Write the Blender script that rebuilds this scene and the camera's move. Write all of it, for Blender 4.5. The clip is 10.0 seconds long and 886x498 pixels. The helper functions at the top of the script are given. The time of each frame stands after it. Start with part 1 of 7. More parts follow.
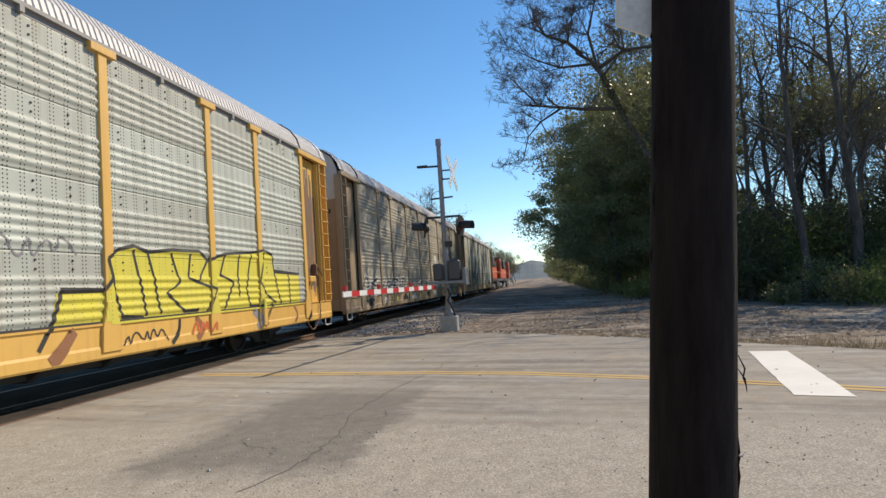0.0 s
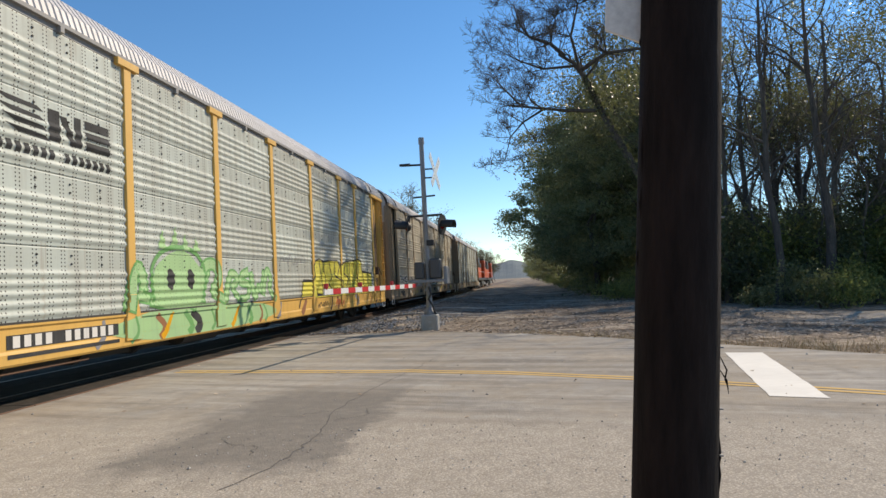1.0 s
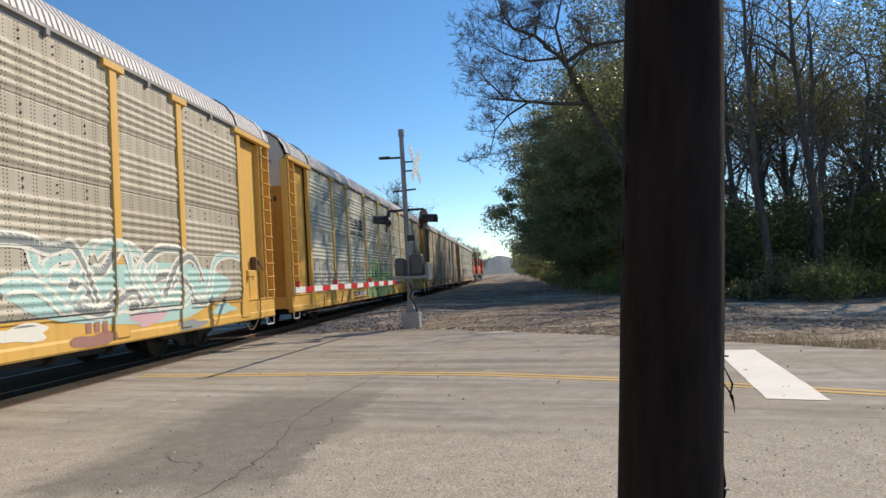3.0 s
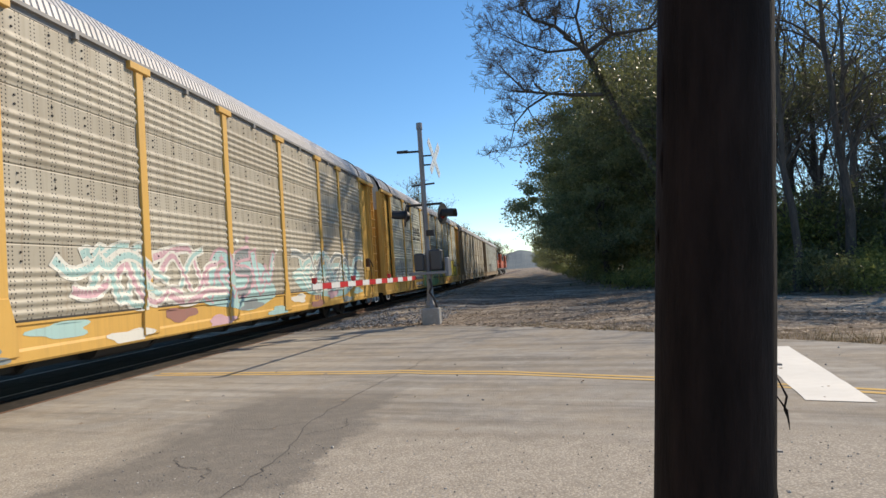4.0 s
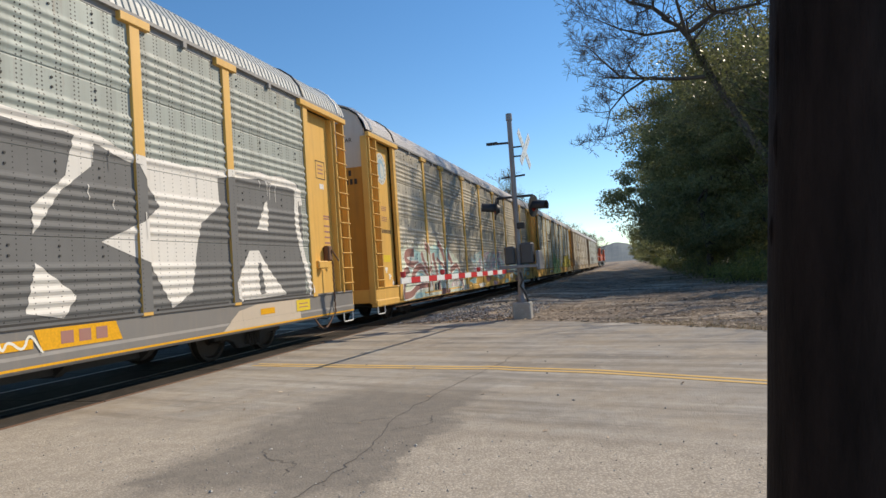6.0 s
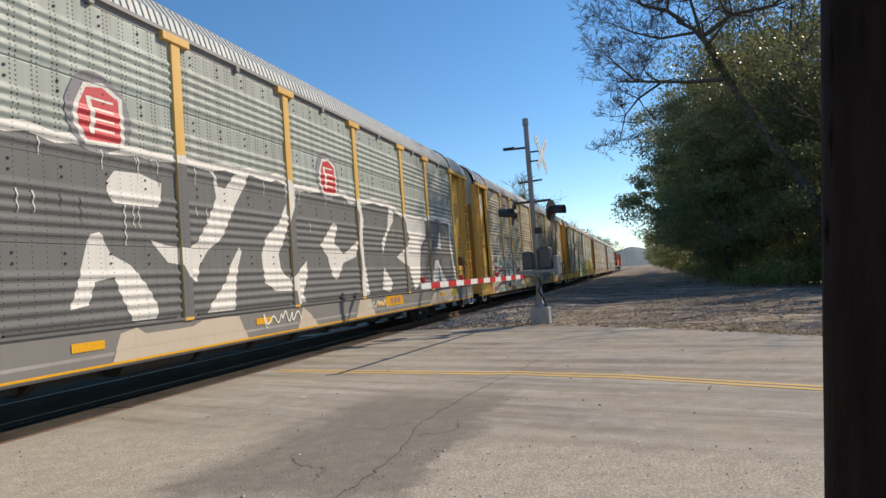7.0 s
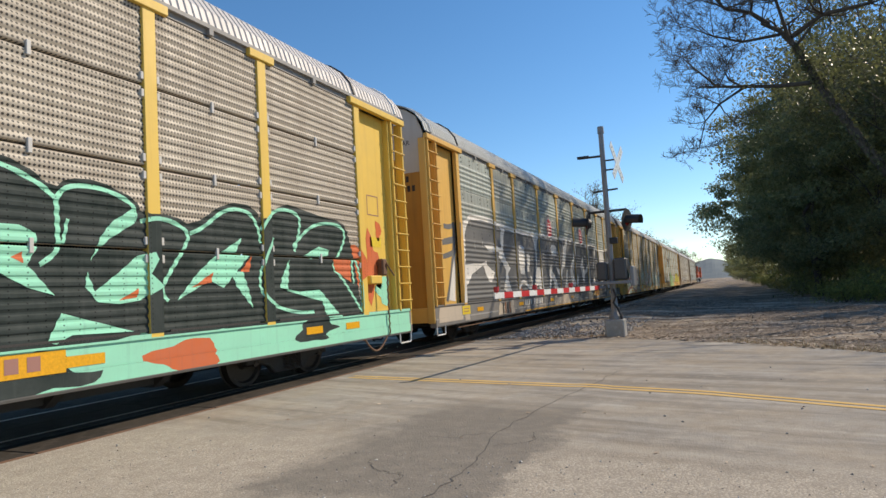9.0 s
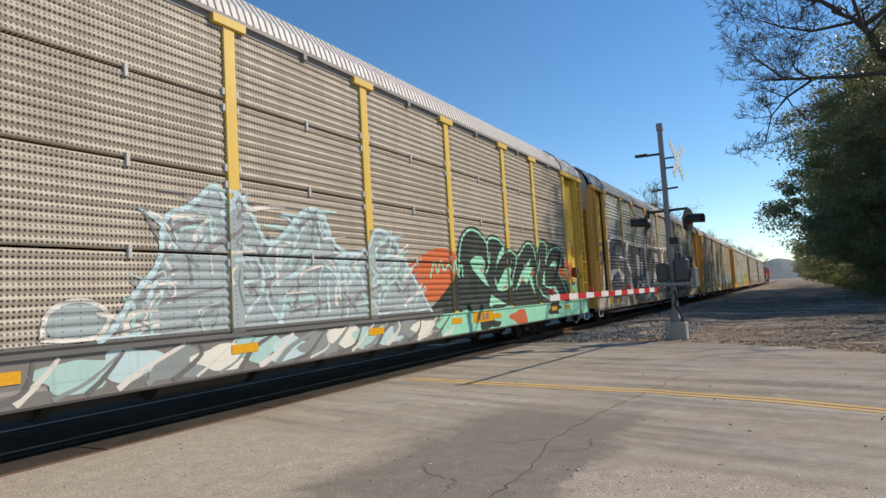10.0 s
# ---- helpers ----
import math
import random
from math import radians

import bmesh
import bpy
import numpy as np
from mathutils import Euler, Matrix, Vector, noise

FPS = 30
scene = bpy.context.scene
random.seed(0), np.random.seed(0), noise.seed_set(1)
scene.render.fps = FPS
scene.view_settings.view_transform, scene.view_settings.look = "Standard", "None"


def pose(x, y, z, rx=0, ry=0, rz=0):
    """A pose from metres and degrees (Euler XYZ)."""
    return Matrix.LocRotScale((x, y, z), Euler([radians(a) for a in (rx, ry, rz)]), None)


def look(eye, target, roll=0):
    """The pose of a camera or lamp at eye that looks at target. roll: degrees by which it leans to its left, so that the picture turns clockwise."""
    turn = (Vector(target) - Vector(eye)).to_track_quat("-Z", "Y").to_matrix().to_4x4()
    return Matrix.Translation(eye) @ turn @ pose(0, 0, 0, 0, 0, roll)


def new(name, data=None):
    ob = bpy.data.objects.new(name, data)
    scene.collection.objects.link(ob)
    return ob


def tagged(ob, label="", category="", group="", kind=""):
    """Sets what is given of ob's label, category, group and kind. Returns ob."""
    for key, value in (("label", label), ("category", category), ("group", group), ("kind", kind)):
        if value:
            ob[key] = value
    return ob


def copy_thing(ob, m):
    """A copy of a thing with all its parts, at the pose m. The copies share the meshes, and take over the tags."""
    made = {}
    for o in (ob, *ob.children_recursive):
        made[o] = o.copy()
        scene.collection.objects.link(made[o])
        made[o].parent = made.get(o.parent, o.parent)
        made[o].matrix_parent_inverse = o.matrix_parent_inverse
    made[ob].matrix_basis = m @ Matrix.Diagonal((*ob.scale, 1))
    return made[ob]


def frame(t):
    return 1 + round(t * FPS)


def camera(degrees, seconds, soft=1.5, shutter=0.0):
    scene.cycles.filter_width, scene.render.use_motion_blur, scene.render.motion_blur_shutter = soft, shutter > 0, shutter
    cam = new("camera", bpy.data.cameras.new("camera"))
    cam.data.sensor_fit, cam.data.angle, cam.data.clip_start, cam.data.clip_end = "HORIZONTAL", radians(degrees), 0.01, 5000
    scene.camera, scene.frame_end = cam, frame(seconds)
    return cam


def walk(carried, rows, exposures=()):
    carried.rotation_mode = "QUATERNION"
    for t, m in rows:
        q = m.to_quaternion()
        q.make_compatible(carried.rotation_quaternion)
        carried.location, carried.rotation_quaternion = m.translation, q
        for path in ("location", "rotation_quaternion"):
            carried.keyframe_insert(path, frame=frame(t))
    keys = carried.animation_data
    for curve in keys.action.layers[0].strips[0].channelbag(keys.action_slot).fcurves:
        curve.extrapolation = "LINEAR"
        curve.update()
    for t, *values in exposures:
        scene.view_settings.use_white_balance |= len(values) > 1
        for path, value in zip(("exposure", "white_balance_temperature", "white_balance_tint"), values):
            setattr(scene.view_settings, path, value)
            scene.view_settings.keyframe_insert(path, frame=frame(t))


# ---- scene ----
cam = camera(70.0, 10.0, soft=1.5)
PATH = [
    (0, (-0.088, -2.308, 1.324), (-0.399, -0.335, 1.434), -3.7),
    (0.5, (-0.058, -2.428, 1.324), (-0.344, -0.451, 1.419), -3.1),
    (1, (-0.126, -2.327, 1.331), (-0.375, -0.345, 1.433), -3.0),
    (1.5, (-0.147, -2.205, 1.316), (-0.37, -0.22, 1.418), -3.0),
    (2, (-0.092, -2.081, 1.32), (-0.302, -0.095, 1.42), -3.2),
    (3.5, (-0.024, -1.624, 1.324), (-0.246, 0.362, 1.405), -3.8),
    (4, (-0.019, -1.503, 1.333), (-0.297, 0.477, 1.409), -3.9),
    (4.5, (0.022, -1.391, 1.346), (-0.354, 0.572, 1.419), -4.0),
    (5, (0.008, -1.319, 1.348), (-0.469, 0.622, 1.421), -4.0),
    (5.5, (0.022, -1.293, 1.34), (-0.52, 0.63, 1.412), -3.9),
    (7, (-0.089, -1.325, 1.337), (-0.693, 0.579, 1.433), -4.3),
    (7.5, (-0.174, -1.382, 1.364), (-0.846, 0.498, 1.484), -4.3),
    (8, (-0.208, -1.418, 1.345), (-0.939, 0.439, 1.478), -4.2),
    (8.5, (-0.182, -1.387, 1.323), (-0.954, 0.453, 1.461), -3.8),
    (9, (-0.152, -1.344, 1.331), (-0.958, 0.481, 1.473), -3.5),
    (9.5, (-0.16, -1.308, 1.34), (-1.026, 0.489, 1.488), -3.3),
    (10, (-0.158, -1.281, 1.343), (-1.119, 0.466, 1.5), -3.5),
]
walk(cam, [(t, look(e, g, r)) for t, e, g, r in PATH], [(0.0, 0.15, 7400, 10), (5.0, 0.15, 7400, 10), (8.0, 0.10, 7400, 10), (9.2, 0.14, 7450, 10), (10.0, 0.03, 7350, 10)])

# ---- light ----
SUN_WAY = Vector((1.08, 1.16, 1.25)).normalized()
world = bpy.data.worlds.new("world")
scene.world = world
world.use_nodes = True
wn = world.node_tree
sky = wn.nodes.new("ShaderNodeTexSky")
sky.sky_type, sky.sun_disc = "NISHITA", False
sky.sun_elevation, sky.sun_rotation = math.asin(SUN_WAY.z), math.atan2(SUN_WAY.x, SUN_WAY.y)
sky.air_density, sky.dust_density, sky.ozone_density = 1.0, 0.0, 4.0
sky.altitude = 900
deep = wn.nodes.new("ShaderNodeHueSaturation")
deep.inputs["Saturation"].default_value, deep.inputs["Value"].default_value = 1.2, 1.45
wn.links.new(sky.outputs[0], deep.inputs["Color"])
wn.links.new(deep.outputs[0], wn.nodes["Background"].inputs[0])
wn.nodes["Background"].inputs[1].default_value = 0.11
sun = new("sun", bpy.data.lights.new("sun", "SUN"))
sun.data.energy, sun.data.angle, sun.data.color = 4.2, radians(0.53), (1.0, 0.91, 0.785)
sun.matrix_world = Matrix.Translation((30, 20, 40)) @ SUN_WAY.to_track_quat("Z", "Y").to_matrix().to_4x4()

# ---- materials ----


class Nodes:
    """A short way to write node materials."""

    def __init__(self, name, rough=0.7, metal=0.0):
        self.m = bpy.data.materials.new(name)
        self.m.use_nodes = True
        self.t = self.m.node_tree
        self.b = self.t.nodes["Principled BSDF"]
        self.b.inputs["Roughness"].default_value = rough
        self.b.inputs["Metallic"].default_value = metal

    def put(self, kind, **ins):
        n = self.t.nodes.new("ShaderNode" + kind)
        for k, v in ins.items():
            self.set(n, k.replace("_", " "), v)
        return n

    def set(self, n, k, v):
        s = n.inputs[int(k)] if k.isdigit() else n.inputs[k]
        if hasattr(v, "outputs"):
            self.t.links.new(v.outputs[0], s)
        elif isinstance(v, bpy.types.NodeSocket):
            self.t.links.new(v, s)
        elif isinstance(v, tuple) and len(v) == 3 and s.type == "RGBA":
            s.default_value = (*v, 1)
        else:
            s.default_value = v

    def coord(self, which="Object"):
        return self.put("TexCoord").outputs[which]

    def noise(self, scale, vec=None, detail=4.0, rough=0.6):
        n = self.put("TexNoise", Scale=scale, Detail=detail, Roughness=rough)
        if vec is not None:
            self.set(n, "Vector", vec)
        return n.outputs["Fac"]

    def stretch(self, vec, x, y, z):
        n = self.put("Mapping")
        self.set(n, "Vector", vec)
        n.inputs["Scale"].default_value = (x, y, z)
        return n.outputs[0]

    def ramp(self, fac, a, b, lo=0.0, hi=1.0):
        n = self.put("MapRange")
        self.set(n, "Value", fac)
        for k, v in (("From Min", a), ("From Max", b), ("To Min", lo), ("To Max", hi)):
            n.inputs[k].default_value = v
        return n.outputs[0]

    def math(self, op, a, b=0.0):
        n = self.put("Math")
        n.operation = op
        self.set(n, "0", a)
        self.set(n, "1", b)
        return n.outputs[0]

    def mix(self, fac, a, b, blend="MIX"):
        n = self.put("Mix")
        n.data_type, n.blend_type = "RGBA", blend
        for i, v in ((0, fac), (6, a), (7, b)):
            self.set(n, str(i), v)
        return n.outputs[2]

    def split(self, vec):
        n = self.put("SeparateXYZ")
        self.set(n, "0", vec)
        return n.outputs

    def bump(self, height, strength=0.4, distance=0.01):
        n = self.put("Bump", Height=height, Strength=strength, Distance=distance)
        self.set(self.b, "Normal", n.outputs[0])

    def done(self, colour, rough=None):
        self.set(self.b, "Base Color", colour)
        if rough is not None:
            self.set(self.b, "Roughness", rough)
        return self.m


def paint(name, colour, rough=0.55, worn=(0.16, 0.08, 0.04), wear=0.35, metal=0.0):
    """Old painted steel: dirt, rain streaks and rust freckles."""
    n = Nodes(name, rough, metal)
    c = n.coord()
    big = n.noise(1.3, c)
    streak = n.noise(1.0, n.stretch(c, 6, 9, 0.5), 3)
    fine = n.noise(38.0, c, 5)
    col = n.mix(n.ramp(big, 0.3, 0.75, 0.0, 0.4), colour, tuple(v * 0.72 for v in colour))
    col = n.mix(n.ramp(streak, 0.47, 0.75, 0.0, wear), col, tuple(0.5 * v + 0.5 * w for v, w in zip(colour, worn)))
    col = n.mix(n.ramp(fine, 0.66, 0.74, 0.0, wear), col, worn)
    n.bump(fine, 0.15, 0.004)
    return n.done(col, n.ramp(big, 0.2, 0.8, rough - 0.1, rough + 0.15))


def galvanised(name, colour, dirt, holes, dark=0.0):
    """Weathered perforated side sheets of the racks: streaks, rust runs, rows of small holes."""
    n = Nodes(name, 0.6, 0.0)
    c = n.coord()
    s = n.split(c)
    big = n.noise(0.55, c, 5)
    streak = n.noise(1.0, n.stretch(c, 3, 4.5, 0.35), 4)
    fine = n.noise(26.0, c, 5)
    rnd = n.put("ObjectInfo").outputs["Random"]
    col = n.mix(n.ramp(big, 0.35, 0.7), colour, tuple(0.6 * v + 0.4 * w for v, w in zip(colour, dirt)))
    col = n.mix(n.ramp(streak, 0.5, 0.78, 0.0, 0.75), col, dirt)
    col = n.mix(n.ramp(rnd, 0, 1, 0.0, 0.5), col, dirt)
    runs = n.noise(1.0, n.stretch(c, 5, 11, 0.22), 5, 0.7)
    col = n.mix(n.ramp(runs, 0.57, 0.76, 0.0, 0.65), col, (0.24, 0.15, 0.09))
    col = n.mix(n.ramp(fine, 0.62, 0.78, 0.0, 0.4), col, (0.2, 0.12, 0.07))
    py, pz, r, keep = holes
    fy = n.math("ABSOLUTE", n.math("SUBTRACT", n.math("FRACT", n.math("DIVIDE", s[1], py)), 0.5))
    fz = n.math("ABSOLUTE", n.math("SUBTRACT", n.math("FRACT", n.math("DIVIDE", s[2], pz)), 0.5))
    dy, dz = n.math("MULTIPLY", fy, py), n.math("MULTIPLY", fz, pz)
    d = n.math("SQRT", n.math("ADD", n.math("MULTIPLY", dy, dy), n.math("MULTIPLY", dz, dz)))
    hole = n.math("LESS_THAN", d, r)
    group = n.math("GREATER_THAN", n.math("FRACT", n.math("DIVIDE", s[1], py * keep)), 0.55 if keep > 1.5 else -1.0)
    col = n.mix(n.math("MULTIPLY", hole, group), col, (0.035, 0.032, 0.03))
    n.bump(fine, 0.12, 0.004)
    return n.done(col, n.ramp(streak, 0.3, 0.8, 0.5, 0.75))


def earth(name, a, b, c3, scale=1.0, relief=0.5, grit=60.0, shade_bands=0.0):
    n = Nodes(name, 0.95)
    c = n.coord()
    big, mid, fine = n.noise(0.35 * scale, c, 6), n.noise(2.4 * scale, c, 6, 0.7), n.noise(grit, c, 3, 0.7)
    col = n.mix(n.ramp(big, 0.38, 0.62), a, b)
    col = n.mix(n.ramp(mid, 0.5, 0.7, 0.0, 0.8), col, c3)
    if shade_bands:
        # litter drifts and pale strips coloured to stand in for tree-shade stripes
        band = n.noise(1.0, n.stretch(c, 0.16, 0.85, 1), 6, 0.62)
        col = n.mix(n.ramp(band, 0.51, 0.60, 0.0, shade_bands), col, tuple(v * 0.3 for v in a))
        col = n.mix(n.ramp(band, 0.47, 0.38, 0.0, shade_bands), col, tuple(min(0.7, v * 1.15) for v in c3))
    col = n.mix(n.ramp(fine, 0.35, 0.75, 0.0, 0.55), col, tuple(v * 0.4 for v in a))
    n.bump(n.math("ADD", n.math("MULTIPLY", mid, 2.0), fine), relief, 0.03)
    return n.done(col)


def bark(name, colour, scale=1.0):
    n = Nodes(name, 0.9)
    c = n.coord()
    v = n.noise(9.0 * scale, n.stretch(c, 1, 1, 0.16), 6, 0.7)
    g = n.noise(1.6, c, 4)
    col = n.mix(n.ramp(v, 0.35, 0.7), tuple(x * 0.35 for x in colour), colour)
    col = n.mix(n.ramp(g, 0.5, 0.75, 0, 0.5), col, tuple(x * 0.6 for x in colour))
    n.bump(v, 0.8, 0.02)
    return n.done(col)


def leaf(name, a, b, glow=0.4, rough=0.45):
    """Leaves that let some light through; each one has its own tint."""
    n = Nodes(name, rough)
    r = n.put("NewGeometry").outputs["Random Per Island"]
    col = n.mix(r, a, b)
    n.set(n.b, "Base Color", col)
    tr = n.put("BsdfTranslucent")
    n.set(tr, "Color", n.mix(0.5, col, (0.28, 0.29, 0.10)))
    mixer = n.put("MixShader")
    n.set(mixer, "0", glow)
    n.t.links.new(n.b.outputs[0], mixer.inputs[1])
    n.t.links.new(tr.outputs[0], mixer.inputs[2])
    n.t.links.new(mixer.outputs[0], n.t.nodes["Material Output"].inputs[0])
    return n.m


def plain(name, colour, rough=0.6, metal=0.0, grain=30.0):
    n = Nodes(name, rough, metal)
    f = n.noise(grain, n.coord(), 4)
    col = n.mix(n.ramp(f, 0.3, 0.75), colour, tuple(v * 0.75 for v in colour))
    n.bump(f, 0.1, 0.003)
    return n.done(col)


def asphalt():
    """Sun-bleached road: pale aggregate, wheel polish, darker repair, gravelly apron."""
    n = Nodes("asphalt", 0.9)
    c = n.coord()
    s = n.split(c)
    big = n.noise(0.5, c, 5)
    mid = n.noise(3.0, n.stretch(c, 0.5, 1.6, 1), 5)
    fine = n.noise(140.0, c, 3, 0.8)
    pebble = n.put("TexVoronoi", Scale=55.0)
    n.set(pebble, "Vector", c)
    col = n.mix(n.ramp(big, 0.35, 0.65), (0.31, 0.285, 0.25), (0.39, 0.36, 0.315))
    col = n.mix(n.ramp(mid, 0.45, 0.75, 0, 0.6), col, (0.44, 0.41, 0.365))
    turned = n.put("Mapping")
    n.set(turned, "Vector", c)
    turned.inputs["Rotation"].default_value = (0, 0, radians(16))
    streak = n.noise(1.0, n.stretch(turned.outputs[0], 0.22, 2.6, 1), 5, 0.65)
    col = n.mix(n.ramp(streak, 0.52, 0.66, 0, 0.8), col, (0.52, 0.48, 0.42))
    col = n.mix(n.ramp(streak, 0.49, 0.36, 0, 0.8), col, (0.185, 0.163, 0.137))
    oil = n.noise(0.9, n.stretch(c, 1, 0.8, 1), 4)
    col = n.mix(n.ramp(oil, 0.58, 0.72, 0, 0.55), col, (0.17, 0.165, 0.155))
    col = n.mix(n.ramp(n.noise(0.7, c, 6, 0.7), 0.42, 0.66, 0, 0.7), col, (0.40, 0.325, 0.235))
    blot = n.noise(4.2, c, 6, 0.75)
    col = n.mix(n.ramp(blot, 0.52, 0.68, 0, 0.6), col, (0.24, 0.205, 0.165))
    col = n.mix(n.ramp(blot, 0.46, 0.34, 0, 0.5), col, (0.54, 0.475, 0.39))
    wob = n.math("ADD", n.math("MULTIPLY", n.noise(1.3, c, 7, 0.72), 1.7), -0.85)
    # darker repair, west of the long crack
    px = n.math("ADD", s[0], wob)
    dark = n.math("MULTIPLY", n.ramp(px, -1.55, -1.75), n.ramp(px, -3.7, -3.2))
    dark = n.math("MULTIPLY", dark, n.ramp(n.math("ADD", s[1], wob), 1.9, 2.5))
    # bare aggregate towards the verge
    apron = n.ramp(n.math("ADD", n.math("ADD", s[1], n.math("MULTIPLY", s[0], 0.08)), n.math("MULTIPLY", wob, 1.2)), 4.1, 3.2)
    gcol = n.mix(n.ramp(n.noise(5.0, c, 6, 0.75), 0.3, 0.7), (0.50, 0.435, 0.345), (0.74, 0.655, 0.54))
    gcol = n.mix(n.ramp(pebble.outputs["Distance"], 0.15, 0.55, 0.0, 0.5), gcol, (0.16, 0.14, 0.12))
    col = n.mix(apron, col, gcol)
    dark = n.math("MULTIPLY", dark, n.ramp(n.math("ADD", s[1], wob), 6.4, 5.2))
    col = n.mix(n.math("MULTIPLY", dark, n.ramp(n.noise(6.0, c, 5, 0.7), 0.2, 0.6, 0.55, 0.95)), col, (0.20, 0.18, 0.155))
    col = n.mix(n.ramp(fine, 0.35, 0.75, 0, 0.5), col, (0.17, 0.16, 0.145))
    n.bump(n.math("ADD", n.math("MULTIPLY", fine, 0.6), pebble.outputs["Distance"]), 0.5, 0.006)
    return n.done(col)


M_asphalt = asphalt()
# oily asphalt, darkened further to paint in the shade below the train
M_panel = earth("oily_shade_asphalt", (0.075, 0.064, 0.053), (0.05, 0.043, 0.036), (0.12, 0.10, 0.085), 2.0, 0.3, 60.0)
# wide tone range and painted stripes echo tree shade on the clearing
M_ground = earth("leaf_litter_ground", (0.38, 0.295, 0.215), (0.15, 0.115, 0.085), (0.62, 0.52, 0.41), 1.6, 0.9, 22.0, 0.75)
M_ballast = earth("ballast_stone", (0.22, 0.20, 0.18), (0.16, 0.145, 0.13), (0.34, 0.31, 0.28), 2.0, 0.9, 45.0)
M_yellow = paint("yellow_rack_paint", (0.74, 0.435, 0.11), 0.5, (0.28, 0.14, 0.06), 0.5)
M_muted = paint("faded_rack_paint", (0.34, 0.25, 0.16), 0.6, (0.20, 0.14, 0.09), 0.6)
M_bright = paint("bright_yellow_paint", (0.78, 0.52, 0.10), 0.5, (0.28, 0.14, 0.06), 0.35)
M_silver = galvanised("galvanised_sheet", (0.50, 0.55, 0.50), (0.30, 0.29, 0.245), (0.066, 0.055, 0.0125, 4.0))
M_silver_tan = galvanised("galvanised_sheet_tan", (0.51, 0.47, 0.38), (0.29, 0.245, 0.18), (0.066, 0.055, 0.0125, 4.0))
M_silver_teal = galvanised("galvanised_sheet_cool", (0.38, 0.44, 0.41), (0.23, 0.235, 0.21), (0.066, 0.055, 0.0125, 4.0))
M_perf = galvanised("perforated_tan_sheet", (0.50, 0.445, 0.365), (0.31, 0.26, 0.205), (0.052, 0.052, 0.0145, 1.0))
# worn yellow with the shade of the car ends put into its colour
M_endshade = paint("shaded_end_door_paint", (0.50, 0.255, 0.045), 0.6, (0.12, 0.07, 0.035), 0.7)
M_roof = paint("roof_sheet", (0.58, 0.55, 0.53), 0.5, (0.30, 0.26, 0.22), 0.35)
M_roof_cool = paint("roof_sheet_grey", (0.40, 0.42, 0.41), 0.5, (0.22, 0.21, 0.19), 0.35)
M_eave = paint("eave_rail_grey", (0.27, 0.265, 0.26), 0.6, (0.15, 0.12, 0.09), 0.4)
M_endgrey = paint("end_wall_grey_paint", (0.56, 0.55, 0.53), 0.55, (0.3, 0.25, 0.2), 0.3)
M_dark = plain("dark_underframe_steel", (0.045, 0.042, 0.04), 0.75)
M_wheel = plain("worn_wheel_steel", (0.075, 0.062, 0.052), 0.5, 0.6)
M_railtop = plain("worn_rail_steel", (0.40, 0.33, 0.265), 0.5, 0.5)
M_rust = plain("rusty_rail_steel", (0.16, 0.085, 0.05), 0.85)
M_tie = bark("weathered_tie_wood", (0.17, 0.13, 0.10))
M_pole = bark("creosoted_pole_wood", (0.024, 0.016, 0.014), 1.6)
M_pole.node_tree.nodes["Principled BSDF"].inputs["Specular IOR Level"].default_value = 0.2
M_mast = plain("dull_aluminium", (0.27, 0.275, 0.29), 0.55, 0.4)
M_case = plain("grey_signal_case", (0.075, 0.075, 0.078), 0.5)
M_black = plain("black_signal_paint", (0.025, 0.025, 0.027), 0.55)
M_white = plain("white_paint", (0.80, 0.79, 0.76), 0.55)
M_sign = plain("white_sign_sheeting", (0.82, 0.93, 1.0), 0.3)
M_red = plain("red_reflective_sheet", (0.62, 0.035, 0.04), 0.45)
M_concrete = earth("concrete", (0.42, 0.40, 0.37), (0.36, 0.34, 0.31), (0.5, 0.48, 0.45), 3.0, 0.2, 80.0)
M_lineyellow = paint("road_line_yellow", (0.66, 0.44, 0.17), 0.85, (0.42, 0.33, 0.22), 0.6)
M_linewhite = paint("road_line_white", (0.80, 0.77, 0.70), 0.8, (0.55, 0.5, 0.42), 0.5)
M_bark = bark("grey_bark", (0.19, 0.16, 0.135))
M_bark_dark = bark("dark_bark", (0.13, 0.107, 0.088))
M_leaf_ever = leaf("evergreen_leaves", (0.09, 0.105, 0.05), (0.29, 0.29, 0.14), 0.55, 0.4)
M_leaf_vine = leaf("vine_leaves", (0.055, 0.068, 0.035), (0.18, 0.185, 0.085), 0.45, 0.4)
M_leaf_bush = leaf("undergrowth_leaves", (0.10, 0.14, 0.035), (0.36, 0.38, 0.11), 0.55, 0.45)
M_leaf_olive = leaf("olive_leaves", (0.08, 0.08, 0.03), (0.15, 0.13, 0.05), 0.3)
M_orange = paint("orange_locomotive_paint", (0.62, 0.10, 0.025), 0.45, (0.2, 0.08, 0.04), 0.2)
M_locoblack = plain("black_locomotive_paint", (0.03, 0.03, 0.032), 0.5)
for dull in (M_asphalt, M_panel, M_ground, M_ballast, M_lineyellow):
    dull.node_tree.nodes["Principled BSDF"].inputs["Specular IOR Level"].default_value = 0.12

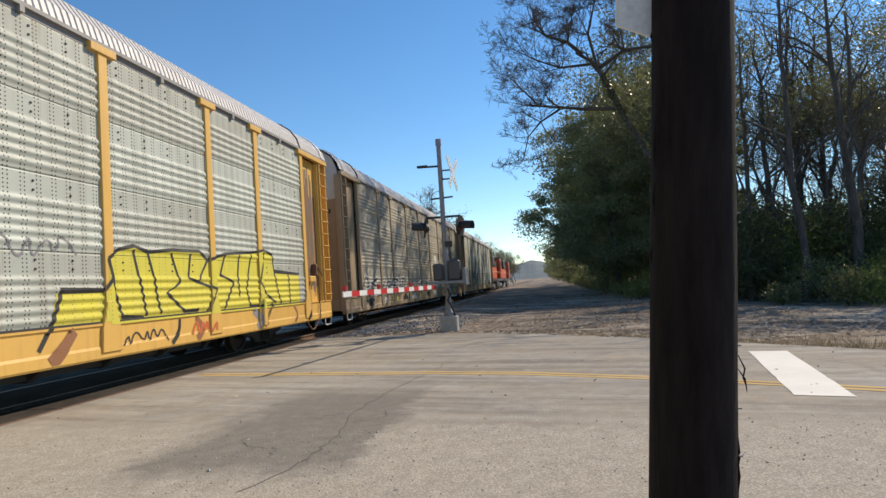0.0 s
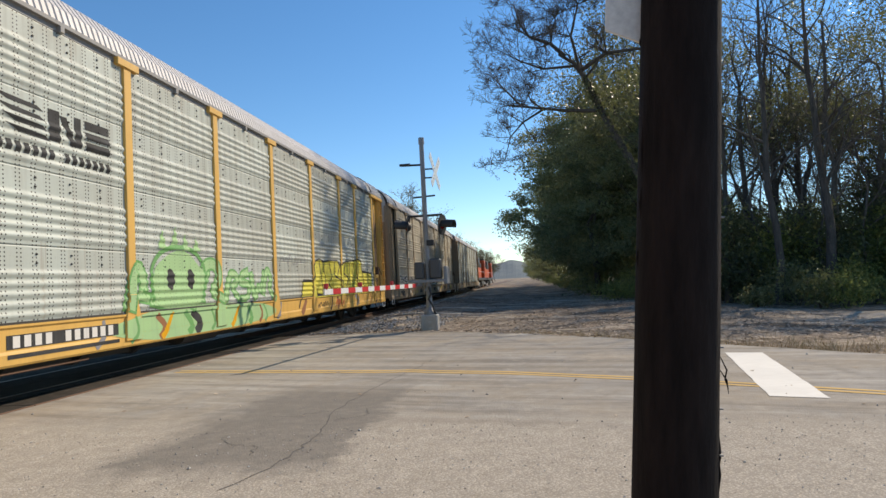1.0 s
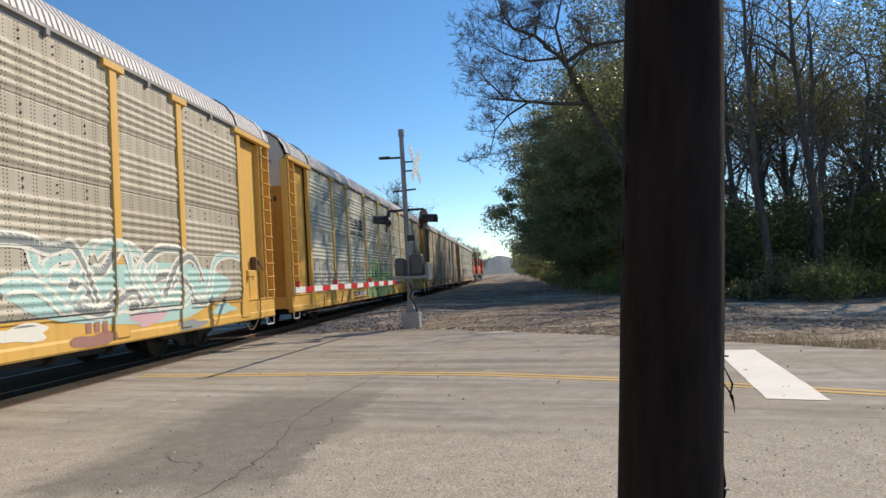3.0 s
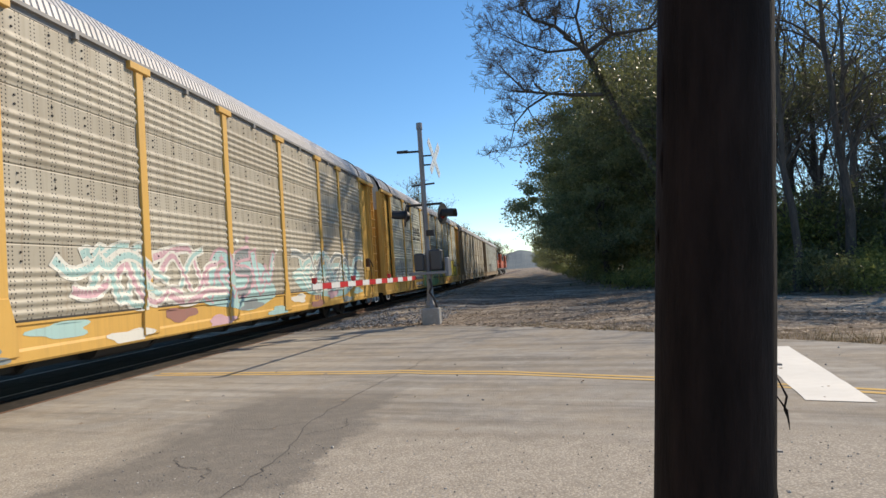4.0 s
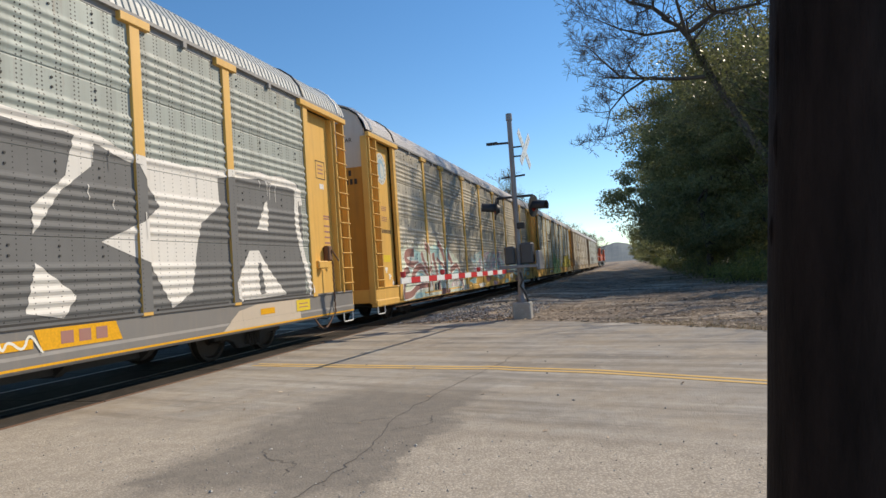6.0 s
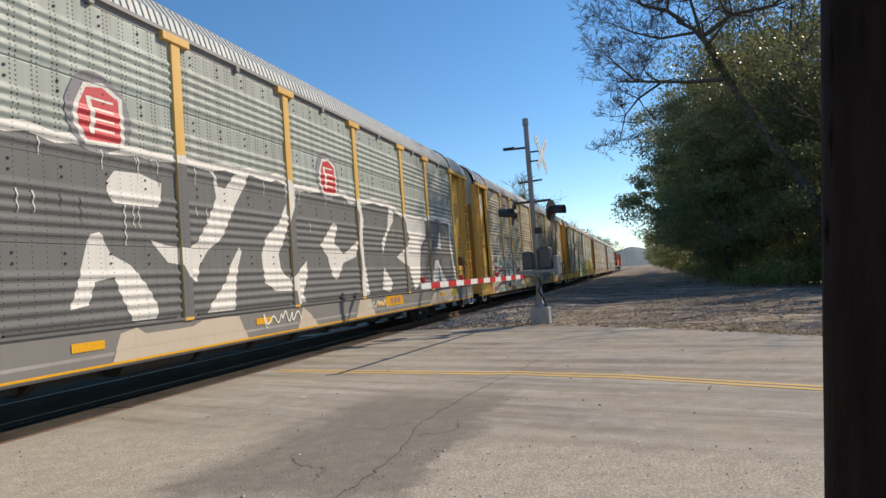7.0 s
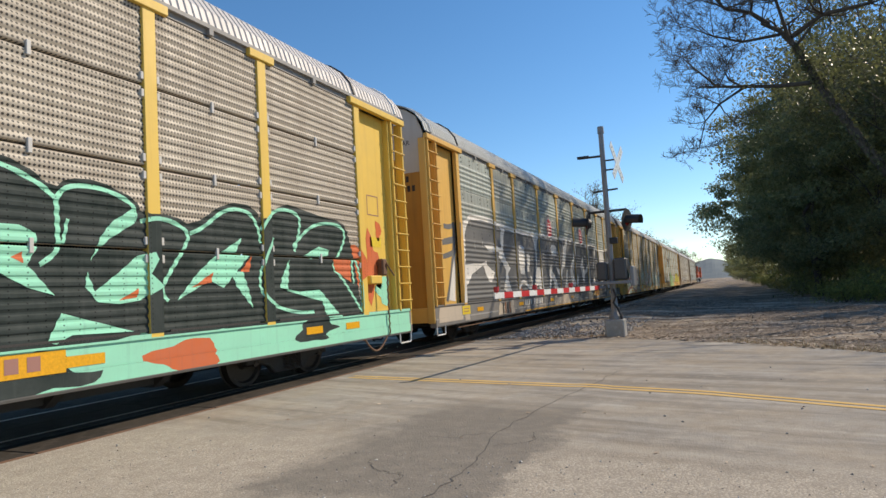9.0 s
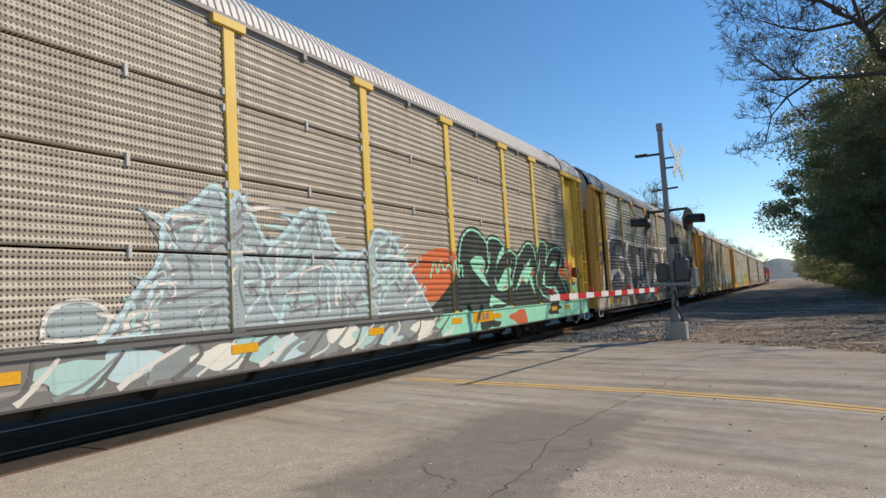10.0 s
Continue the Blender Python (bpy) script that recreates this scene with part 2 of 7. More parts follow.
# ---- shaping ----


def box(bm, x0, x1, y0, y1, z0, z1, m=None):
    vs = [bm.verts.new((x, y, z)) for x in (x0, x1) for y in (y0, y1) for z in (z0, z1)]
    if m is not None:
        for v in vs:
            v.co = m @ v.co
    for f in ((0, 1, 3, 2), (4, 6, 7, 5), (0, 4, 5, 1), (2, 3, 7, 6), (0, 2, 6, 4), (1, 5, 7, 3)):
        bm.faces.new([vs[i] for i in f])
    return vs


def tube(bm, pts, radii, sides=8, cap=True):
    """A tapered tube along points."""
    rings = []
    up = Vector((0.3, 0.2, 1)).normalized()
    for i, p in enumerate(pts):
        a, b = Vector(pts[max(0, i - 1)]), Vector(pts[min(len(pts) - 1, i + 1)])
        d = (b - a).normalized()
        u = d.cross(up if abs(d.dot(up)) < 0.95 else Vector((1, 0, 0))).normalized()
        w = d.cross(u)
        r = radii[i] if hasattr(radii, "__len__") else radii
        rings.append([bm.verts.new(Vector(p) + r * (math.cos(k * math.tau / sides) * u + math.sin(k * math.tau / sides) * w)) for k in range(sides)])
    for a, b in zip(rings, rings[1:]):
        for k in range(sides):
            bm.faces.new((a[k], a[(k + 1) % sides], b[(k + 1) % sides], b[k]))
    if cap:
        bm.faces.new(rings[0][::-1])
        bm.faces.new(rings[-1])


def prism(bm, outline, x0, x1, axis="x"):
    """An outline in two axes, drawn out along the third."""
    def at(a, b, c):
        return {"x": (c, a, b), "y": (a, c, b), "z": (a, b, c)}[axis]
    lo = [bm.verts.new(at(a, b, x0)) for a, b in outline]
    hi = [bm.verts.new(at(a, b, x1)) for a, b in outline]
    bm.faces.new(lo[::-1])
    bm.faces.new(hi)
    n = len(lo)
    for i in range(n):
        bm.faces.new((lo[i], lo[(i + 1) % n], hi[(i + 1) % n], hi[i]))


def mesh_of(name, bm, material, bevel=0.0, smooth=False):
    bmesh.ops.recalc_face_normals(bm, faces=bm.faces)
    if bevel:
        bmesh.ops.bevel(bm, geom=bm.edges[:], offset=bevel, segments=1, affect="EDGES")
    me = bpy.data.meshes.new(name)
    bm.to_mesh(me)
    bm.free()
    me.materials.append(material)
    if smooth:
        me.polygons.foreach_set("use_smooth", [True] * len(me.polygons))
    return me


def part(name, bm, material=None, parent=None, label="", bevel=0.0, smooth=False, m=None):
    me = bm if isinstance(bm, bpy.types.Mesh) else mesh_of(name, bm, material, bevel, smooth)
    ob = new(name, me)
    if parent is not None:
        ob.parent = parent
    if m is not None:
        ob.matrix_basis = m
    if label:
        ob["label"] = label
    return ob


def raw(name, verts, faces, material):
    me = bpy.data.meshes.new(name)
    me.from_pydata(verts, [], faces)
    me.materials.append(material)
    return me


def make(fn, *args):
    bm = bmesh.new()
    fn(bm, *args)
    return bm


# ---- ground ----
LINE = [(-60.0, 9.2), (-30.0, 8.8), (-12.0, 8.45), (-6.2, 8.1), (-1.94, 7.15), (-0.47, 6.7), (1.45, 5.72), (3.3, 4.54), (8.0, 1.0), (20.0, -8.5), (60.0, -42.0)]
HALF_FAR = [(-60.0, 4.0), (-12.0, 5.0), (-5.6, 7.2), (-2.8, 7.6), (-0.1, 6.3), (1.94, 5.2), (3.5, 4.4), (4.6, 3.9), (8.0, 3.8), (60.0, 3.8)]


def along(table, x):
    return float(np.interp(x, [p[0] for p in table], [p[1] for p in table]))


def lump(x, y, s):
    return noise.noise(Vector((x * s, y * s, 3.7)))


def ground_z(x, y):
    far = along(LINE, x) + along(HALF_FAR, x)
    off = max(0.0, y - far)
    z = -0.03
    if off > 0:
        k = min(1.0, off / 2.5)
        z += k * (0.05 * lump(x, y, 0.9) + 0.07 * lump(x, y, 0.3) + 0.02 * lump(x, y, 3.0))
        if x > 4.0:
            z += min(1.0, (x - 4.0) / 5) * (k * 0.06 - 0.34 * min(1.0, max(0.0, off - 1.0) / 7))
        if -6.4 < x < -2.2:
            z += k * 0.10 * math.sin((x + 6.4) / 4.2 * math.pi)
        if x < -5.9:
            z -= min(1.0, (-5.9 - x) / 0.6) * k * 0.12
    near = along(LINE, x) - 12.0
    if y < near:
        z += 0.05 * lump(x, y, 0.6) * min(1.0, (near - y) / 3)
    return z


def build_ground():
    def ladder_of(lo, hi, step, grow, reach):
        v = list(np.arange(lo, hi + step / 2, step))
        s, a = step, lo
        left = []
        while a > -reach:
            s *= grow
            a -= s
            left.append(a)
        s, b = step, hi
        right = []
        while b < reach:
            s *= grow
            b += s
            right.append(b)
        return left[::-1] + v + right
    xs, ys = ladder_of(-14, 16, 0.28, 1.22, 2600), ladder_of(-10, 62, 0.34, 1.2, 3000)
    verts = [(x, y, ground_z(x, y)) for y in ys for x in xs]
    w = len(xs)
    faces = [(j * w + i, j * w + i + 1, (j + 1) * w + i + 1, (j + 1) * w + i) for j in range(len(ys) - 1) for i in range(w - 1)]
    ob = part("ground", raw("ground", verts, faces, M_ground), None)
    tagged(ob, "bare brown earth strewn with dry leaves and gravel", "ground", kind="structure")


def build_road():
    bm = bmesh.new()
    xs = list(np.arange(-60, -12, 4.0)) + list(np.arange(-12, 10, 0.4)) + list(np.arange(10, 61, 4.0))
    rows = []
    for x in xs:
        c, f = along(LINE, x), along(HALF_FAR, x)
        jag = 0.10 * lump(x, 2.0, 1.4)
        near = c - (12.0 if -14 < x < 9 else 4.0)
        rows.append([bm.verts.new((x, near + (c + f + jag - near) * k / 6, 0.0)) for k in range(7)])
        rows[-1].append(bm.verts.new((x, c + f + jag + 0.02, -0.09)))
    for a, b in zip(rows, rows[1:]):
        for k in range(7):
            bm.faces.new((a[k], b[k], b[k + 1], a[k + 1]))
    road = part("road", bm, M_asphalt)
    tagged(road, "sun-bleached patched asphalt road with a gravelly edge", "road", kind="structure")
    for d in (-0.09, 0.09):
        bm = bmesh.new()
        prev = None
        for x in list(np.arange(-30, -6.3, 2.0)) + list(np.arange(-6.2, 12.0, 0.2)):
            if x > -9.2 and x < -6.2:
                prev = None
                continue
            y = along(LINE, x) + d + (0.07 * math.exp(-((x + 1.9) / 0.18) ** 2))
            wdt = 0.05 * (1 + 0.25 * lump(x, d, 2.2))
            cur = [bm.verts.new((x, y - wdt, 0.004)), bm.verts.new((x, y + wdt, 0.004))]
            if prev:
                bm.faces.new((prev[0], cur[0], cur[1], prev[1]))
            prev = cur
        tagged(part("road_line", bm, M_lineyellow), "faded double yellow centre line on the asphalt", "road marking", "yellow centre lines", "structure")
    bm = bmesh.new()
    n = 16
    a0, a1, b0, b1 = Vector((2.26, 4.49)), Vector((2.75, 4.3)), Vector((2.88, 8.0)), Vector((3.38, 7.85))
    strip = []
    for k in range(n + 1):
        p, q = a0.lerp(b0, k / n), a1.lerp(b1, k / n)
        j = 0.012 * lump(k, 1, 0.9)
        strip.append((bm.verts.new((p.x + j, p.y, 0.005)), bm.verts.new((q.x - j, q.y, 0.005))))
    for p, q in zip(strip, strip[1:]):
        bm.faces.new((p[0], p[1], q[1], q[0]))
    tagged(part("stop_line", bm, M_linewhite), "broad white stop line painted across one lane", "road marking", kind="structure")


RAIL_X = (-7.40, -8.905)
TRACK_X = -8.15


def build_track():
    section = [(-0.075, -0.15), (0.075, -0.15), (0.075, -0.135), (0.012, -0.11), (0.012, -0.04), (0.036, -0.03), (0.036, 0.0), (-0.036, 0.0), (-0.036, -0.03), (-0.012, -0.04), (-0.012, -0.11), (-0.075, -0.135)]
    bm = make(prism, [(a, b) for a, b in section], -120, 420, "y")
    me = mesh_of("rail", bm, M_rust)
    me.materials.append(M_railtop)
    for p in me.polygons:
        if p.normal.z > 0.9 and p.center.z > -0.01:
            p.material_index = 1
    for x in RAIL_X:
        tagged(part("rail", me, None, m=pose(x, 0, 0.035)), "steel rail with a shiny worn head and rusty web", "rail", "rails of the track", "structure")
    bm = bmesh.new()
    rows = []
    for y in list(np.arange(-120, 14, 6.0)) + list(np.arange(15, 90, 0.5)) + list(np.arange(90, 421, 10.0)):
        low = -0.16 if y > 15 or y < -4 else -0.12
        rows.append([bm.verts.new((TRACK_X + dx, y, low + dz + (0.03 * lump(dx * 5, y, 1.7) if y > 14 else 0))) for dx, dz in ((-3.2, -0.2), (-2.0, 0.04), (-0.7, 0.05), (0.0, 0.05), (0.7, 0.05), (1.9, 0.04), (2.6, -0.06), (3.6, -0.2))])
    for a, b in zip(rows, rows[1:]):
        for k in range(7):
            bm.faces.new((a[k], b[k], b[k + 1], a[k + 1]))
    tagged(part("ballast", bm, M_ballast), "grey crushed stone ballast under the track", "ballast", kind="structure")
    tie = mesh_of("railway_tie", make(box, -1.3, 1.3, -0.11, 0.11, -0.2, 0.0), M_tie, 0.012)
    for k in range(110):
        y = 15.6 + k * 0.55 if k < 90 else -5.0 - (k - 90) * 0.55
        tagged(part("railway_tie", tie, None, m=pose(TRACK_X, y, -0.112, 0, 0, random.uniform(-1, 1))), "weathered wooden railway tie", "railway tie", "ties of the track", "structure")
    # crossing surface: timber and asphalt panels flush with the rails
    panel = mesh_of("crossing_panel", make(box, -0.46, 0.46, -1.19, 1.19, -0.14, 0.0), M_panel, 0.01)
    for k in range(8):
        for x in (-8.62, -7.68):
            tagged(part("crossing_panel", panel, None, m=pose(x, -3.2 + k * 2.4, 0.03)), "grey panel between the rails of the crossing", "crossing panel", "crossing panels", "structure")
    # extra columns added to darken the ground where the train's shade falls
    for x in (-9.42, -10.36, -11.3):
        for k in range(8):
            tagged(part("crossing_panel", panel, None, m=pose(x, -3.2 + k * 2.4, 0.012)), "oily dark panel added beside the rails, coloured for shade under the train", "crossing panel", "crossing panels", "structure")
    slim = mesh_of("crossing_panel", make(box, -0.40, 0.40, -1.19, 1.19, -0.14, 0.0), M_panel, 0.01)
    for k in range(8):
        tagged(part("crossing_panel", slim, None, m=pose(-6.945, -3.2 + k * 2.4, 0.012)), "oily dark panel added beside the rails, coloured for shade under the train", "crossing panel", "crossing panels", "structure")
    edge = mesh_of("panel_edge", make(box, -0.022, 0.022, -1.19, 1.19, -0.1, 0.0), M_rust, 0.006)
    for k in range(8):
        tagged(part("panel_edge", edge, None, m=pose(-6.51, -3.2 + k * 2.4, 0.012)), "rusty worn steel edging strip set in the asphalt", "edging", "crossing edging", "structure")


build_ground()
build_road()
build_track()

# ---- the train ----
PITCH, BODY, SPEED = 30.5, 29.09, 9.5
FRONT = -13.47          # where the fourth rack's front corner is at 0 s
POSTS = [1.98, 4.79, 6.92, 9.97, 13.02, 16.07, 19.12, 22.17, 24.30, 27.11]
SIDE = 1.60
Z0, Z1 = 1.02, 5.16


def rib(z, style):
    """How far the side sheet stands out at height z."""
    u = (z - Z0) / (Z1 - Z0) * 4
    f = u - math.floor(u)
    if style == "rounded":
        if f > 0.70 or f < 0.05:
            return 0.0
        g = (f - 0.05) / 0.65 * 5
        return 0.027 * (0.5 - 0.5 * math.cos(g * math.tau))
    g = f * 9
    h = g - math.floor(g)
    return 0.016 * min(1.0, max(0.0, 2.2 - abs(h - 0.5) * 6))


def stack_mesh(width, row, style, material):
    steps = 44 if style == "rounded" else 54
    gap = 0.004 if style == "rounded" else 0.016
    h = (Z1 - Z0) / 4
    verts, faces = [], []
    for i in range(steps + 1):
        z = Z0 + row * h + gap + (h - 2 * gap) * i / steps
        x = SIDE - 0.032 + rib(min(max(z, Z0 + row * h + 0.001), Z0 + (row + 1) * h - 0.001), style)
        verts += [(x, 0.0, z), (x, width, z)]
    top = len(verts)
    for i in range(steps):
        faces.append((2 * i, 2 * i + 1, 2 * i + 3, 2 * i + 2))
    za, zb = Z0 + row * h + gap, Z0 + (row + 1) * h - gap
    verts += [(SIDE - 0.10, 0, za), (SIDE - 0.10, width, za), (SIDE - 0.10, 0, zb), (SIDE - 0.10, width, zb)]
    faces += [(top, top + 1, 1, 0), (2 * steps, 2 * steps + 1, top + 3, top + 2)]
    me = raw("side_panel", verts, faces, material)
    me.polygons.foreach_set("use_smooth", [True] * len(me.polygons))
    return me


ROOF = [(1.60, 5.30), (1.53, 5.53), (1.35, 5.78), (1.09, 5.97), (0.77, 6.10), (0.4, 6.17), (0.0, 6.20)]


def roof_mesh(material):
    outline = ROOF + [(-x, z) for x, z in ROOF[-2::-1]]
    verts, faces = [], []
    ys = []
    y = 0.0
    while y < BODY - 0.02:
        ys += [(y, 0.0), (y + 0.012, 0.016), (y + 0.098, 0.016), (y + 0.112, 0.0)]
        y += 0.135
    ys.append((BODY, 0.0))
    w = len(outline)
    for y, h in ys:
        verts += [(x * (1 + h / 1.6), y, z + h) for x, z in outline]
    for j in range(len(ys) - 1):
        for i in range(w - 1):
            faces.append((j * w + i, j * w + i + 1, (j + 1) * w + i + 1, (j + 1) * w + i))
    return raw("roof", verts, faces, material)


def post_bm(bm, flare):
    box(bm, SIDE - 0.09, SIDE + 0.015, -0.1, 0.1, 0.98, 5.20)
    if flare:
        prism(bm, [(-0.22, 0.60), (0.22, 0.60), (0.20, 0.95), (0.09, 1.35), (-0.09, 1.35), (-0.20, 0.95)], SIDE - 0.02, SIDE + 0.028)


def eave_bm(bm):
    box(bm, SIDE - 0.10, SIDE + 0.03, 0.3, BODY - 0.3, 5.25, 5.31)
    box(bm, SIDE - 0.10, SIDE - 0.03, 0.3, BODY - 0.3, 5.165, 5.25)
    for a, b in zip(POSTS, POSTS[1:]):
        y = (a + b) / 2
        box(bm, SIDE - 0.03, SIDE + 0.035, y - 0.04, y + 0.04, 5.16, 5.25)


def sill_bm(bm):
    prism(bm, [(SIDE - 0.16, 0.50), (SIDE - 0.02, 0.50), (SIDE, 0.53), (SIDE, 0.66), (SIDE - 0.015, 0.70), (SIDE - 0.015, 0.98), (SIDE + 0.01, 1.0), (SIDE + 0.01, 1.03), (SIDE - 0.16, 1.03)], 0.05, BODY - 0.05, "y")


def end_wall_bm(bm, z0, z1):
    pts = [(x, z) for x, z in ROOF if z > 5.3]
    if z1 < 5.3:
        outline = [(-1.46, z0), (1.46, z0), (1.46, z1), (-1.46, z1)]
    else:
        half = [(1.46, z0), (1.46, 5.35)] + [(x * 0.96, z - 0.03) for x, z in pts[1:]]
        outline = half + [(-x, z) for x, z in half[-2::-1]]
    prism(bm, outline, 0.16, 0.22, "y")


TRUCK_Y = (3.65, BODY - 3.65)
WHEEL_R = 0.42


def wheelset_mesh():
    bm = bmesh.new()
    for x in (-0.75, 0.75):
        s = 1 if x > 0 else -1
        prof = [(x + s * 0.07, 0.0), (x + s * 0.07, 0.10), (x + s * 0.02, 0.14), (x + s * 0.02, 0.33), (x + s * 0.065, 0.36), (x + s * 0.065, WHEEL_R), (x - s * 0.05, WHEEL_R + 0.003), (x - s * 0.06, WHEEL_R + 0.028), (x - s * 0.075, WHEEL_R + 0.02), (x - s * 0.075, 0.34), (x - s * 0.03, 0.3), (x - s * 0.03, 0.14), (x - s * 0.07, 0.1), (x - s * 0.07, 0.0)]
        n = 28
        rings = [[bm.verts.new((px, r * math.cos(k * math.tau / n), r * math.sin(k * math.tau / n))) for k in range(n)] if r > 0 else [bm.verts.new((px, 0, 0))] for px, r in prof]
        for a, b in zip(rings, rings[1:]):
            for k in range(n):
                p = [a[k % len(a)], a[(k + 1) % len(a)]] if len(a) > 1 else [a[0]]
                q = [b[(k + 1) % len(b)], b[k % len(b)]] if len(b) > 1 else [b[0]]
                bm.faces.new(p + q)
        # bearing cap with its three bolts, which show the turning
        tube(bm, [(x + s * 0.06, 0, 0), (x + s * 0.30, 0, 0)], [0.11, 0.095], 10)
        for k in range(3):
            a = k * math.tau / 3
            box(bm, x + s * 0.30 - 0.015, x + s * 0.30 + 0.015, 0.055 * math.cos(a) - 0.016, 0.055 * math.cos(a) + 0.016, 0.055 * math.sin(a) - 0.016, 0.055 * math.sin(a) + 0.016)
    tube(bm, [(-0.75, 0, 0), (0.75, 0, 0)], 0.085, 10)
    return mesh_of("wheelset", bm, M_wheel)


def truck_frame_bm(bm):
    for s in (-1, 1):
        x0, x1 = (0.92, 1.05) if s > 0 else (-1.05, -0.92)
        prism(bm, [(-1.08, 0.36), (-0.80, 0.36), (-0.55, 0.30), (-0.38, 0.16), (0.38, 0.16), (0.55, 0.30), (0.80, 0.36), (1.08, 0.36), (1.08, 0.52), (0.80, 0.58), (0.45, 0.62), (-0.45, 0.62), (-0.80, 0.58), (-1.08, 0.52)], x0, x1)
    box(bm, -1.0, 1.0, -0.2, 0.2, 0.34, 0.56)


def spring_bm(bm, y):
    pts = [(1.10 + 0.045 * math.cos(k * 0.8), y + 0.045 * math.sin(k * 0.8), 0.20 + 0.26 * k / 46) for k in range(47)]
    tube(bm, pts, 0.011, 5)


def underframe_bm(bm):
    # deep box added to stop light passing under the car
    box(bm, -1.0, 1.0, 6.2, BODY - 6.2, 0.34, 0.97)
    for k in range(12):
        y = 6.4 + k * (BODY - 12.8) / 11
        prism(bm, [(-1.42, 0.97), (-1.42, 0.62), (-1.0, 0.30), (1.0, 0.30), (1.42, 0.62), (1.42, 0.97)], y - 0.06, y + 0.06, "y")
    tube(bm, [(1.15, 12.0, 0.52), (1.15, 13.4, 0.52)], 0.2, 12)


def ladder_bm(bm, y0, y1):
    for y in (y0, y1):
        box(bm, SIDE - 0.02, SIDE + 0.03, y - 0.03, y + 0.03, 1.0, 5.15)


SHARED = {}


def shared(key, fn):
    if key not in SHARED:
        SHARED[key] = fn()
    return SHARED[key]


def autorack(style, sheet, trim, label, sill=None, caps=None, flare=True, detail=True, brake_front=True):
    """One covered car carrier; its space has y along the car from its rear corner, z from the rail head."""
    sill = sill or trim
    car = new("autorack_rail_car")
    tagged(car, label, "rail car", "cars of the freight train")
    top = M_roof_cool if sheet is M_silver_teal else M_roof
    part("roof", shared(("roof", top.name), lambda: roof_mesh(top)), None, car, "ribbed pale metal roof")
    bays = list(zip(POSTS, POSTS[1:]))
    for side in (0, 1):
        flip = pose(0, BODY, 0, 0, 0, 180) if side else Matrix()
        for a, b in bays:
            w = round(b - a, 3)
            for row in range(4):
                me = shared(("stack", w, row, style, sheet.name), lambda: stack_mesh(w, row, style, sheet))
                part("side_panel", me, None, car, m=flip @ pose(0, a, 0))
        for a, b in bays:
            w = round(b - a, 3)
            part("panel_slot", shared(("slot", w), lambda: mesh_of("panel_slot", make(box, SIDE - 0.05, SIDE - 0.004, 0.22, w - 0.24, 1.034, 1.062), M_dark)), None, car, m=flip @ pose(0, a, 0))
        for i, y in enumerate(POSTS):
            me = shared(("post", trim.name, flare), lambda: mesh_of("side_post", make(post_bm, flare), trim, 0.008))
            post = part("side_post", me, None, car, m=flip @ pose(0, y, 0))
            end = i in (0, len(POSTS) - 1)
            if not end:
                cap = shared(("cap", trim.name), lambda: mesh_of("post_cap", make(box, SIDE - 0.05, SIDE + 0.045, -0.29, 0.29, 5.13, 5.26), trim, 0.01))
                part("post_cap", cap, None, post)
        part("side_sill", shared(("sill", sill.name), lambda: mesh_of("side_sill", make(sill_bm), sill)), None, car, "long painted steel side sill", m=flip)
        part("eave_rail", shared(("eave", sheet.name), lambda: mesh_of("eave_rail", make(eave_bm), M_eave)), None, car, "thin grey rail with hooks under the eave", m=flip)
        for e in (0, 1):
            turn = flip @ (Matrix.Translation((0, BODY, 0)) @ Matrix.Diagonal((1, -1, 1, 1)) if e else Matrix())

            def oriented(fn, *args, turn=turn):
                bm = make(fn, *args)
                bm.transform(turn)
                return bm
            k = (trim.name, side, e)
            part("end_panel", shared(("endpanel", k), lambda: mesh_of("end_panel", oriented(box, SIDE - 0.20, SIDE - 0.15, 0.12, 1.93, 1.0, 5.15), trim, 0.01)), None, car, "plain painted side panel at the car's end")
            part("end_beam", shared(("endbeam", k), lambda: mesh_of("end_beam", oriented(box, SIDE - 0.05, SIDE + 0.06, 0.0, 2.25, 5.12, 5.25), trim, 0.012)), None, car)
            part("corner_post", shared(("corner", k), lambda: mesh_of("corner_post", oriented(box, SIDE - 0.2, SIDE - 0.02, 0.0, 0.12, 0.6, 5.15), trim, 0.012)), None, car)
            lad = part("ladder", shared(("ladder", k), lambda: mesh_of("ladder", oriented(ladder_bm, 0.1, 0.58), trim, 0.008)), None, car)
            back = part("ladder_back", shared(("ladderb", k), lambda: mesh_of("ladder_back", oriented(box, SIDE - 0.2, SIDE - 0.02, 0.55, 0.68, 1.0, 5.13), trim, 0.01)), None, car)
            if side == 0:
                for r in range(11):
                    part("rung", shared(("rung", k, r), lambda: mesh_of("rung", oriented(tube, [(SIDE + 0.05, 0.07, 1.22 + r * 0.36), (SIDE + 0.05, 0.62, 1.22 + r * 0.36)], 0.014, 6), trim)), None, lad)
            step = part("step", shared(("step", k), lambda: mesh_of("step", oriented(tube, [(SIDE - 0.02, 0.1, 0.62), (SIDE - 0.02, 0.1, 0.34), (SIDE - 0.02, 0.13, 0.31), (SIDE - 0.02, 0.57, 0.31), (SIDE - 0.02, 0.6, 0.34), (SIDE - 0.02, 0.6, 0.62)], 0.016, 6), M_white)), None, car, "thin white step iron")
    for e in (0, 1):
        turn = Matrix.Translation((0, BODY, 0)) @ Matrix.Diagonal((1, -1, 1, 1)) if e else Matrix()

        def oriented2(fn, *args, turn=turn):
            bm = make(fn, *args)
            bm.transform(turn)
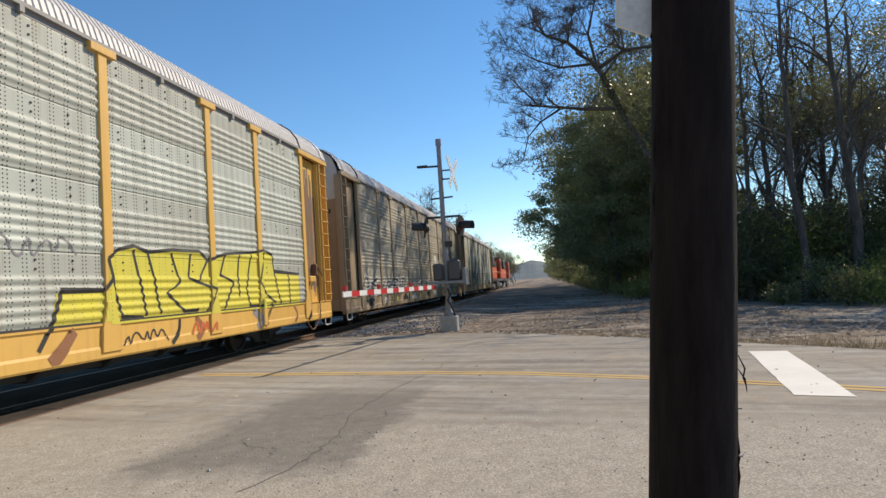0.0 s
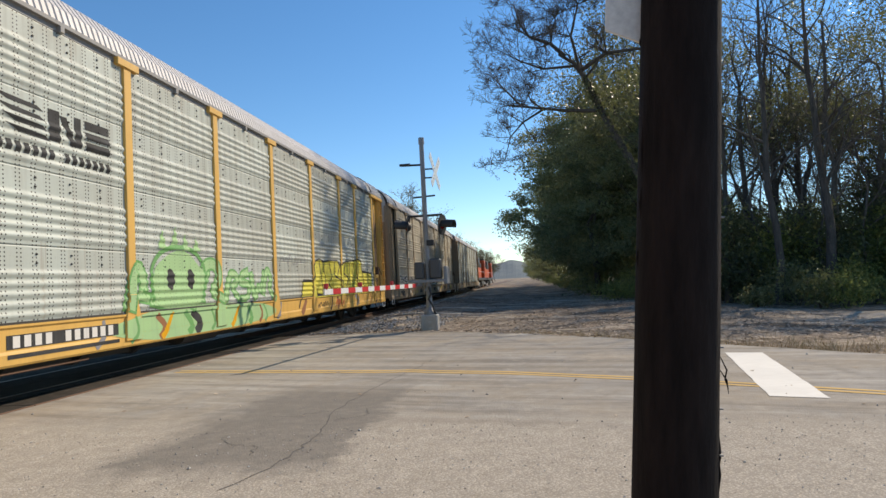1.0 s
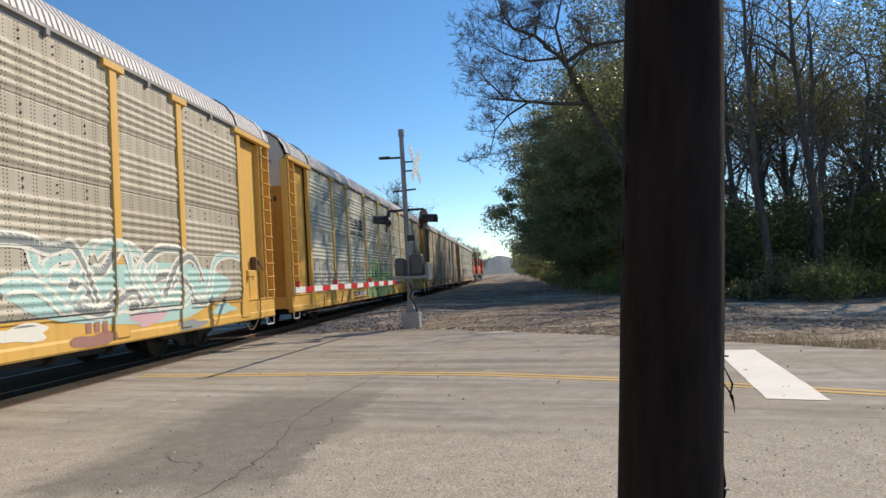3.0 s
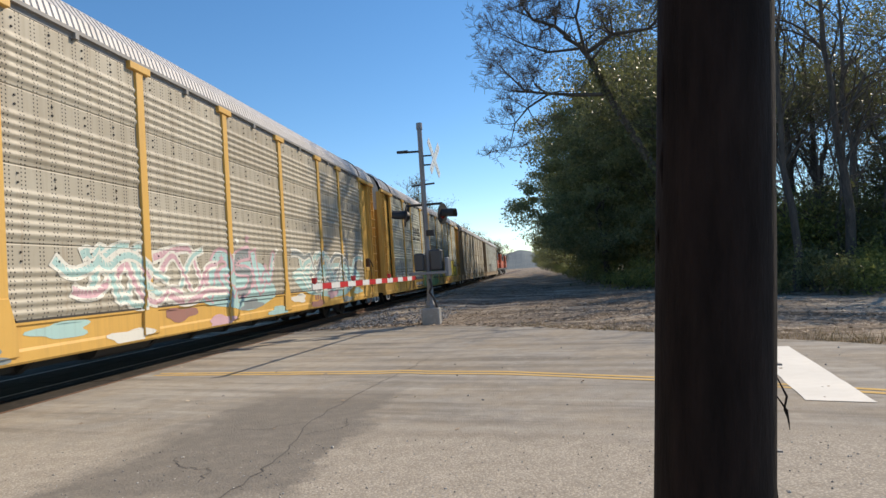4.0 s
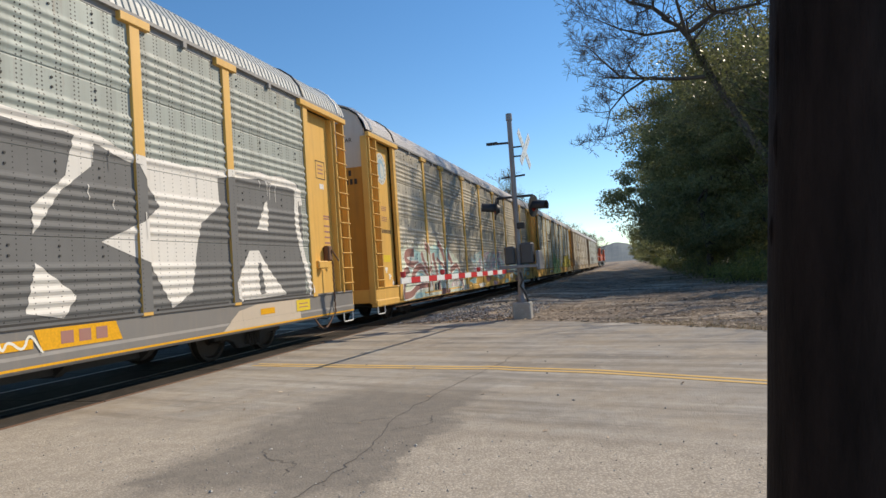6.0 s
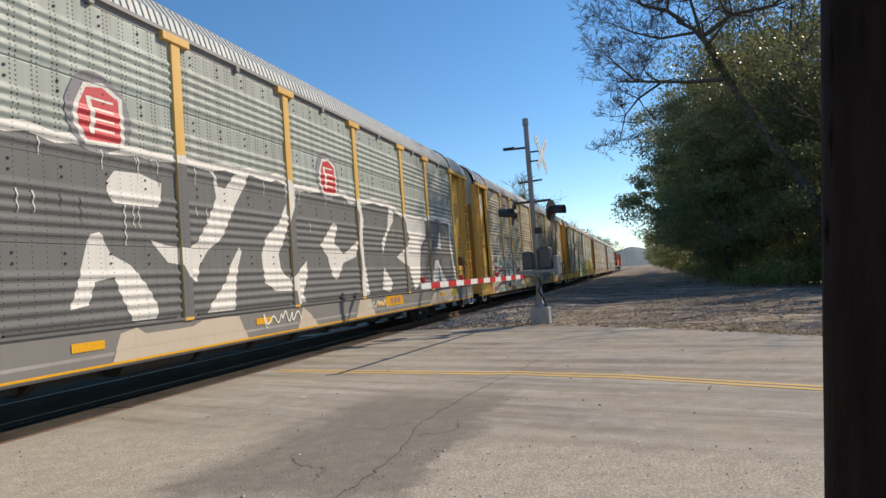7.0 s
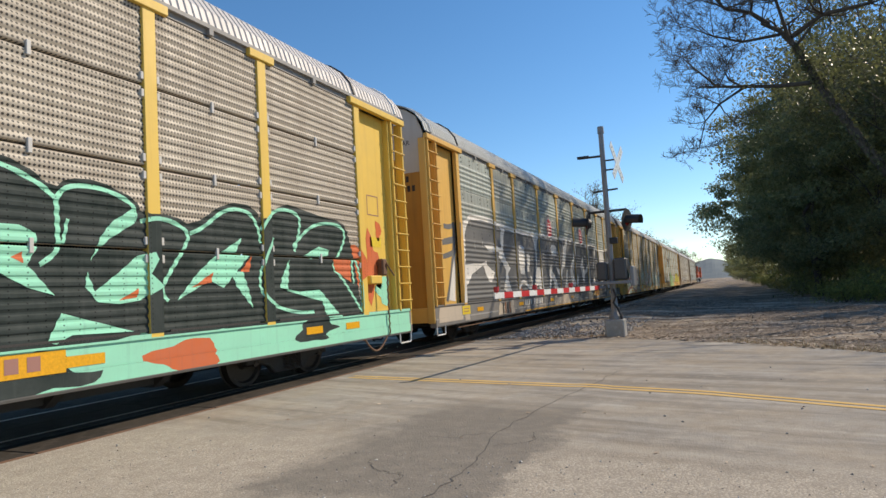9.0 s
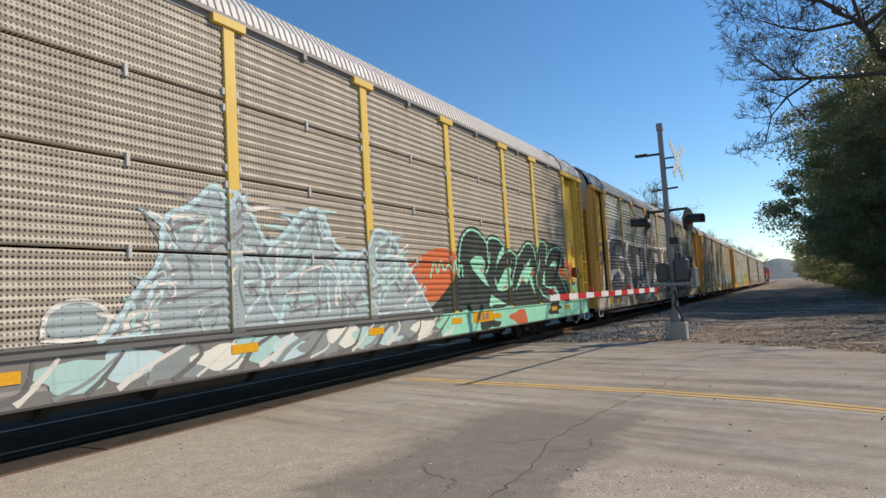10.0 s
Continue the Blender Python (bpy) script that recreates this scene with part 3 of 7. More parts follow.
            return bm
        wall = part("end_wall", shared(("endlow", trim.name, e), lambda: mesh_of("end_wall", oriented2(end_wall_bm, 0.95, 4.35), M_muted if trim is M_muted else M_endshade)), None, car, "worn end doors, the yellow ones painted darker for shade")
        part("end_gable", shared(("endtop", e), lambda: mesh_of("end_gable", oriented2(end_wall_bm, 4.35, 6.4), M_endgrey)), None, car, "pale grey upper end wall")
        for x in (-0.75, 0.0, 0.75):
            part("door_seam", shared(("seam", trim.name, e, x), lambda: mesh_of("door_seam", oriented2(box, x - 0.03, x + 0.03, 0.13, 0.165, 1.0, 4.3), M_muted if trim is M_muted else M_endshade, 0.006)), None, wall)
        part("coupler", shared(("coupler", e), lambda: mesh_of("coupler", oriented2(box, -0.13, 0.13, -0.70, 0.3, 0.62, 0.86), M_rust, 0.03)), None, car, "rusty knuckle coupler")
        part("buffer_beam", shared(("beam", trim.name, e), lambda: mesh_of("buffer_beam", oriented2(box, -1.5, 1.5, 0.02, 0.2, 0.62, 0.98), trim, 0.01)), None, car)
        part("air_hose", shared(("hose", e), lambda: mesh_of("air_hose", oriented2(tube, [(0.35, 0.05, 0.62), (0.36, -0.15, 0.5), (0.33, -0.42, 0.3), (0.25, -0.68, 0.34)], 0.022, 6), M_black)), None, car)
    part("centre_sill", shared("centre", lambda: mesh_of("centre_sill", make(box, -0.35, 0.35, 0.3, BODY - 0.3, 0.48, 0.98), M_dark)), None, car)
    part("underframe", shared("underframe", lambda: mesh_of("underframe", make(underframe_bm), M_dark)), None, car, "dark box with cross bearers, added to fill the shade below the car")
    part("floor", shared("deck", lambda: mesh_of("floor", make(box, -1.5, 1.5, 0.25, BODY - 0.25, 0.98, 1.02), M_dark)), None, car)
    part("brake_rod", shared("rod", lambda: mesh_of("brake_rod", make(tube, [(SIDE - 0.1, 1.6, 0.40), (SIDE - 0.1, 9.0, 0.42)], 0.018, 6), M_rust)), None, car)
    spins = []
    for y in TRUCK_Y:
        truck = part("truck", shared("truckframe", lambda: mesh_of("truck", make(truck_frame_bm), M_dark, 0.02)), None, car, "dark cast steel truck", m=pose(0, y, 0))
        for d in (-0.16, 0.0, 0.16):
            part("spring", shared(("spring", d), lambda: mesh_of("spring", make(spring_bm, d), M_wheel)), None, truck)
        for d in (-0.865, 0.865):
            w = part("wheelset", shared("wheelset", wheelset_mesh), None, truck, m=pose(0, d, WHEEL_R))
            spins.append((w, d))
    return car, spins


M_grey_sill = paint("grey_overpainted_sill", (0.20, 0.19, 0.18), 0.6, (0.30, 0.24, 0.18), 0.4)

CARS = []       # (thing, its wheelsets, place of its rear corner at 0 s)


def put_car(number, *args, **kw):
    car, spins = autorack(*args, **kw)
    CARS.append((car, spins, FRONT + PITCH * (4 - number) - BODY + (0.22 if number == 6 else 0.0)))
    return car


car1 = put_car(1, "rounded", M_silver, M_muted, "grey weathered covered car carrier behind the locomotives")
car2 = put_car(2, "rounded", M_silver_tan, M_muted, "grey and yellow covered car carrier with dark tags along its foot")
car3 = put_car(3, "rounded", M_silver, M_yellow, "silver and yellow covered car carrier with yellow and green graffiti")
car4 = put_car(4, "rounded", M_silver_tan, M_yellow, "tan weathered car carrier with pink, red and pale blue graffiti")
car5 = put_car(5, "rounded", M_silver_teal, M_yellow, "grey-green car carrier with huge white and grey block graffiti", sill=M_grey_sill, flare=False)
car6 = put_car(6, "fine", M_perf, M_bright, "brown perforated car carrier with black, teal and orange graffiti", sill=M_grey_sill, flare=False)


from mathutils.geometry import tessellate_polygon

# ---- paint on the cars ----
def clip_to(poly, axis, lo, hi):
    """A convex outline cut to lo..hi along one axis."""
    for bound, keep in ((lo, 1), (hi, -1)):
        out = []
        for i, p in enumerate(poly):
            q = poly[i - 1]
            a, b = (q[axis] - bound) * keep, (p[axis] - bound) * keep
            if (a < 0) != (b < 0):
                f = a / (a - b)
                out.append((q[0] + f * (p[0] - q[0]), q[1] + f * (p[1] - q[1])))
            if b >= 0:
                out.append(p)
        poly = out
        if len(poly) < 3:
            return []
    return poly


def levels_of(style):
    steps = 44 if style == "rounded" else 54
    gap = 0.004 if style == "rounded" else 0.016
    h = (Z1 - Z0) / 4
    return [(Z0 + r * h + gap + (h - 2 * gap) * i / steps, Z0 + r * h + gap + (h - 2 * gap) * (i + 1) / steps) for r in range(4) for i in range(steps)]


def ranges_y():
    """Stretches along the car: post faces, sheets between, end panels."""
    out = [(0.70, POSTS[0] - 0.1, "end"), (POSTS[-1] + 0.1, BODY - 0.70, "end")]
    for a, b in zip(POSTS, POSTS[1:]):
        out.append((a + 0.1, b - 0.1, "sheet"))
    return out + [(p - 0.1, p + 0.1, "post") for p in POSTS]


FLARED = (car3, car4)
FLUSH = {"emblem_sheen", "emblem_halo", "emblem_ground", "sill_cloud", "sill_patch", "sill_ground", "graffiti_gap", "graffiti_ring", "graffiti_dusk", "graffiti_glow", "graffiti_face", "graffiti_foot", "graffiti_wash", "graffiti_patch", "sill_smear", "graffiti_ground", "graffiti_inside", "graffiti_orange", "graffiti_cloud", "graffiti_figure", "graffiti_spill", "emblem", "emblem_centre", "graffiti_dot", "graffiti_counter"}


def decal(name, polys, material, car, style, layer, label=""):
    """Paint that lies on posts, sheets, end panels and sill as the side has them."""
    verts, faces, seen = [], [], {}
    bands = levels_of(style)

    def add(poly, fx):
        if len(poly) < 3:
            return
        loop = []
        for y, z in poly:
            p = (fx(y, z), y, z)
            k = (round(p[0], 5), round(y, 4), round(z, 4))
            if k not in seen:
                seen[k] = len(verts)
                verts.append(p)
            if not loop or loop[-1] != seen[k]:
                loop.append(seen[k])
        if len(loop) > 1 and loop[0] == loop[-1]:
            loop.pop()
        if len(set(loop)) == len(loop) and len(loop) > 2:
            faces.append(tuple(loop))
    spans = ranges_y()
    for index, poly in enumerate(polys):
        lift = 0.0010 * layer + (0.0 if name in FLUSH else 0.00006 * (index % 24))
        ys, zs = [p[0] for p in poly], [p[1] for p in poly]
        low = clip_to(poly, 1, 0.54, 0.655)
        add(clip_to(low, 0, 0.06, BODY - 0.06) if low else [], lambda y, z: SIDE + 0.003 + lift)
        mid = clip_to(poly, 1, 0.71, 0.975)
        add(clip_to(mid, 0, 0.06, BODY - 0.06) if mid else [], lambda y, z: SIDE - 0.012 + lift)
        for z0, z1, x in ((0.655, 0.71, SIDE + 0.003), (0.975, 1.033, SIDE + 0.013)):
            ledge = clip_to(poly, 1, z0, z1)
            add(clip_to(ledge, 0, 0.06, BODY - 0.06) if ledge else [], lambda y, z: x + lift)
        if car in FLARED:
            for p in POSTS:
                for z0, z1, w in ((0.605, 0.95, 0.2), (0.95, 1.08, 0.165), (1.08, 1.22, 0.13), (1.22, 1.34, 0.095)):
                    foot = clip_to(poly, 0, p - w, p + w)
                    add(clip_to(foot, 1, z0, z1) if foot else [], lambda y, z: SIDE + 0.031 + lift)
        for y0, y1, what in spans:
            if max(ys) < y0 or min(ys) > y1 or max(zs) < 1.03:
                continue
            cut = clip_to(poly, 0, y0, y1)
            if not cut:
                continue
            if what != "sheet":
                x = SIDE + (0.018 if what == "post" else -0.147) + lift
                add(clip_to(cut, 1, 1.035, 5.1), lambda y, z: x)
                continue
            for z0, z1 in bands:
                if max(zs) < z0 or min(zs) > z1:
                    continue
                piece = clip_to(cut, 1, z0, z1)
                xa, xb = SIDE - 0.032 + rib(z0, style), SIDE - 0.032 + rib(z1, style)
                add(piece, lambda y, z: xa + (xb - xa) * (z - z0) / (z1 - z0) + 0.003 + lift)
    if faces:
        part(name, raw(name, verts, faces, material), None, car, label)


def stroke(pts, width, taper=0.0):
    """A mitred band along points, as quads."""
    out, left, right = [], [], []
    n = len(pts)
    for i, p in enumerate(pts):
        a, b = pts[max(0, i - 1)], pts[min(n - 1, i + 1)]
        dx, dy = b[0] - a[0], b[1] - a[1]
        L = math.hypot(dx, dy) or 1
        w = width / 2 * (1 - taper * i / max(1, n - 1))
        k = 1.0
        if 0 < i < n - 1:
            e = (p[0] - a[0], p[1] - a[1])
            c = abs(e[0] * dx + e[1] * dy) / ((math.hypot(*e) or 1) * L)
            k = min(1.6, 1 / max(0.5, c))
        left.append((p[0] - dy / L * w * k, p[1] + dx / L * w * k))
        right.append((p[0] + dy / L * w * k, p[1] - dx / L * w * k))
    for i in range(n - 1):
        quad = [left[i], left[i + 1], right[i + 1], right[i]]
        out.append([quad[0], quad[1], quad[2]])
        out.append([quad[0], quad[2], quad[3]])
    return out


def rounded(pts, times=2):
    for _ in range(times):
        q = [pts[0]]
        for a, b in zip(pts, pts[1:]):
            q += [(0.75 * a[0] + 0.25 * b[0], 0.75 * a[1] + 0.25 * b[1]), (0.25 * a[0] + 0.75 * b[0], 0.25 * a[1] + 0.75 * b[1])]
        pts = q + [pts[-1]]
    return pts


def blob(cy, cz, ry, rz, seed=0, wob=0.12, n=26):
    """An uneven rounded patch as a fan."""
    rim = []
    for k in range(n):
        a = k * math.tau / n
        r = 1 + wob * (math.sin(3 * a + seed) + 0.6 * math.sin(5 * a + seed * 2.3))
        rim.append((cy + ry * r * math.cos(a), cz + rz * r * math.sin(a)))
    return [[(cy, cz), rim[i - 1], rim[i]] for i in range(n)]


def plate(y0, y1, z0, z1):
    return [[(y0, z0), (y1, z0), (y1, z1), (y0, z1)]]


def wildstyle(car, style, name, y0, y1, z0, z1, count, fat, colours, seed, halo=0.09, layer=3.0, label="", flow=False):
    """Interlocked swooping bands with a pale edge and pointed ends; they spell nothing."""
    rng = random.Random(seed)
    step = (y1 - y0) / count
    for k in range(count):
        a, w = y0 + step * (k + 0.1), step * rng.uniform(0.9, 1.35)
        lo, hi = z0 + rng.uniform(0, 0.15) * (z1 - z0), z1 - rng.uniform(0, 0.15) * (z1 - z0)
        mid = (lo + hi) / 2 + rng.uniform(-0.1, 0.1)
        if k % 3 == 0:
            line = [(a, lo), (a + 0.15 * w, hi * 0.9 + lo * 0.1), (a + 0.55 * w, hi), (a + 0.75 * w, mid), (a + 0.4 * w, mid - 0.1), (a + w, lo)]
        elif k % 3 == 1:
            line = [(a + 0.9 * w, hi), (a + 0.2 * w, hi - 0.1), (a + 0.1 * w, mid), (a + 0.8 * w, mid - 0.05), (a + 0.7 * w, lo), (a - 0.1 * w, lo + 0.1)]
        else:
            line = [(a - 0.1 * w, hi - 0.2), (a + 0.3 * w, lo), (a + 0.5 * w, mid), (a + 0.75 * w, lo + 0.05), (a + 1.05 * w, hi)]
        line = [(y + rng.gauss(0, 0.10 * w), min(z1, max(z0, z + rng.gauss(0, 0.10 * (z1 - z0))))) for y, z in line]
        if flow:
            line = [(y0 + (y1 - y0) * rng.random() * 0.8, rng.uniform(z0, z1))]
            for q in range(5):
                line.append((line[-1][0] + rng.uniform(0.15, 0.55), min(z1, max(z0, line[-1][1] + rng.gauss(0, 0.35)))))
        pts = rounded(line, 2)
        at = layer + 0.3 * k
        decal(name + "_edge", stroke(pts, fat + 2 * halo, 0.35), colours[0], car, style, at, label if k == 0 else "")
        decal(name + "_band", stroke(pts[1:-1], fat, 0.45), colours[1 + k % (len(colours) - 1)], car, style, at + 0.15)


def tag_scrawl(car, style, material, y0, y1, z0, z1, width, seed, loops=7, layer=3, name="graffiti_tag"):
    rng = random.Random(seed)
    pts = []
    for k in range(loops * 2 + 1):
        pts.append((y0 + (y1 - y0) * k / (loops * 2) + rng.uniform(-0.1, 0.1), (z1 if k % 2 else z0) + rng.uniform(-0.25, 0.25) * (z1 - z0)))
    decal(name, stroke(rounded(pts, 2), width), material, car, style, layer)


def code_bars(car, style, material, y0, count, z0, h, w=0.15, layer=8, gap=None):
    """Lettering that stays plain bars."""
    for k in range(count):
        if gap is not None and k == gap:
            continue
        a = y0 + k * w
        decal("number_bar", plate(a, a + w * 0.62, z0, z0 + h), material, car, style, layer)


def spray(name, colour, rough=0.75, patchy=0.35):
    """Spray paint, thin in places."""
    n = Nodes(name, rough)
    n.b.inputs["Specular IOR Level"].default_value = 0.2
    c = n.coord()
    f, g = n.noise(2.2, c, 5), n.noise(30.0, c, 4)
    col = n.mix(n.ramp(f, 0.35, 0.75, 0.0, patchy), colour, tuple(0.55 * v + 0.12 for v in colour))
    col = n.mix(n.ramp(g, 0.6, 0.8, 0.0, 0.3), col, tuple(v * 0.5 for v in colour))
    runs = n.noise(1.0, n.stretch(c, 5, 10, 0.3), 4, 0.7)
    col = n.mix(n.ramp(runs, 0.55, 0.75, 0.0, 0.45), col, tuple(0.5 * v + 0.07 for v in colour))
    # the sheet's small holes show through the paint
    s = n.split(c)
    d2 = []
    for axis in (1, 2):
        f = n.math("SUBTRACT", n.math("FRACT", n.math("DIVIDE", s[axis], 0.062)), 0.5)
        d2.append(n.math("MULTIPLY", f, f))
    hole = n.math("LESS_THAN", n.math("ADD", d2[0], d2[1]), 0.02)
    group = n.math("GREATER_THAN", n.math("FRACT", n.math("DIVIDE", s[1], 0.186)), 0.55)
    high = n.math("GREATER_THAN", s[2], 1.03)
    col = n.mix(n.math("MULTIPLY", n.math("MULTIPLY", hole, group), high), col, tuple(v * 0.25 for v in colour))
    return n.done(col)


S_white = spray("spray_white", (0.72, 0.69, 0.64), 0.75, 0.25)
S_slate = spray("spray_slate_grey", (0.15, 0.15, 0.148))
S_yellow = spray("spray_lemon", (0.66, 0.58, 0.08))
S_black = spray("spray_black", (0.035, 0.035, 0.035))
S_ink = spray("spray_bottle_black", (0.018, 0.03, 0.028), 0.7)
S_green = spray("spray_green", (0.15, 0.36, 0.12))
S_lime = spray("spray_pale_green", (0.36, 0.56, 0.27))
S_mint = spray("spray_mint", (0.30, 0.72, 0.52))
S_orange = spray("spray_orange", (0.62, 0.14, 0.045))
S_maroon = spray("spray_maroon", (0.36, 0.18, 0.15))
S_pale = spray("spray_pale_aqua", (0.42, 0.63, 0.60))
S_pink = spray("spray_pink", (0.66, 0.42, 0.46))
S_mist = spray("spray_pale_cream_green", (0.66, 0.70, 0.56), 0.75, 0.2)
S_cream = spray("spray_cream", (0.78, 0.76, 0.68), 0.75, 0.15)
S_ice = spray("spray_ice_blue", (0.52, 0.68, 0.72))
S_mistblue = spray("spray_thin_blue_grey", (0.36, 0.43, 0.45))
S_haze = spray("spray_blue_grey", (0.27, 0.305, 0.305))
S_tanwhite = spray("dirty_tan_white", (0.55, 0.46, 0.36))
S_violet = spray("spray_violet_grey", (0.20, 0.17, 0.22))
S_plate = plain("amber_reflector", (0.85, 0.42, 0.02), 0.35)
S_notice = plain("yellow_notice", (0.80, 0.58, 0.05), 0.5)
S_logo = plain("blue_round_emblem", (0.28, 0.46, 0.58), 0.5)
S_ring = plain("emblem_ring", (0.62, 0.64, 0.60), 0.5)
S_rustpaint = spray("spray_rust_brown", (0.30, 0.13, 0.06))
S_shield = plain("red_emblem", (0.60, 0.045, 0.06), 0.5)
S_greyink = spray("spray_mid_grey", (0.26, 0.25, 0.26))


def shape(rim):
    """A closed outline cut into triangles."""
    return [[rim[k] for k in tri] for tri in tessellate_polygon([[Vector((y, z, 0)) for y, z in rim]])]


def columns(top, low):
    """The area between a line of crests and a level, in narrow columns."""
    return [[a, b, (b[0], low), (a[0], low)] for a, b in zip(top, top[1:])]


def dress_third():
    c, st = car3, "rounded"
    crest = [(19.1, 2.0), (19.38, 2.15), (19.74, 2.22), (20.11, 2.13), (20.78, 2.2), (21.68, 2.21), (22.0, 2.05), (22.7, 2.2), (23.87, 2.27), (24.53, 2.35), (24.97, 2.25), (25.06, 1.86), (26.6, 1.8)]
    decal("graffiti_ground", columns(crest, 1.0), S_yellow, c, st, 0.5, "lemon yellow graffiti letters outlined in black")
    decal("graffiti_outline", stroke(crest, 0.06), S_black, c, st, 3)
    for k, line in enumerate(([(19.1, 2.0), (19.25, 1.5), (19.41, 1.1), (19.95, 1.06)], [(19.73, 2.16), (19.85, 1.75), (19.92, 1.5), (20.01, 1.08)], [(20.11, 2.13), (20.25, 1.75), (20.31, 1.4), (20.41, 1.1)], [(20.78, 2.14), (21.02, 1.62), (20.6, 1.44), (21.12, 1.1), (21.6, 1.1)], [(21.4, 2.15), (21.3, 1.7), (21.62, 1.62)], [(22.0, 2.05), (21.62, 1.62), (22.27, 1.48), (21.9, 1.05)], [(22.7, 2.2), (22.47, 1.76), (23.0, 1.61), (22.58, 1.08)], [(23.3, 2.2), (23.2, 1.7), (23.25, 1.3)], [(23.87, 2.23), (23.57, 1.46), (23.72, 1.07), (24.3, 1.06)], [(24.53, 2.3), (24.21, 1.61), (24.6, 1.3), (25.05, 1.11)], [(25.06, 1.86), (25.2, 1.4), (25.4, 1.06)], [(25.9, 1.8), (25.95, 1.06)])):
        decal("graffiti_outline", stroke(line, 0.06), S_black, c, st, 3.2 + 0.2 * k)
    decal("graffiti_foot", shape([(18.1, 1.5), (19.1, 1.5), (19.1, 1.05), (17.95, 1.05)]), S_yellow, c, st, 0.8)
    decal("graffiti_foot", stroke([(17.75, 0.75), (18.0, 1.1), (18.18, 1.53), (19.0, 1.52), (19.2, 1.7)], 0.07), S_black, c, st, 4)
    wildstyle(c, st, "graffiti_green", 9.7, 13.0, 1.0, 1.95, 4, 0.22, (S_green, S_lime), 4, 0.05, label="bright green bubble graffiti")
    wildstyle(c, st, "graffiti_green", 13.2, 15.9, 1.05, 1.85, 4, 0.15, (S_green, S_lime), 5, 0.05)
    for k, y in enumerate((10.9, 11.3, 11.7, 12.1)):
        decal("graffiti_spike", [[(y - 0.14, 2.15), (y + 0.14, 2.15), (y + 0.05 * math.sin(k * 2.0), 2.5 + 0.1 * math.sin(k * 1.7))]], S_lime, c, st, 6.5)
    decal("graffiti_face", blob(11.5, 1.55, 0.95, 0.55, 3, 0.06), S_lime, c, st, 5)
    decal("graffiti_face_rim", stroke(rounded([(10.6, 1.2), (10.5, 1.8), (11.0, 2.2), (12.0, 2.2), (12.5, 1.8), (12.3, 1.2)]), 0.09), S_green, c, st, 6)
    for y in (11.15, 11.85):
        decal("graffiti_eye", blob(y, 1.6, 0.13, 0.2, 1, 0.03, 14), S_black, c, st, 7)
    decal("graffiti_wash", blob(12.6, 0.8, 3.3, 0.3, 2, 0.05, 40), S_lime, c, st, 0.3, "thin green wash on the sill")
    for k in range(7):
        y = 9.9 + 0.9 * k
        decal("graffiti_run", stroke(rounded([(y, 0.56), (y + 0.2, 0.72), (y + 0.1 + 0.3 * math.sin(k * 2.0), 0.99)]), 0.09 + 0.05 * (k % 3), 0.5), (S_green, S_plate, S_green)[k % 3], c, st, 1 + 0.1 * k)
    for k in range(5):
        y, w, h = 2.3 + k * 0.82, 0.62 + 0.15 * math.sin(k * 2.0), 0.95 + 0.12 * math.cos(k * 1.7)
        loop = rounded([(y, 1.12), (y + 0.05, 1.12 + h * 0.6), (y + 0.3 * w, 1.12 + h), (y + w, 1.05 + h), (y + 0.85 * w, 1.2 + h * 0.45), (y + 1.1 * w, 1.2), (y + 0.5 * w, 1.08), (y, 1.12)])
        decal("graffiti_loop", stroke(loop, 0.06), S_greyink, c, st, 3 + 0.2 * k)
        decal("graffiti_loop", stroke(rounded([(y + 0.3 * w, 1.45), (y + 0.5 * w, 1.75), (y + 0.65 * w, 1.5)]), 0.05), S_greyink, c, st, 4.2 + 0.2 * k)
    tag_scrawl(c, st, S_greyink, 16.4, 18.4, 1.95, 2.3, 0.03, 10, 6)
    tag_scrawl(c, st, S_black, 19.4, 20.6, 0.64, 0.86, 0.03, 12, 5)
    tag_scrawl(c, st, S_orange, 21.4, 22.2, 0.64, 0.88, 0.06, 14, 4)
    for k in range(14):
        y = 3.0 + k * 1.9 + 0.6 * math.sin(k * 2.3)
        decal("sill_smear", stroke(rounded([(y, 0.56), (y + 0.25, 0.75), (y + 0.15 + 0.3 * math.sin(k), 0.97)]), 0.10 + 0.06 * (k % 3), 0.3), (S_rustpaint, S_black, S_rustpaint, S_greyink)[k % 4], c, st, 0.6 + 0.05 * k)
    # railway emblem as plain slanted shapes, with a bar for its name
    for k in range(4):
        decal("emblem_stripe", [[(7.25 + 0.06 * k, 4.02 - 0.13 * k), (8.0 + 0.04 * k, 3.98 - 0.13 * k), (8.12 + 0.04 * k, 3.92 - 0.13 * k), (7.5 + 0.06 * k, 3.94 - 0.13 * k)]], S_black, c, st, 2)
    decal("emblem_block", [[(8.2, 3.55), (8.42, 3.55), (8.42, 4.0), (8.2, 4.0)], [(8.42, 3.95), (8.62, 3.55), (8.74, 3.55), (8.56, 3.95)], [(8.72, 3.55), (8.86, 3.55), (8.86, 4.0), (8.72, 4.0)], [(8.95, 3.55), (9.5, 3.55), (9.5, 3.68), (8.95, 3.68)], [(8.95, 3.72), (9.5, 3.72), (9.5, 3.83), (8.95, 3.83)], [(8.95, 3.87), (9.5, 3.87), (9.5, 4.0), (8.95, 4.0)]], S_black, c, st, 2)
    code_bars(c, st, S_black, 7.3, 15, 3.28, 0.14, 0.15, 2, 7)
    decal("number_ground", plate(7.4, 9.6, 0.60, 0.655) + plate(7.4, 9.6, 0.72, 0.9), S_black, c, st, 1)
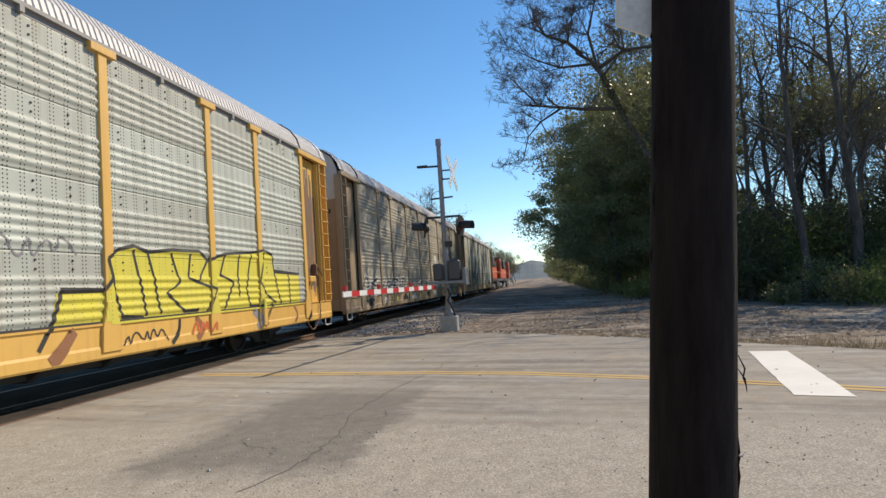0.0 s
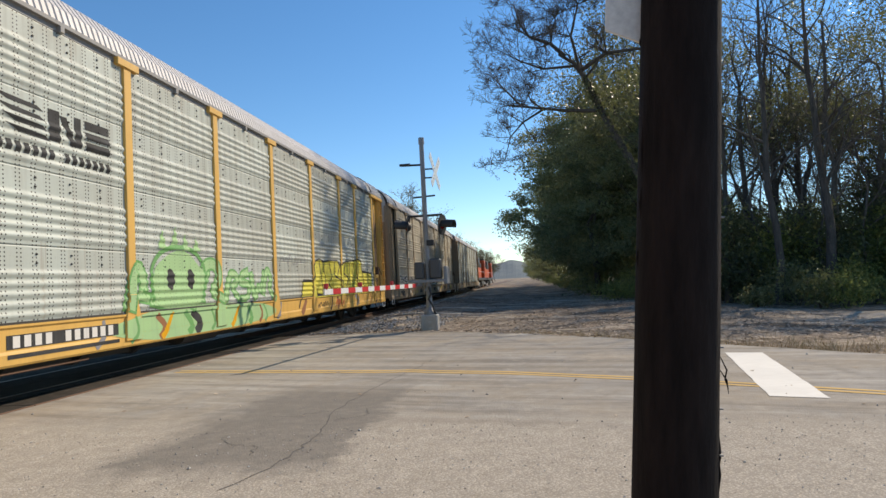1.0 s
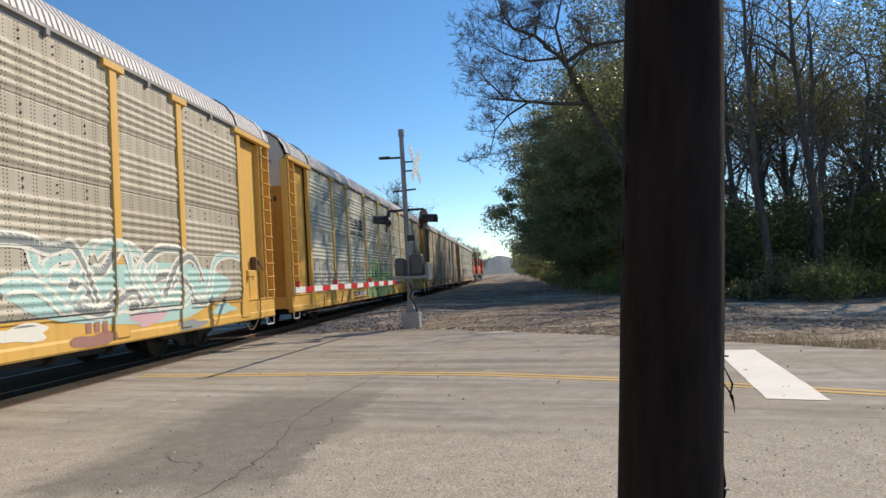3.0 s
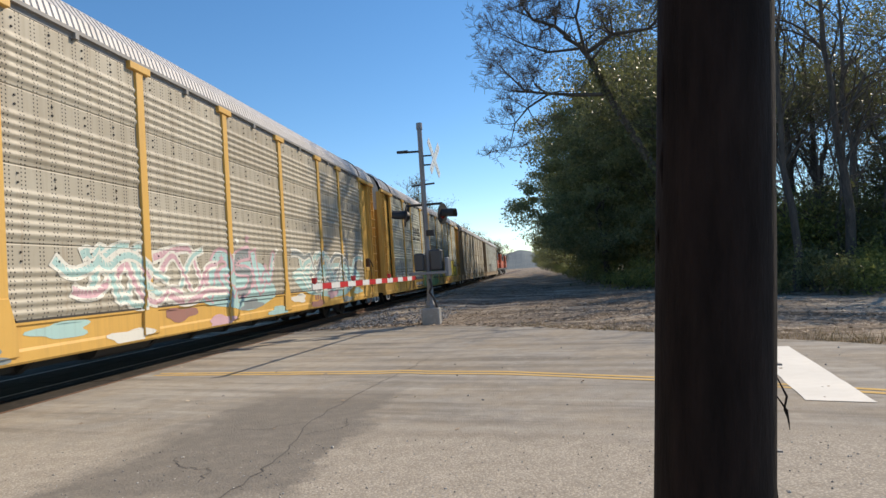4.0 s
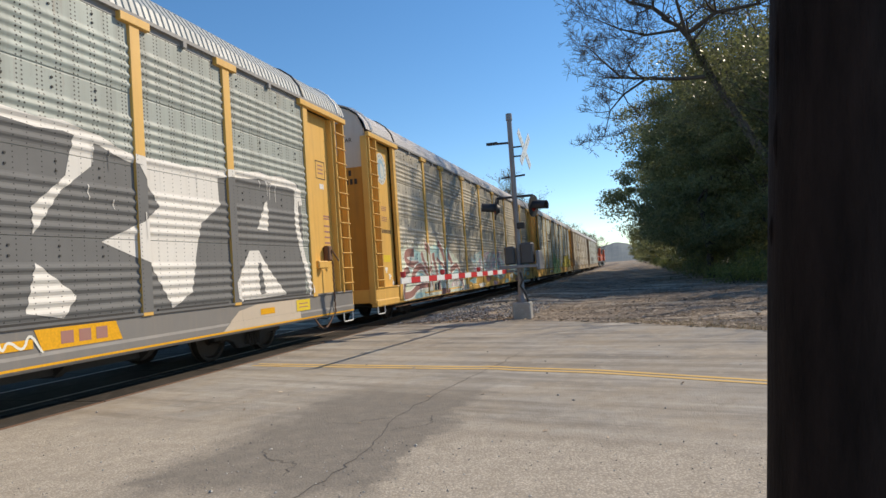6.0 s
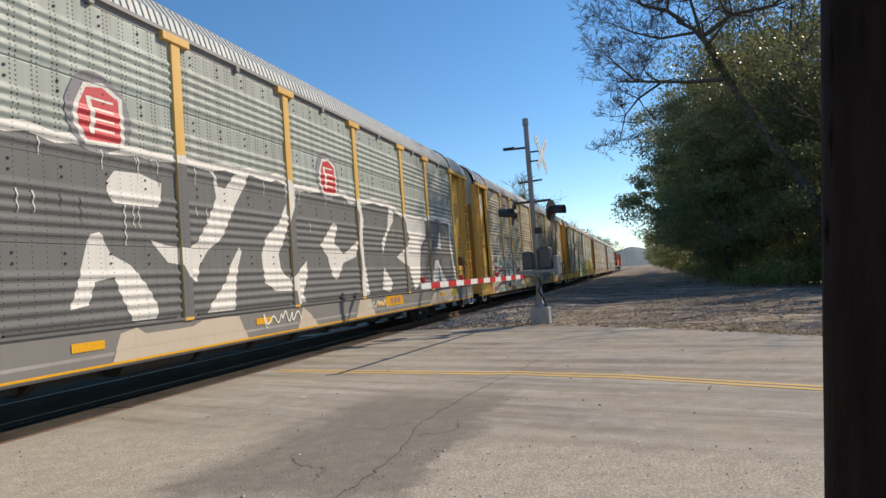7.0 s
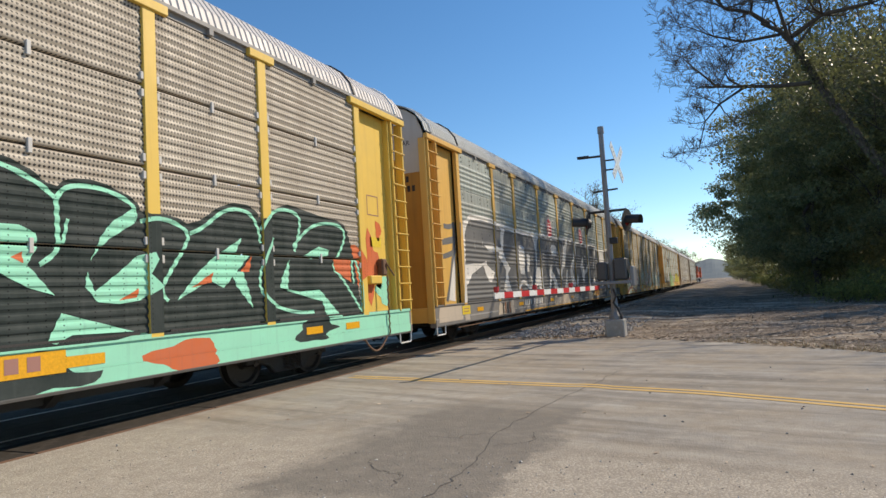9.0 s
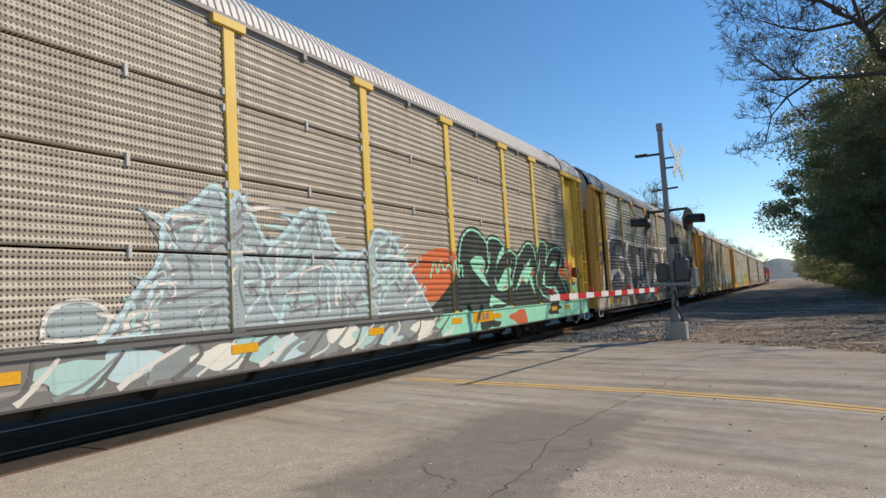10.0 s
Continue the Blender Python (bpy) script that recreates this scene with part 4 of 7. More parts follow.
    code_bars(c, st, S_white, 7.5, 11, 0.735, 0.15, 0.185, 3, 4)
    decal("notice_plate", plate(2.1, 2.5, 0.72, 0.95), S_notice, c, st, 4)


def dress_fourth():
    c, st = car4, "rounded"
    crest = []
    for k in range(66):
        y = 2.05 + 0.102 * k
        z = float(np.interp(y, (2.0, 3.0, 4.0, 5.1, 5.8, 6.3, 7.3, 8.1, 8.8), (2.2, 2.25, 2.3, 2.25, 2.45, 2.35, 2.2, 2.0, 1.75)))
        crest.append((y, z + 0.13 * math.sin(k * 2.1) * math.sin(k * 0.7) - 0.05))
    decal("graffiti_ground", columns(crest, 0.98), S_mist, c, st, 0.5, "pale aqua and cream graffiti cloud")
    decal("sill_ground", plate(2.05, 9.6, 0.55, 0.655) + plate(2.05, 9.6, 0.71, 0.975), S_mist, c, st, 0.5)
    for k, (y, z, ry, rz) in enumerate(((3.3, 1.75, 0.75, 0.4), (3.6, 1.2, 0.5, 0.2), (5.2, 1.9, 0.3, 0.3), (6.2, 1.45, 0.35, 0.35), (6.95, 1.75, 0.2, 0.5), (8.0, 1.25, 0.55, 0.2), (4.9, 1.15, 0.25, 0.25), (5.7, 2.1, 0.35, 0.2))):
        decal("graffiti_cloud", blob(y, z, ry, rz, k, 0.15), S_pale, c, st, 1 + 0.1 * k)
    bands = (
        ([(3.35, 2.0), (2.6, 2.0), (2.5, 1.74), (3.0, 1.62), (3.74, 1.63)], 0.27),
        ([(3.02, 1.2), (3.31, 1.44), (3.83, 1.58), (4.27, 1.48), (4.82, 1.08)], 0.24),
        ([(2.78, 1.49), (2.35, 1.41), (2.18, 1.15), (2.12, 0.6)], 0.26),
        ([(2.16, 0.68), (2.85, 0.69), (3.26, 0.86), (3.85, 0.94), (4.7, 0.92)], 0.22),
        ([(4.46, 2.28), (4.8, 2.12), (4.97, 1.95), (5.04, 1.6)], 0.28),
        ([(4.11, 2.02), (4.21, 1.82), (4.36, 1.66), (4.62, 1.41), (4.87, 1.49), (5.12, 1.48)], 0.22),
        ([(5.36, 2.01), (5.41, 1.74), (5.59, 1.46), (5.78, 1.09), (5.9, 0.7)], 0.3),
        ([(5.77, 1.83), (6.06, 1.69), (6.45, 1.59), (6.61, 1.48)], 0.16),
        ([(5.97, 2.38), (6.35, 2.2), (6.58, 2.0), (6.72, 1.73), (6.72, 1.43)], 0.26),
        ([(7.1, 2.08), (7.3, 1.95), (7.47, 1.8), (7.75, 1.62)], 0.32),
        ([(7.42, 1.36), (7.95, 1.5), (8.4, 1.58), (8.72, 1.35), (9.05, 1.0), (9.14, 0.7)], 0.22),
        ([(7.79, 1.01), (8.23, 1.08), (8.69, 1.05), (9.02, 0.81), (9.12, 0.58)], 0.16),
        ([(6.78, 1.43), (6.74, 1.03), (6.63, 0.7)], 0.18),
        ([(5.1, 1.45), (4.95, 1.2), (4.9, 0.9)], 0.14))
    for k, (line, w) in enumerate(bands):
        pts = rounded(line, 2)
        decal("graffiti_red_edge", stroke(pts, w + 0.11, 0.25), S_cream, c, st, 3 + 0.3 * k, "swirling maroon graffiti bands edged in cream" if k == 0 else "")
        decal("graffiti_red_band", stroke(pts, w, 0.3), S_maroon, c, st, 3.15 + 0.3 * k)
    for k, y in enumerate((2.4, 2.9, 3.5, 4.0)):
        tag_scrawl(c, st, S_cream, y, y + 0.45, 2.2, 2.48, 0.035, 80 + k, 3, 9)
    tag_scrawl(c, st, S_cream, 8.9, 9.7, 1.85, 2.15, 0.025, 88, 5, 9)
    for k in range(3):
        decal("sill_stroke", plate(5.0 + 0.3 * k, 5.2 + 0.3 * k, 0.72, 0.95), (S_plate, S_black, S_black)[k], c, st, 8)
    wildstyle(c, st, "graffiti_pink", 10.4, 14.6, 1.1, 2.1, 12, 0.13, (S_cream, S_pink, S_pale), 4, 0.06, flow=True, label="pink and pale blue graffiti letters")
    decal("graffiti_cloud", blob(16.6, 1.3, 1.8, 0.55, 4, 0.1, 30), S_pale, c, st, 0.6)
    wildstyle(c, st, "graffiti_swirl", 14.9, 18.2, 1.05, 2.2, 3, 0.22, (S_pink, S_pale, S_haze), 5, 0.07)
    for k in range(13):
        a, b = 14.2 + (k * 0.73) % 4.6, 1.1 + (k * 0.41) % 1.4
        star = [(a + (0.13 if q % 2 == 0 else 0.055) * math.cos(q * math.pi / 5 + 1.57), b + (0.13 if q % 2 == 0 else 0.055) * math.sin(q * math.pi / 5 + 1.57)) for q in range(10)]
        decal("star", [[(a, b), star[q - 1], star[q]] for q in range(10)], S_pink if k % 3 else S_cream, c, st, 7)
    decal("graffiti_cloud", blob(23.0, 1.35, 3.3, 0.55, 6, 0.08, 30), S_pale, c, st, 0.6)
    wildstyle(c, st, "graffiti_aqua", 19.5, 26.5, 1.05, 2.15, 16, 0.15, (S_cream, S_pale, S_haze), 6, 0.06, flow=True, label="pale aqua graffiti letters")
    for k in range(16):
        decal("sill_smear", blob(3.5 + k * 1.5, 0.62 + 0.25 * (k % 2), 0.55, 0.12, k, 0.2), (S_pale, S_cream, S_maroon, S_pink, S_haze)[k % 5], c, st, 1 + 0.1 * k)
    code_bars(c, st, S_cream, 6.35, 11, 0.74, 0.17, 0.25, 8, 4)
    code_bars(c, st, S_maroon, 21.3, 3, 0.75, 0.16, 0.2, 5)
    # emblem, notices and number on the end panel
    decal("emblem", blob(1.27, 4.42, 0.40, 0.46, 0, 0.0, 30), S_ring, c, st, 1, "round emblem with a pale ring")
    decal("emblem_centre", blob(1.27, 4.42, 0.25, 0.29, 0, 0.0, 30), S_logo, c, st, 2)
    decal("emblem_sheen", blob(1.33, 4.36, 0.13, 0.2, 2, 0.12, 20), S_ring, c, st, 3)
    for k in range(16):
        a = k * math.tau / 16
        u, w = 1.27 + 0.325 * math.cos(a), 4.42 + 0.375 * math.sin(a)
        decal("emblem_bar", [[(u - 0.022, w - 0.03), (u + 0.022, w - 0.03), (u + 0.022, w + 0.03), (u - 0.022, w + 0.03)]], S_slate, c, st, 2)
    code_bars(c, st, S_black, 0.95, 9, 2.55, 0.11, 0.09, 1)
    for z in (3.3, 3.25, 3.2, 3.0, 2.95, 2.9):
        decal("notice_line", plate(1.1, 1.5, z, z + 0.02), S_maroon, c, st, 1)
    decal("notice_plate", plate(1.05, 1.6, 1.72, 1.92), S_notice, c, st, 1)
    for k in range(3):
        decal("star", blob(1.2 + 0.25 * k, 1.5 - 0.2 * k, 0.09, 0.09, k, 0.35, 10), S_cream, c, st, 2)


def dress_fifth():
    c, st = car5, "rounded"
    top = [(2.1, 3.1), (2.55, 3.36), (3.44, 3.47), (4.58, 3.42), (5.8, 3.34), (6.95, 3.3), (8.9, 3.28), (10.24, 3.36), (11.0, 3.34), (12.1, 3.33), (13.0, 3.38), (14.7, 3.42), (15.8, 3.45), (16.4, 3.3), (17.1, 3.42), (18.2, 3.46), (19.0, 3.28), (19.4, 3.38), (21.2, 3.46), (22.0, 3.14), (23.9, 3.26), (24.95, 3.33), (26.65, 3.36), (26.75, 2.9)]
    field = [[(p[0], 1.0), (q[0], 1.0), q, p] for p, q in zip(top, top[1:])]
    decal("graffiti_ground", field, S_slate, c, st, 0.5, "huge slate grey block letters edged in white")
    edge = [(y, z + 0.025 * math.sin(y * 7.3) + 0.02 * math.sin(y * 17.0)) for y, z in rounded(top, 2)]
    decal("graffiti_edge", stroke(edge, 0.13), S_white, c, st, 2, "ragged white edge above the letters")
    for y in (5.86, 1.85):
        decal("graffiti_sill", [[(y, 0.97), (y + 0.04, 0.56), (y + 0.38, 0.56), (y + 0.32, 0.97)]], S_tanwhite, c, st, 3)
    # the white gaps between and inside the letters, from the rear
    gaps = [
        [(1.99, 1.69), (2.06, 2.43), (2.11, 3.04), (2.55, 3.4), (2.54, 3.26), (2.27, 2.87), (2.18, 2.06), (2.85, 2.1), (3.46, 2.11), (3.8, 2.19), (3.96, 2.06), (4.59, 1.86), (4.22, 1.56), (3.94, 1.61), (3.59, 2.06), (3.07, 1.92), (2.66, 1.8), (2.43, 1.64), (2.17, 1.46), (2.06, 1.03), (1.87, 1.03)],
        [(3.77, 2.66), (4.51, 2.68), (5.26, 2.65), (5.25, 2.53), (4.65, 2.5), (4.19, 2.51), (3.97, 2.55)],
        [(5.02, 3.42), (5.8, 3.35), (5.61, 2.99), (5.45, 2.54), (5.68, 2.26), (6.16, 2.01), (5.86, 1.84), (5.85, 1.58), (6.05, 1.36), (6.23, 1.03), (5.85, 1.03), (5.32, 1.36), (5.62, 1.74), (5.68, 1.95), (5.22, 2.25), (5.01, 2.32), (5.07, 2.54), (5.25, 2.6), (5.37, 3.23)],
        [(7.16, 2.67), (7.25, 2.81), (7.51, 2.84), (7.82, 2.77), (7.83, 2.48), (7.76, 1.9), (7.72, 1.81), (7.29, 1.82), (7.2, 2.01), (7.11, 2.36)],
        [(8.09, 2.5), (8.26, 2.58), (8.47, 2.48), (8.31, 1.91), (8.05, 1.91)],
        [(8.85, 3.24), (9.86, 3.29), (9.64, 3.09), (9.48, 2.78), (9.33, 2.1), (9.96, 2.07), (9.96, 1.72), (9.95, 1.17), (9.73, 1.14), (9.36, 1.44), (8.75, 1.24), (8.91, 1.46), (9.16, 1.82), (9.24, 2.2), (9.25, 2.76), (9.14, 3.08)],
        [(11.65, 2.89), (11.78, 3.04), (12.22, 3.06), (12.62, 2.97), (12.6, 2.81), (12.53, 2.62), (12.19, 2.61), (11.75, 2.61), (11.64, 2.71)],
        [(11.33, 2.18), (11.49, 2.22), (11.66, 1.94), (11.98, 1.8), (12.26, 1.49), (12.43, 1.21), (12.38, 1.03), (11.98, 1.03), (11.77, 1.43), (11.69, 1.65), (11.38, 1.59), (11.28, 1.31), (11.0, 1.27), (11.09, 1.46), (11.21, 1.8)],
        [(13.27, 3.4), (13.73, 3.43), (13.89, 3.08), (14.06, 3.06), (14.31, 3.32), (14.72, 3.43), (14.61, 3.17), (14.25, 2.74), (13.91, 2.25), (13.54, 2.02), (13.33, 1.79), (13.24, 1.54), (13.06, 1.63), (12.95, 1.8), (12.67, 1.84), (12.34, 2.15), (12.68, 2.08), (13.09, 2.05), (13.29, 2.14), (13.51, 2.41), (13.83, 2.89), (13.76, 3.25), (13.53, 3.38)],
        [(13.54, 1.18), (13.92, 1.52), (14.09, 1.79), (14.35, 2.1), (14.42, 2.03), (14.22, 1.6), (14.14, 1.05), (13.46, 1.05)],
        [(15.81, 3.47), (16.1, 3.34), (16.29, 3.14), (16.03, 2.73), (15.78, 2.33), (15.55, 2.0), (15.61, 1.68), (15.88, 1.52), (16.22, 1.68), (16.57, 1.88), (16.53, 1.56), (16.33, 1.23), (16.45, 1.03), (16.12, 1.03), (16.06, 1.3), (15.38, 1.32), (15.03, 1.49), (15.0, 1.99), (15.15, 2.3), (15.61, 2.59), (15.92, 2.99), (15.89, 3.32)],
        [(17.15, 2.21), (17.78, 2.73), (17.99, 2.67), (17.77, 2.29), (18.23, 2.04), (18.7, 2.25), (19.03, 2.4), (18.87, 1.99), (18.2, 1.85), (17.82, 1.47), (17.61, 1.54), (17.47, 1.97)],
        [(18.88, 3.4), (19.32, 3.24), (19.43, 2.9), (19.18, 2.33), (19.29, 2.06), (19.41, 1.37), (19.5, 1.04), (18.97, 1.05), (19.09, 1.78), (19.02, 2.33), (19.13, 3.01)],
        [(21.09, 3.45), (21.4, 3.41), (21.33, 2.99), (20.83, 2.61), (20.45, 2.07), (20.44, 2.4), (20.93, 2.82)],
        [(22.14, 3.12), (23.95, 3.26), (23.97, 2.69), (23.44, 2.35), (23.15, 1.27), (22.71, 1.05), (22.27, 1.73), (21.44, 2.01), (22.19, 2.32), (22.52, 2.55)],
        [(20.46, 1.74), (21.01, 1.33), (20.81, 1.07), (20.31, 1.16)],
        [(25.46, 2.91), (25.45, 2.64), (25.41, 2.33), (25.06, 2.35), (25.21, 2.62), (25.37, 2.86)],
        [(24.29, 1.38), (24.53, 1.63), (24.78, 1.94), (25.08, 1.95), (25.34, 1.62), (25.61, 1.38), (25.96, 1.09), (24.46, 1.04), (24.32, 1.1)],
    ]
    for k, rim in enumerate(gaps):
        decal("graffiti_gap", shape(rim), S_white, c, st, 3 + 0.12 * k)
    decal("graffiti_counter", shape([(25.0, 1.72), (25.1, 1.72), (25.22, 1.15), (25.04, 1.13)]), S_slate, c, st, 6)
    decal("graffiti_edge", stroke(rounded([(25.59, 3.31), (26.64, 3.34), (26.54, 2.88), (26.51, 2.45), (26.67, 2.03), (26.82, 1.59), (27.0, 1.05)]), 0.16), S_white, c, st, 6)
    decal("graffiti_swirl", stroke(rounded([(6.79, 1.33), (7.11, 1.45), (7.43, 1.57), (7.76, 1.51), (8.1, 1.36), (8.48, 1.34), (8.57, 1.56), (8.41, 1.73)]), 0.13), S_white, c, st, 6)
    decal("graffiti_dot", blob(7.14, 1.27, 0.09, 0.11, 1, 0.03, 12), S_orange, c, st, 8)
    rng = random.Random(5)
    for k in range(60):
        y = rng.uniform(2.4, 26.5)
        z = float(np.interp(y, [p[0] for p in top], [p[1] for p in top])) - rng.choice((0.05, 0.05, 0.7))
        decal("paint_run", stroke([(y, z), (y + 0.01, z - rng.uniform(0.08, 0.4))], 0.02, 0.5), S_white if k % 4 else S_slate, c, st, 10)
    for y, z, h in ((11.9, 2.6, 0.55), (12.05, 2.6, 0.3), (7.5, 2.8, 0.6)):
        decal("paint_run", stroke([(y, z), (y + 0.01, z - h)], 0.02, 0.3), S_white, c, st, 10)
    patches = (
        [(11.58, 0.56), (11.74, 0.92), (12.02, 0.97), (12.17, 0.88), (12.82, 0.88), (13.12, 0.89), (13.32, 0.96), (13.87, 0.97), (14.23, 0.95), (14.44, 0.56)],
        [(16.02, 0.56), (16.29, 0.97), (16.59, 0.8), (16.83, 0.56)],
        [(4.6, 0.56), (4.8, 0.95), (5.3, 0.8), (5.4, 0.56)],
        [(23.84, 0.56), (24.34, 0.88), (24.9, 0.96), (26.4, 0.97), (26.44, 0.56)],
        [(0.2, 0.6), (0.3, 0.97), (1.7, 0.97), (1.75, 0.6)],
        [(18.6, 0.56), (18.9, 0.97), (19.5, 0.97), (19.7, 0.56)])
    for k, rim in enumerate(patches):
        decal("sill_patch", shape(rim), S_tanwhite, c, st, 1 + 0.2 * k)
    decal("sill_patch", shape([(20.5, 0.72), (21.7, 0.72), (21.6, 0.97), (20.4, 0.97)]), S_plate, c, st, 2)
    for k in range(3):
        decal("emblem_bar", plate(20.75 + 0.26 * k, 20.93 + 0.26 * k, 0.77, 0.92), S_maroon, c, st, 4)
    decal("sill_patch", plate(7.4, 29.0, 0.54, 0.57), S_plate, c, st, 2.6)
    for k in range(4):
        decal("sill_stroke", [[(5.0 + 0.22 * k, 0.58), (5.12 + 0.22 * k, 0.58), (5.2 + 0.22 * k, 0.92), (5.08 + 0.22 * k, 0.92)]], S_rustpaint if k % 2 else S_black, c, st, 4)

    for y in (2.85, 6.8, 11.0, 14.7, 19.9, 25.0):
        decal("reflector", plate(y, y + 0.48, 0.76, 0.87), S_plate, c, st, 6, "amber reflector plate")
    # stencilled reporting mark and number, as slanted bars
    for k in range(11):
        if k != 4:
            a = 7.48 + 0.215 * k
            decal("number_bar", [[(a, 0.735), (a + 0.12, 0.735), (a + 0.16, 0.93), (a + 0.04, 0.93)]], S_white, c, st, 6)
    for y0, seed in ((14.9, 22), (19.2, 23)):
        tag_scrawl(c, st, S_cream, y0, y0 + 1.2, 0.72, 0.95, 0.03, seed, 6, 7)
    for y, z in ((11.57, 3.74), (17.68, 3.74)):
        shield = [(y - 0.2, z - 0.37), (y + 0.33, z - 0.33), (y + 0.33, z + 0.24), (y + 0.07, z + 0.36), (y - 0.18, z + 0.31), (y - 0.33, z + 0.01), (y - 0.33, z - 0.16)]
        decal("emblem_halo", blob(y, z, 0.52, 0.52, 2, 0.04), S_greyink, c, st, 8)
        decal("emblem_ground", shape([(y + (p[0] - y) * 1.2, z + (p[1] - z) * 1.17) for p in shield]), S_white, c, st, 9)
        decal("emblem", shape(shield), S_shield, c, st, 10, "red shield emblem with pale bars")
        for k in range(4):
            decal("emblem_bar", plate(y - 0.18 + 0.02 * k, y + 0.24, z + 0.17 - 0.13 * k, z + 0.20 - 0.13 * k), S_cream, c, st, 11)
        decal("emblem_bar", stroke([(y - 0.16, z + 0.2), (y - 0.1, z - 0.05), (y - 0.14, z - 0.28)], 0.07), S_cream, c, st, 12)
    for k, (line, w) in enumerate((([(1.88, 3.15), (1.5, 3.05), (1.15, 3.06)], 0.15), ([(1.88, 2.75), (1.4, 2.68), (1.0, 2.63)], 0.19), ([(1.88, 2.45), (1.45, 2.32), (0.95, 2.25)], 0.16), ([(1.86, 3.2), (1.78, 2.6), (1.6, 2.1)], 0.2), ([(1.62, 2.2), (1.4, 1.6), (1.1, 1.1)], 0.16))):
        decal("graffiti_spill", stroke(rounded(line, 2), w, 0.2), S_slate, c, st, 2 + 0.2 * k)
    decal("graffiti_gap", shape([(1.82, 2.45), (1.73, 1.83), (1.63, 1.09), (1.22, 1.13), (1.36, 1.49), (1.54, 1.9)]), S_white, c, st, 4)
    decal("notice_frame", plate(27.75, 28.2, 3.65, 3.67) + plate(27.75, 28.2, 4.05, 4.07) + plate(27.75, 27.77, 3.65, 4.07) + plate(28.18, 28.2, 3.65, 4.07), S_black, c, st, 1)
    for z in (3.95, 3.86, 3.77):
        decal("notice_line", plate(27.85, 28.1, z, z + 0.03), S_maroon, c, st, 1)
    decal("notice_plate", plate(27.9, 28.1, 3.42, 3.54), S_white, c, st, 1)
    for z in (2.78, 2.72, 2.55, 2.42, 2.29, 2.16):
        decal("notice_line", plate(28.0, 28.28, z, z + 0.035), S_maroon, c, st, 1)
    for y in (26.3, 1.74):
        decal("notice_plate", plate(y, y + 0.56, 0.72, 0.95), S_notice, c, st, 7)
        for z in (0.79, 0.86):
            decal("notice_line", plate(y + 0.1, y + 0.46, z, z + 0.02), S_maroon, c, st, 8)


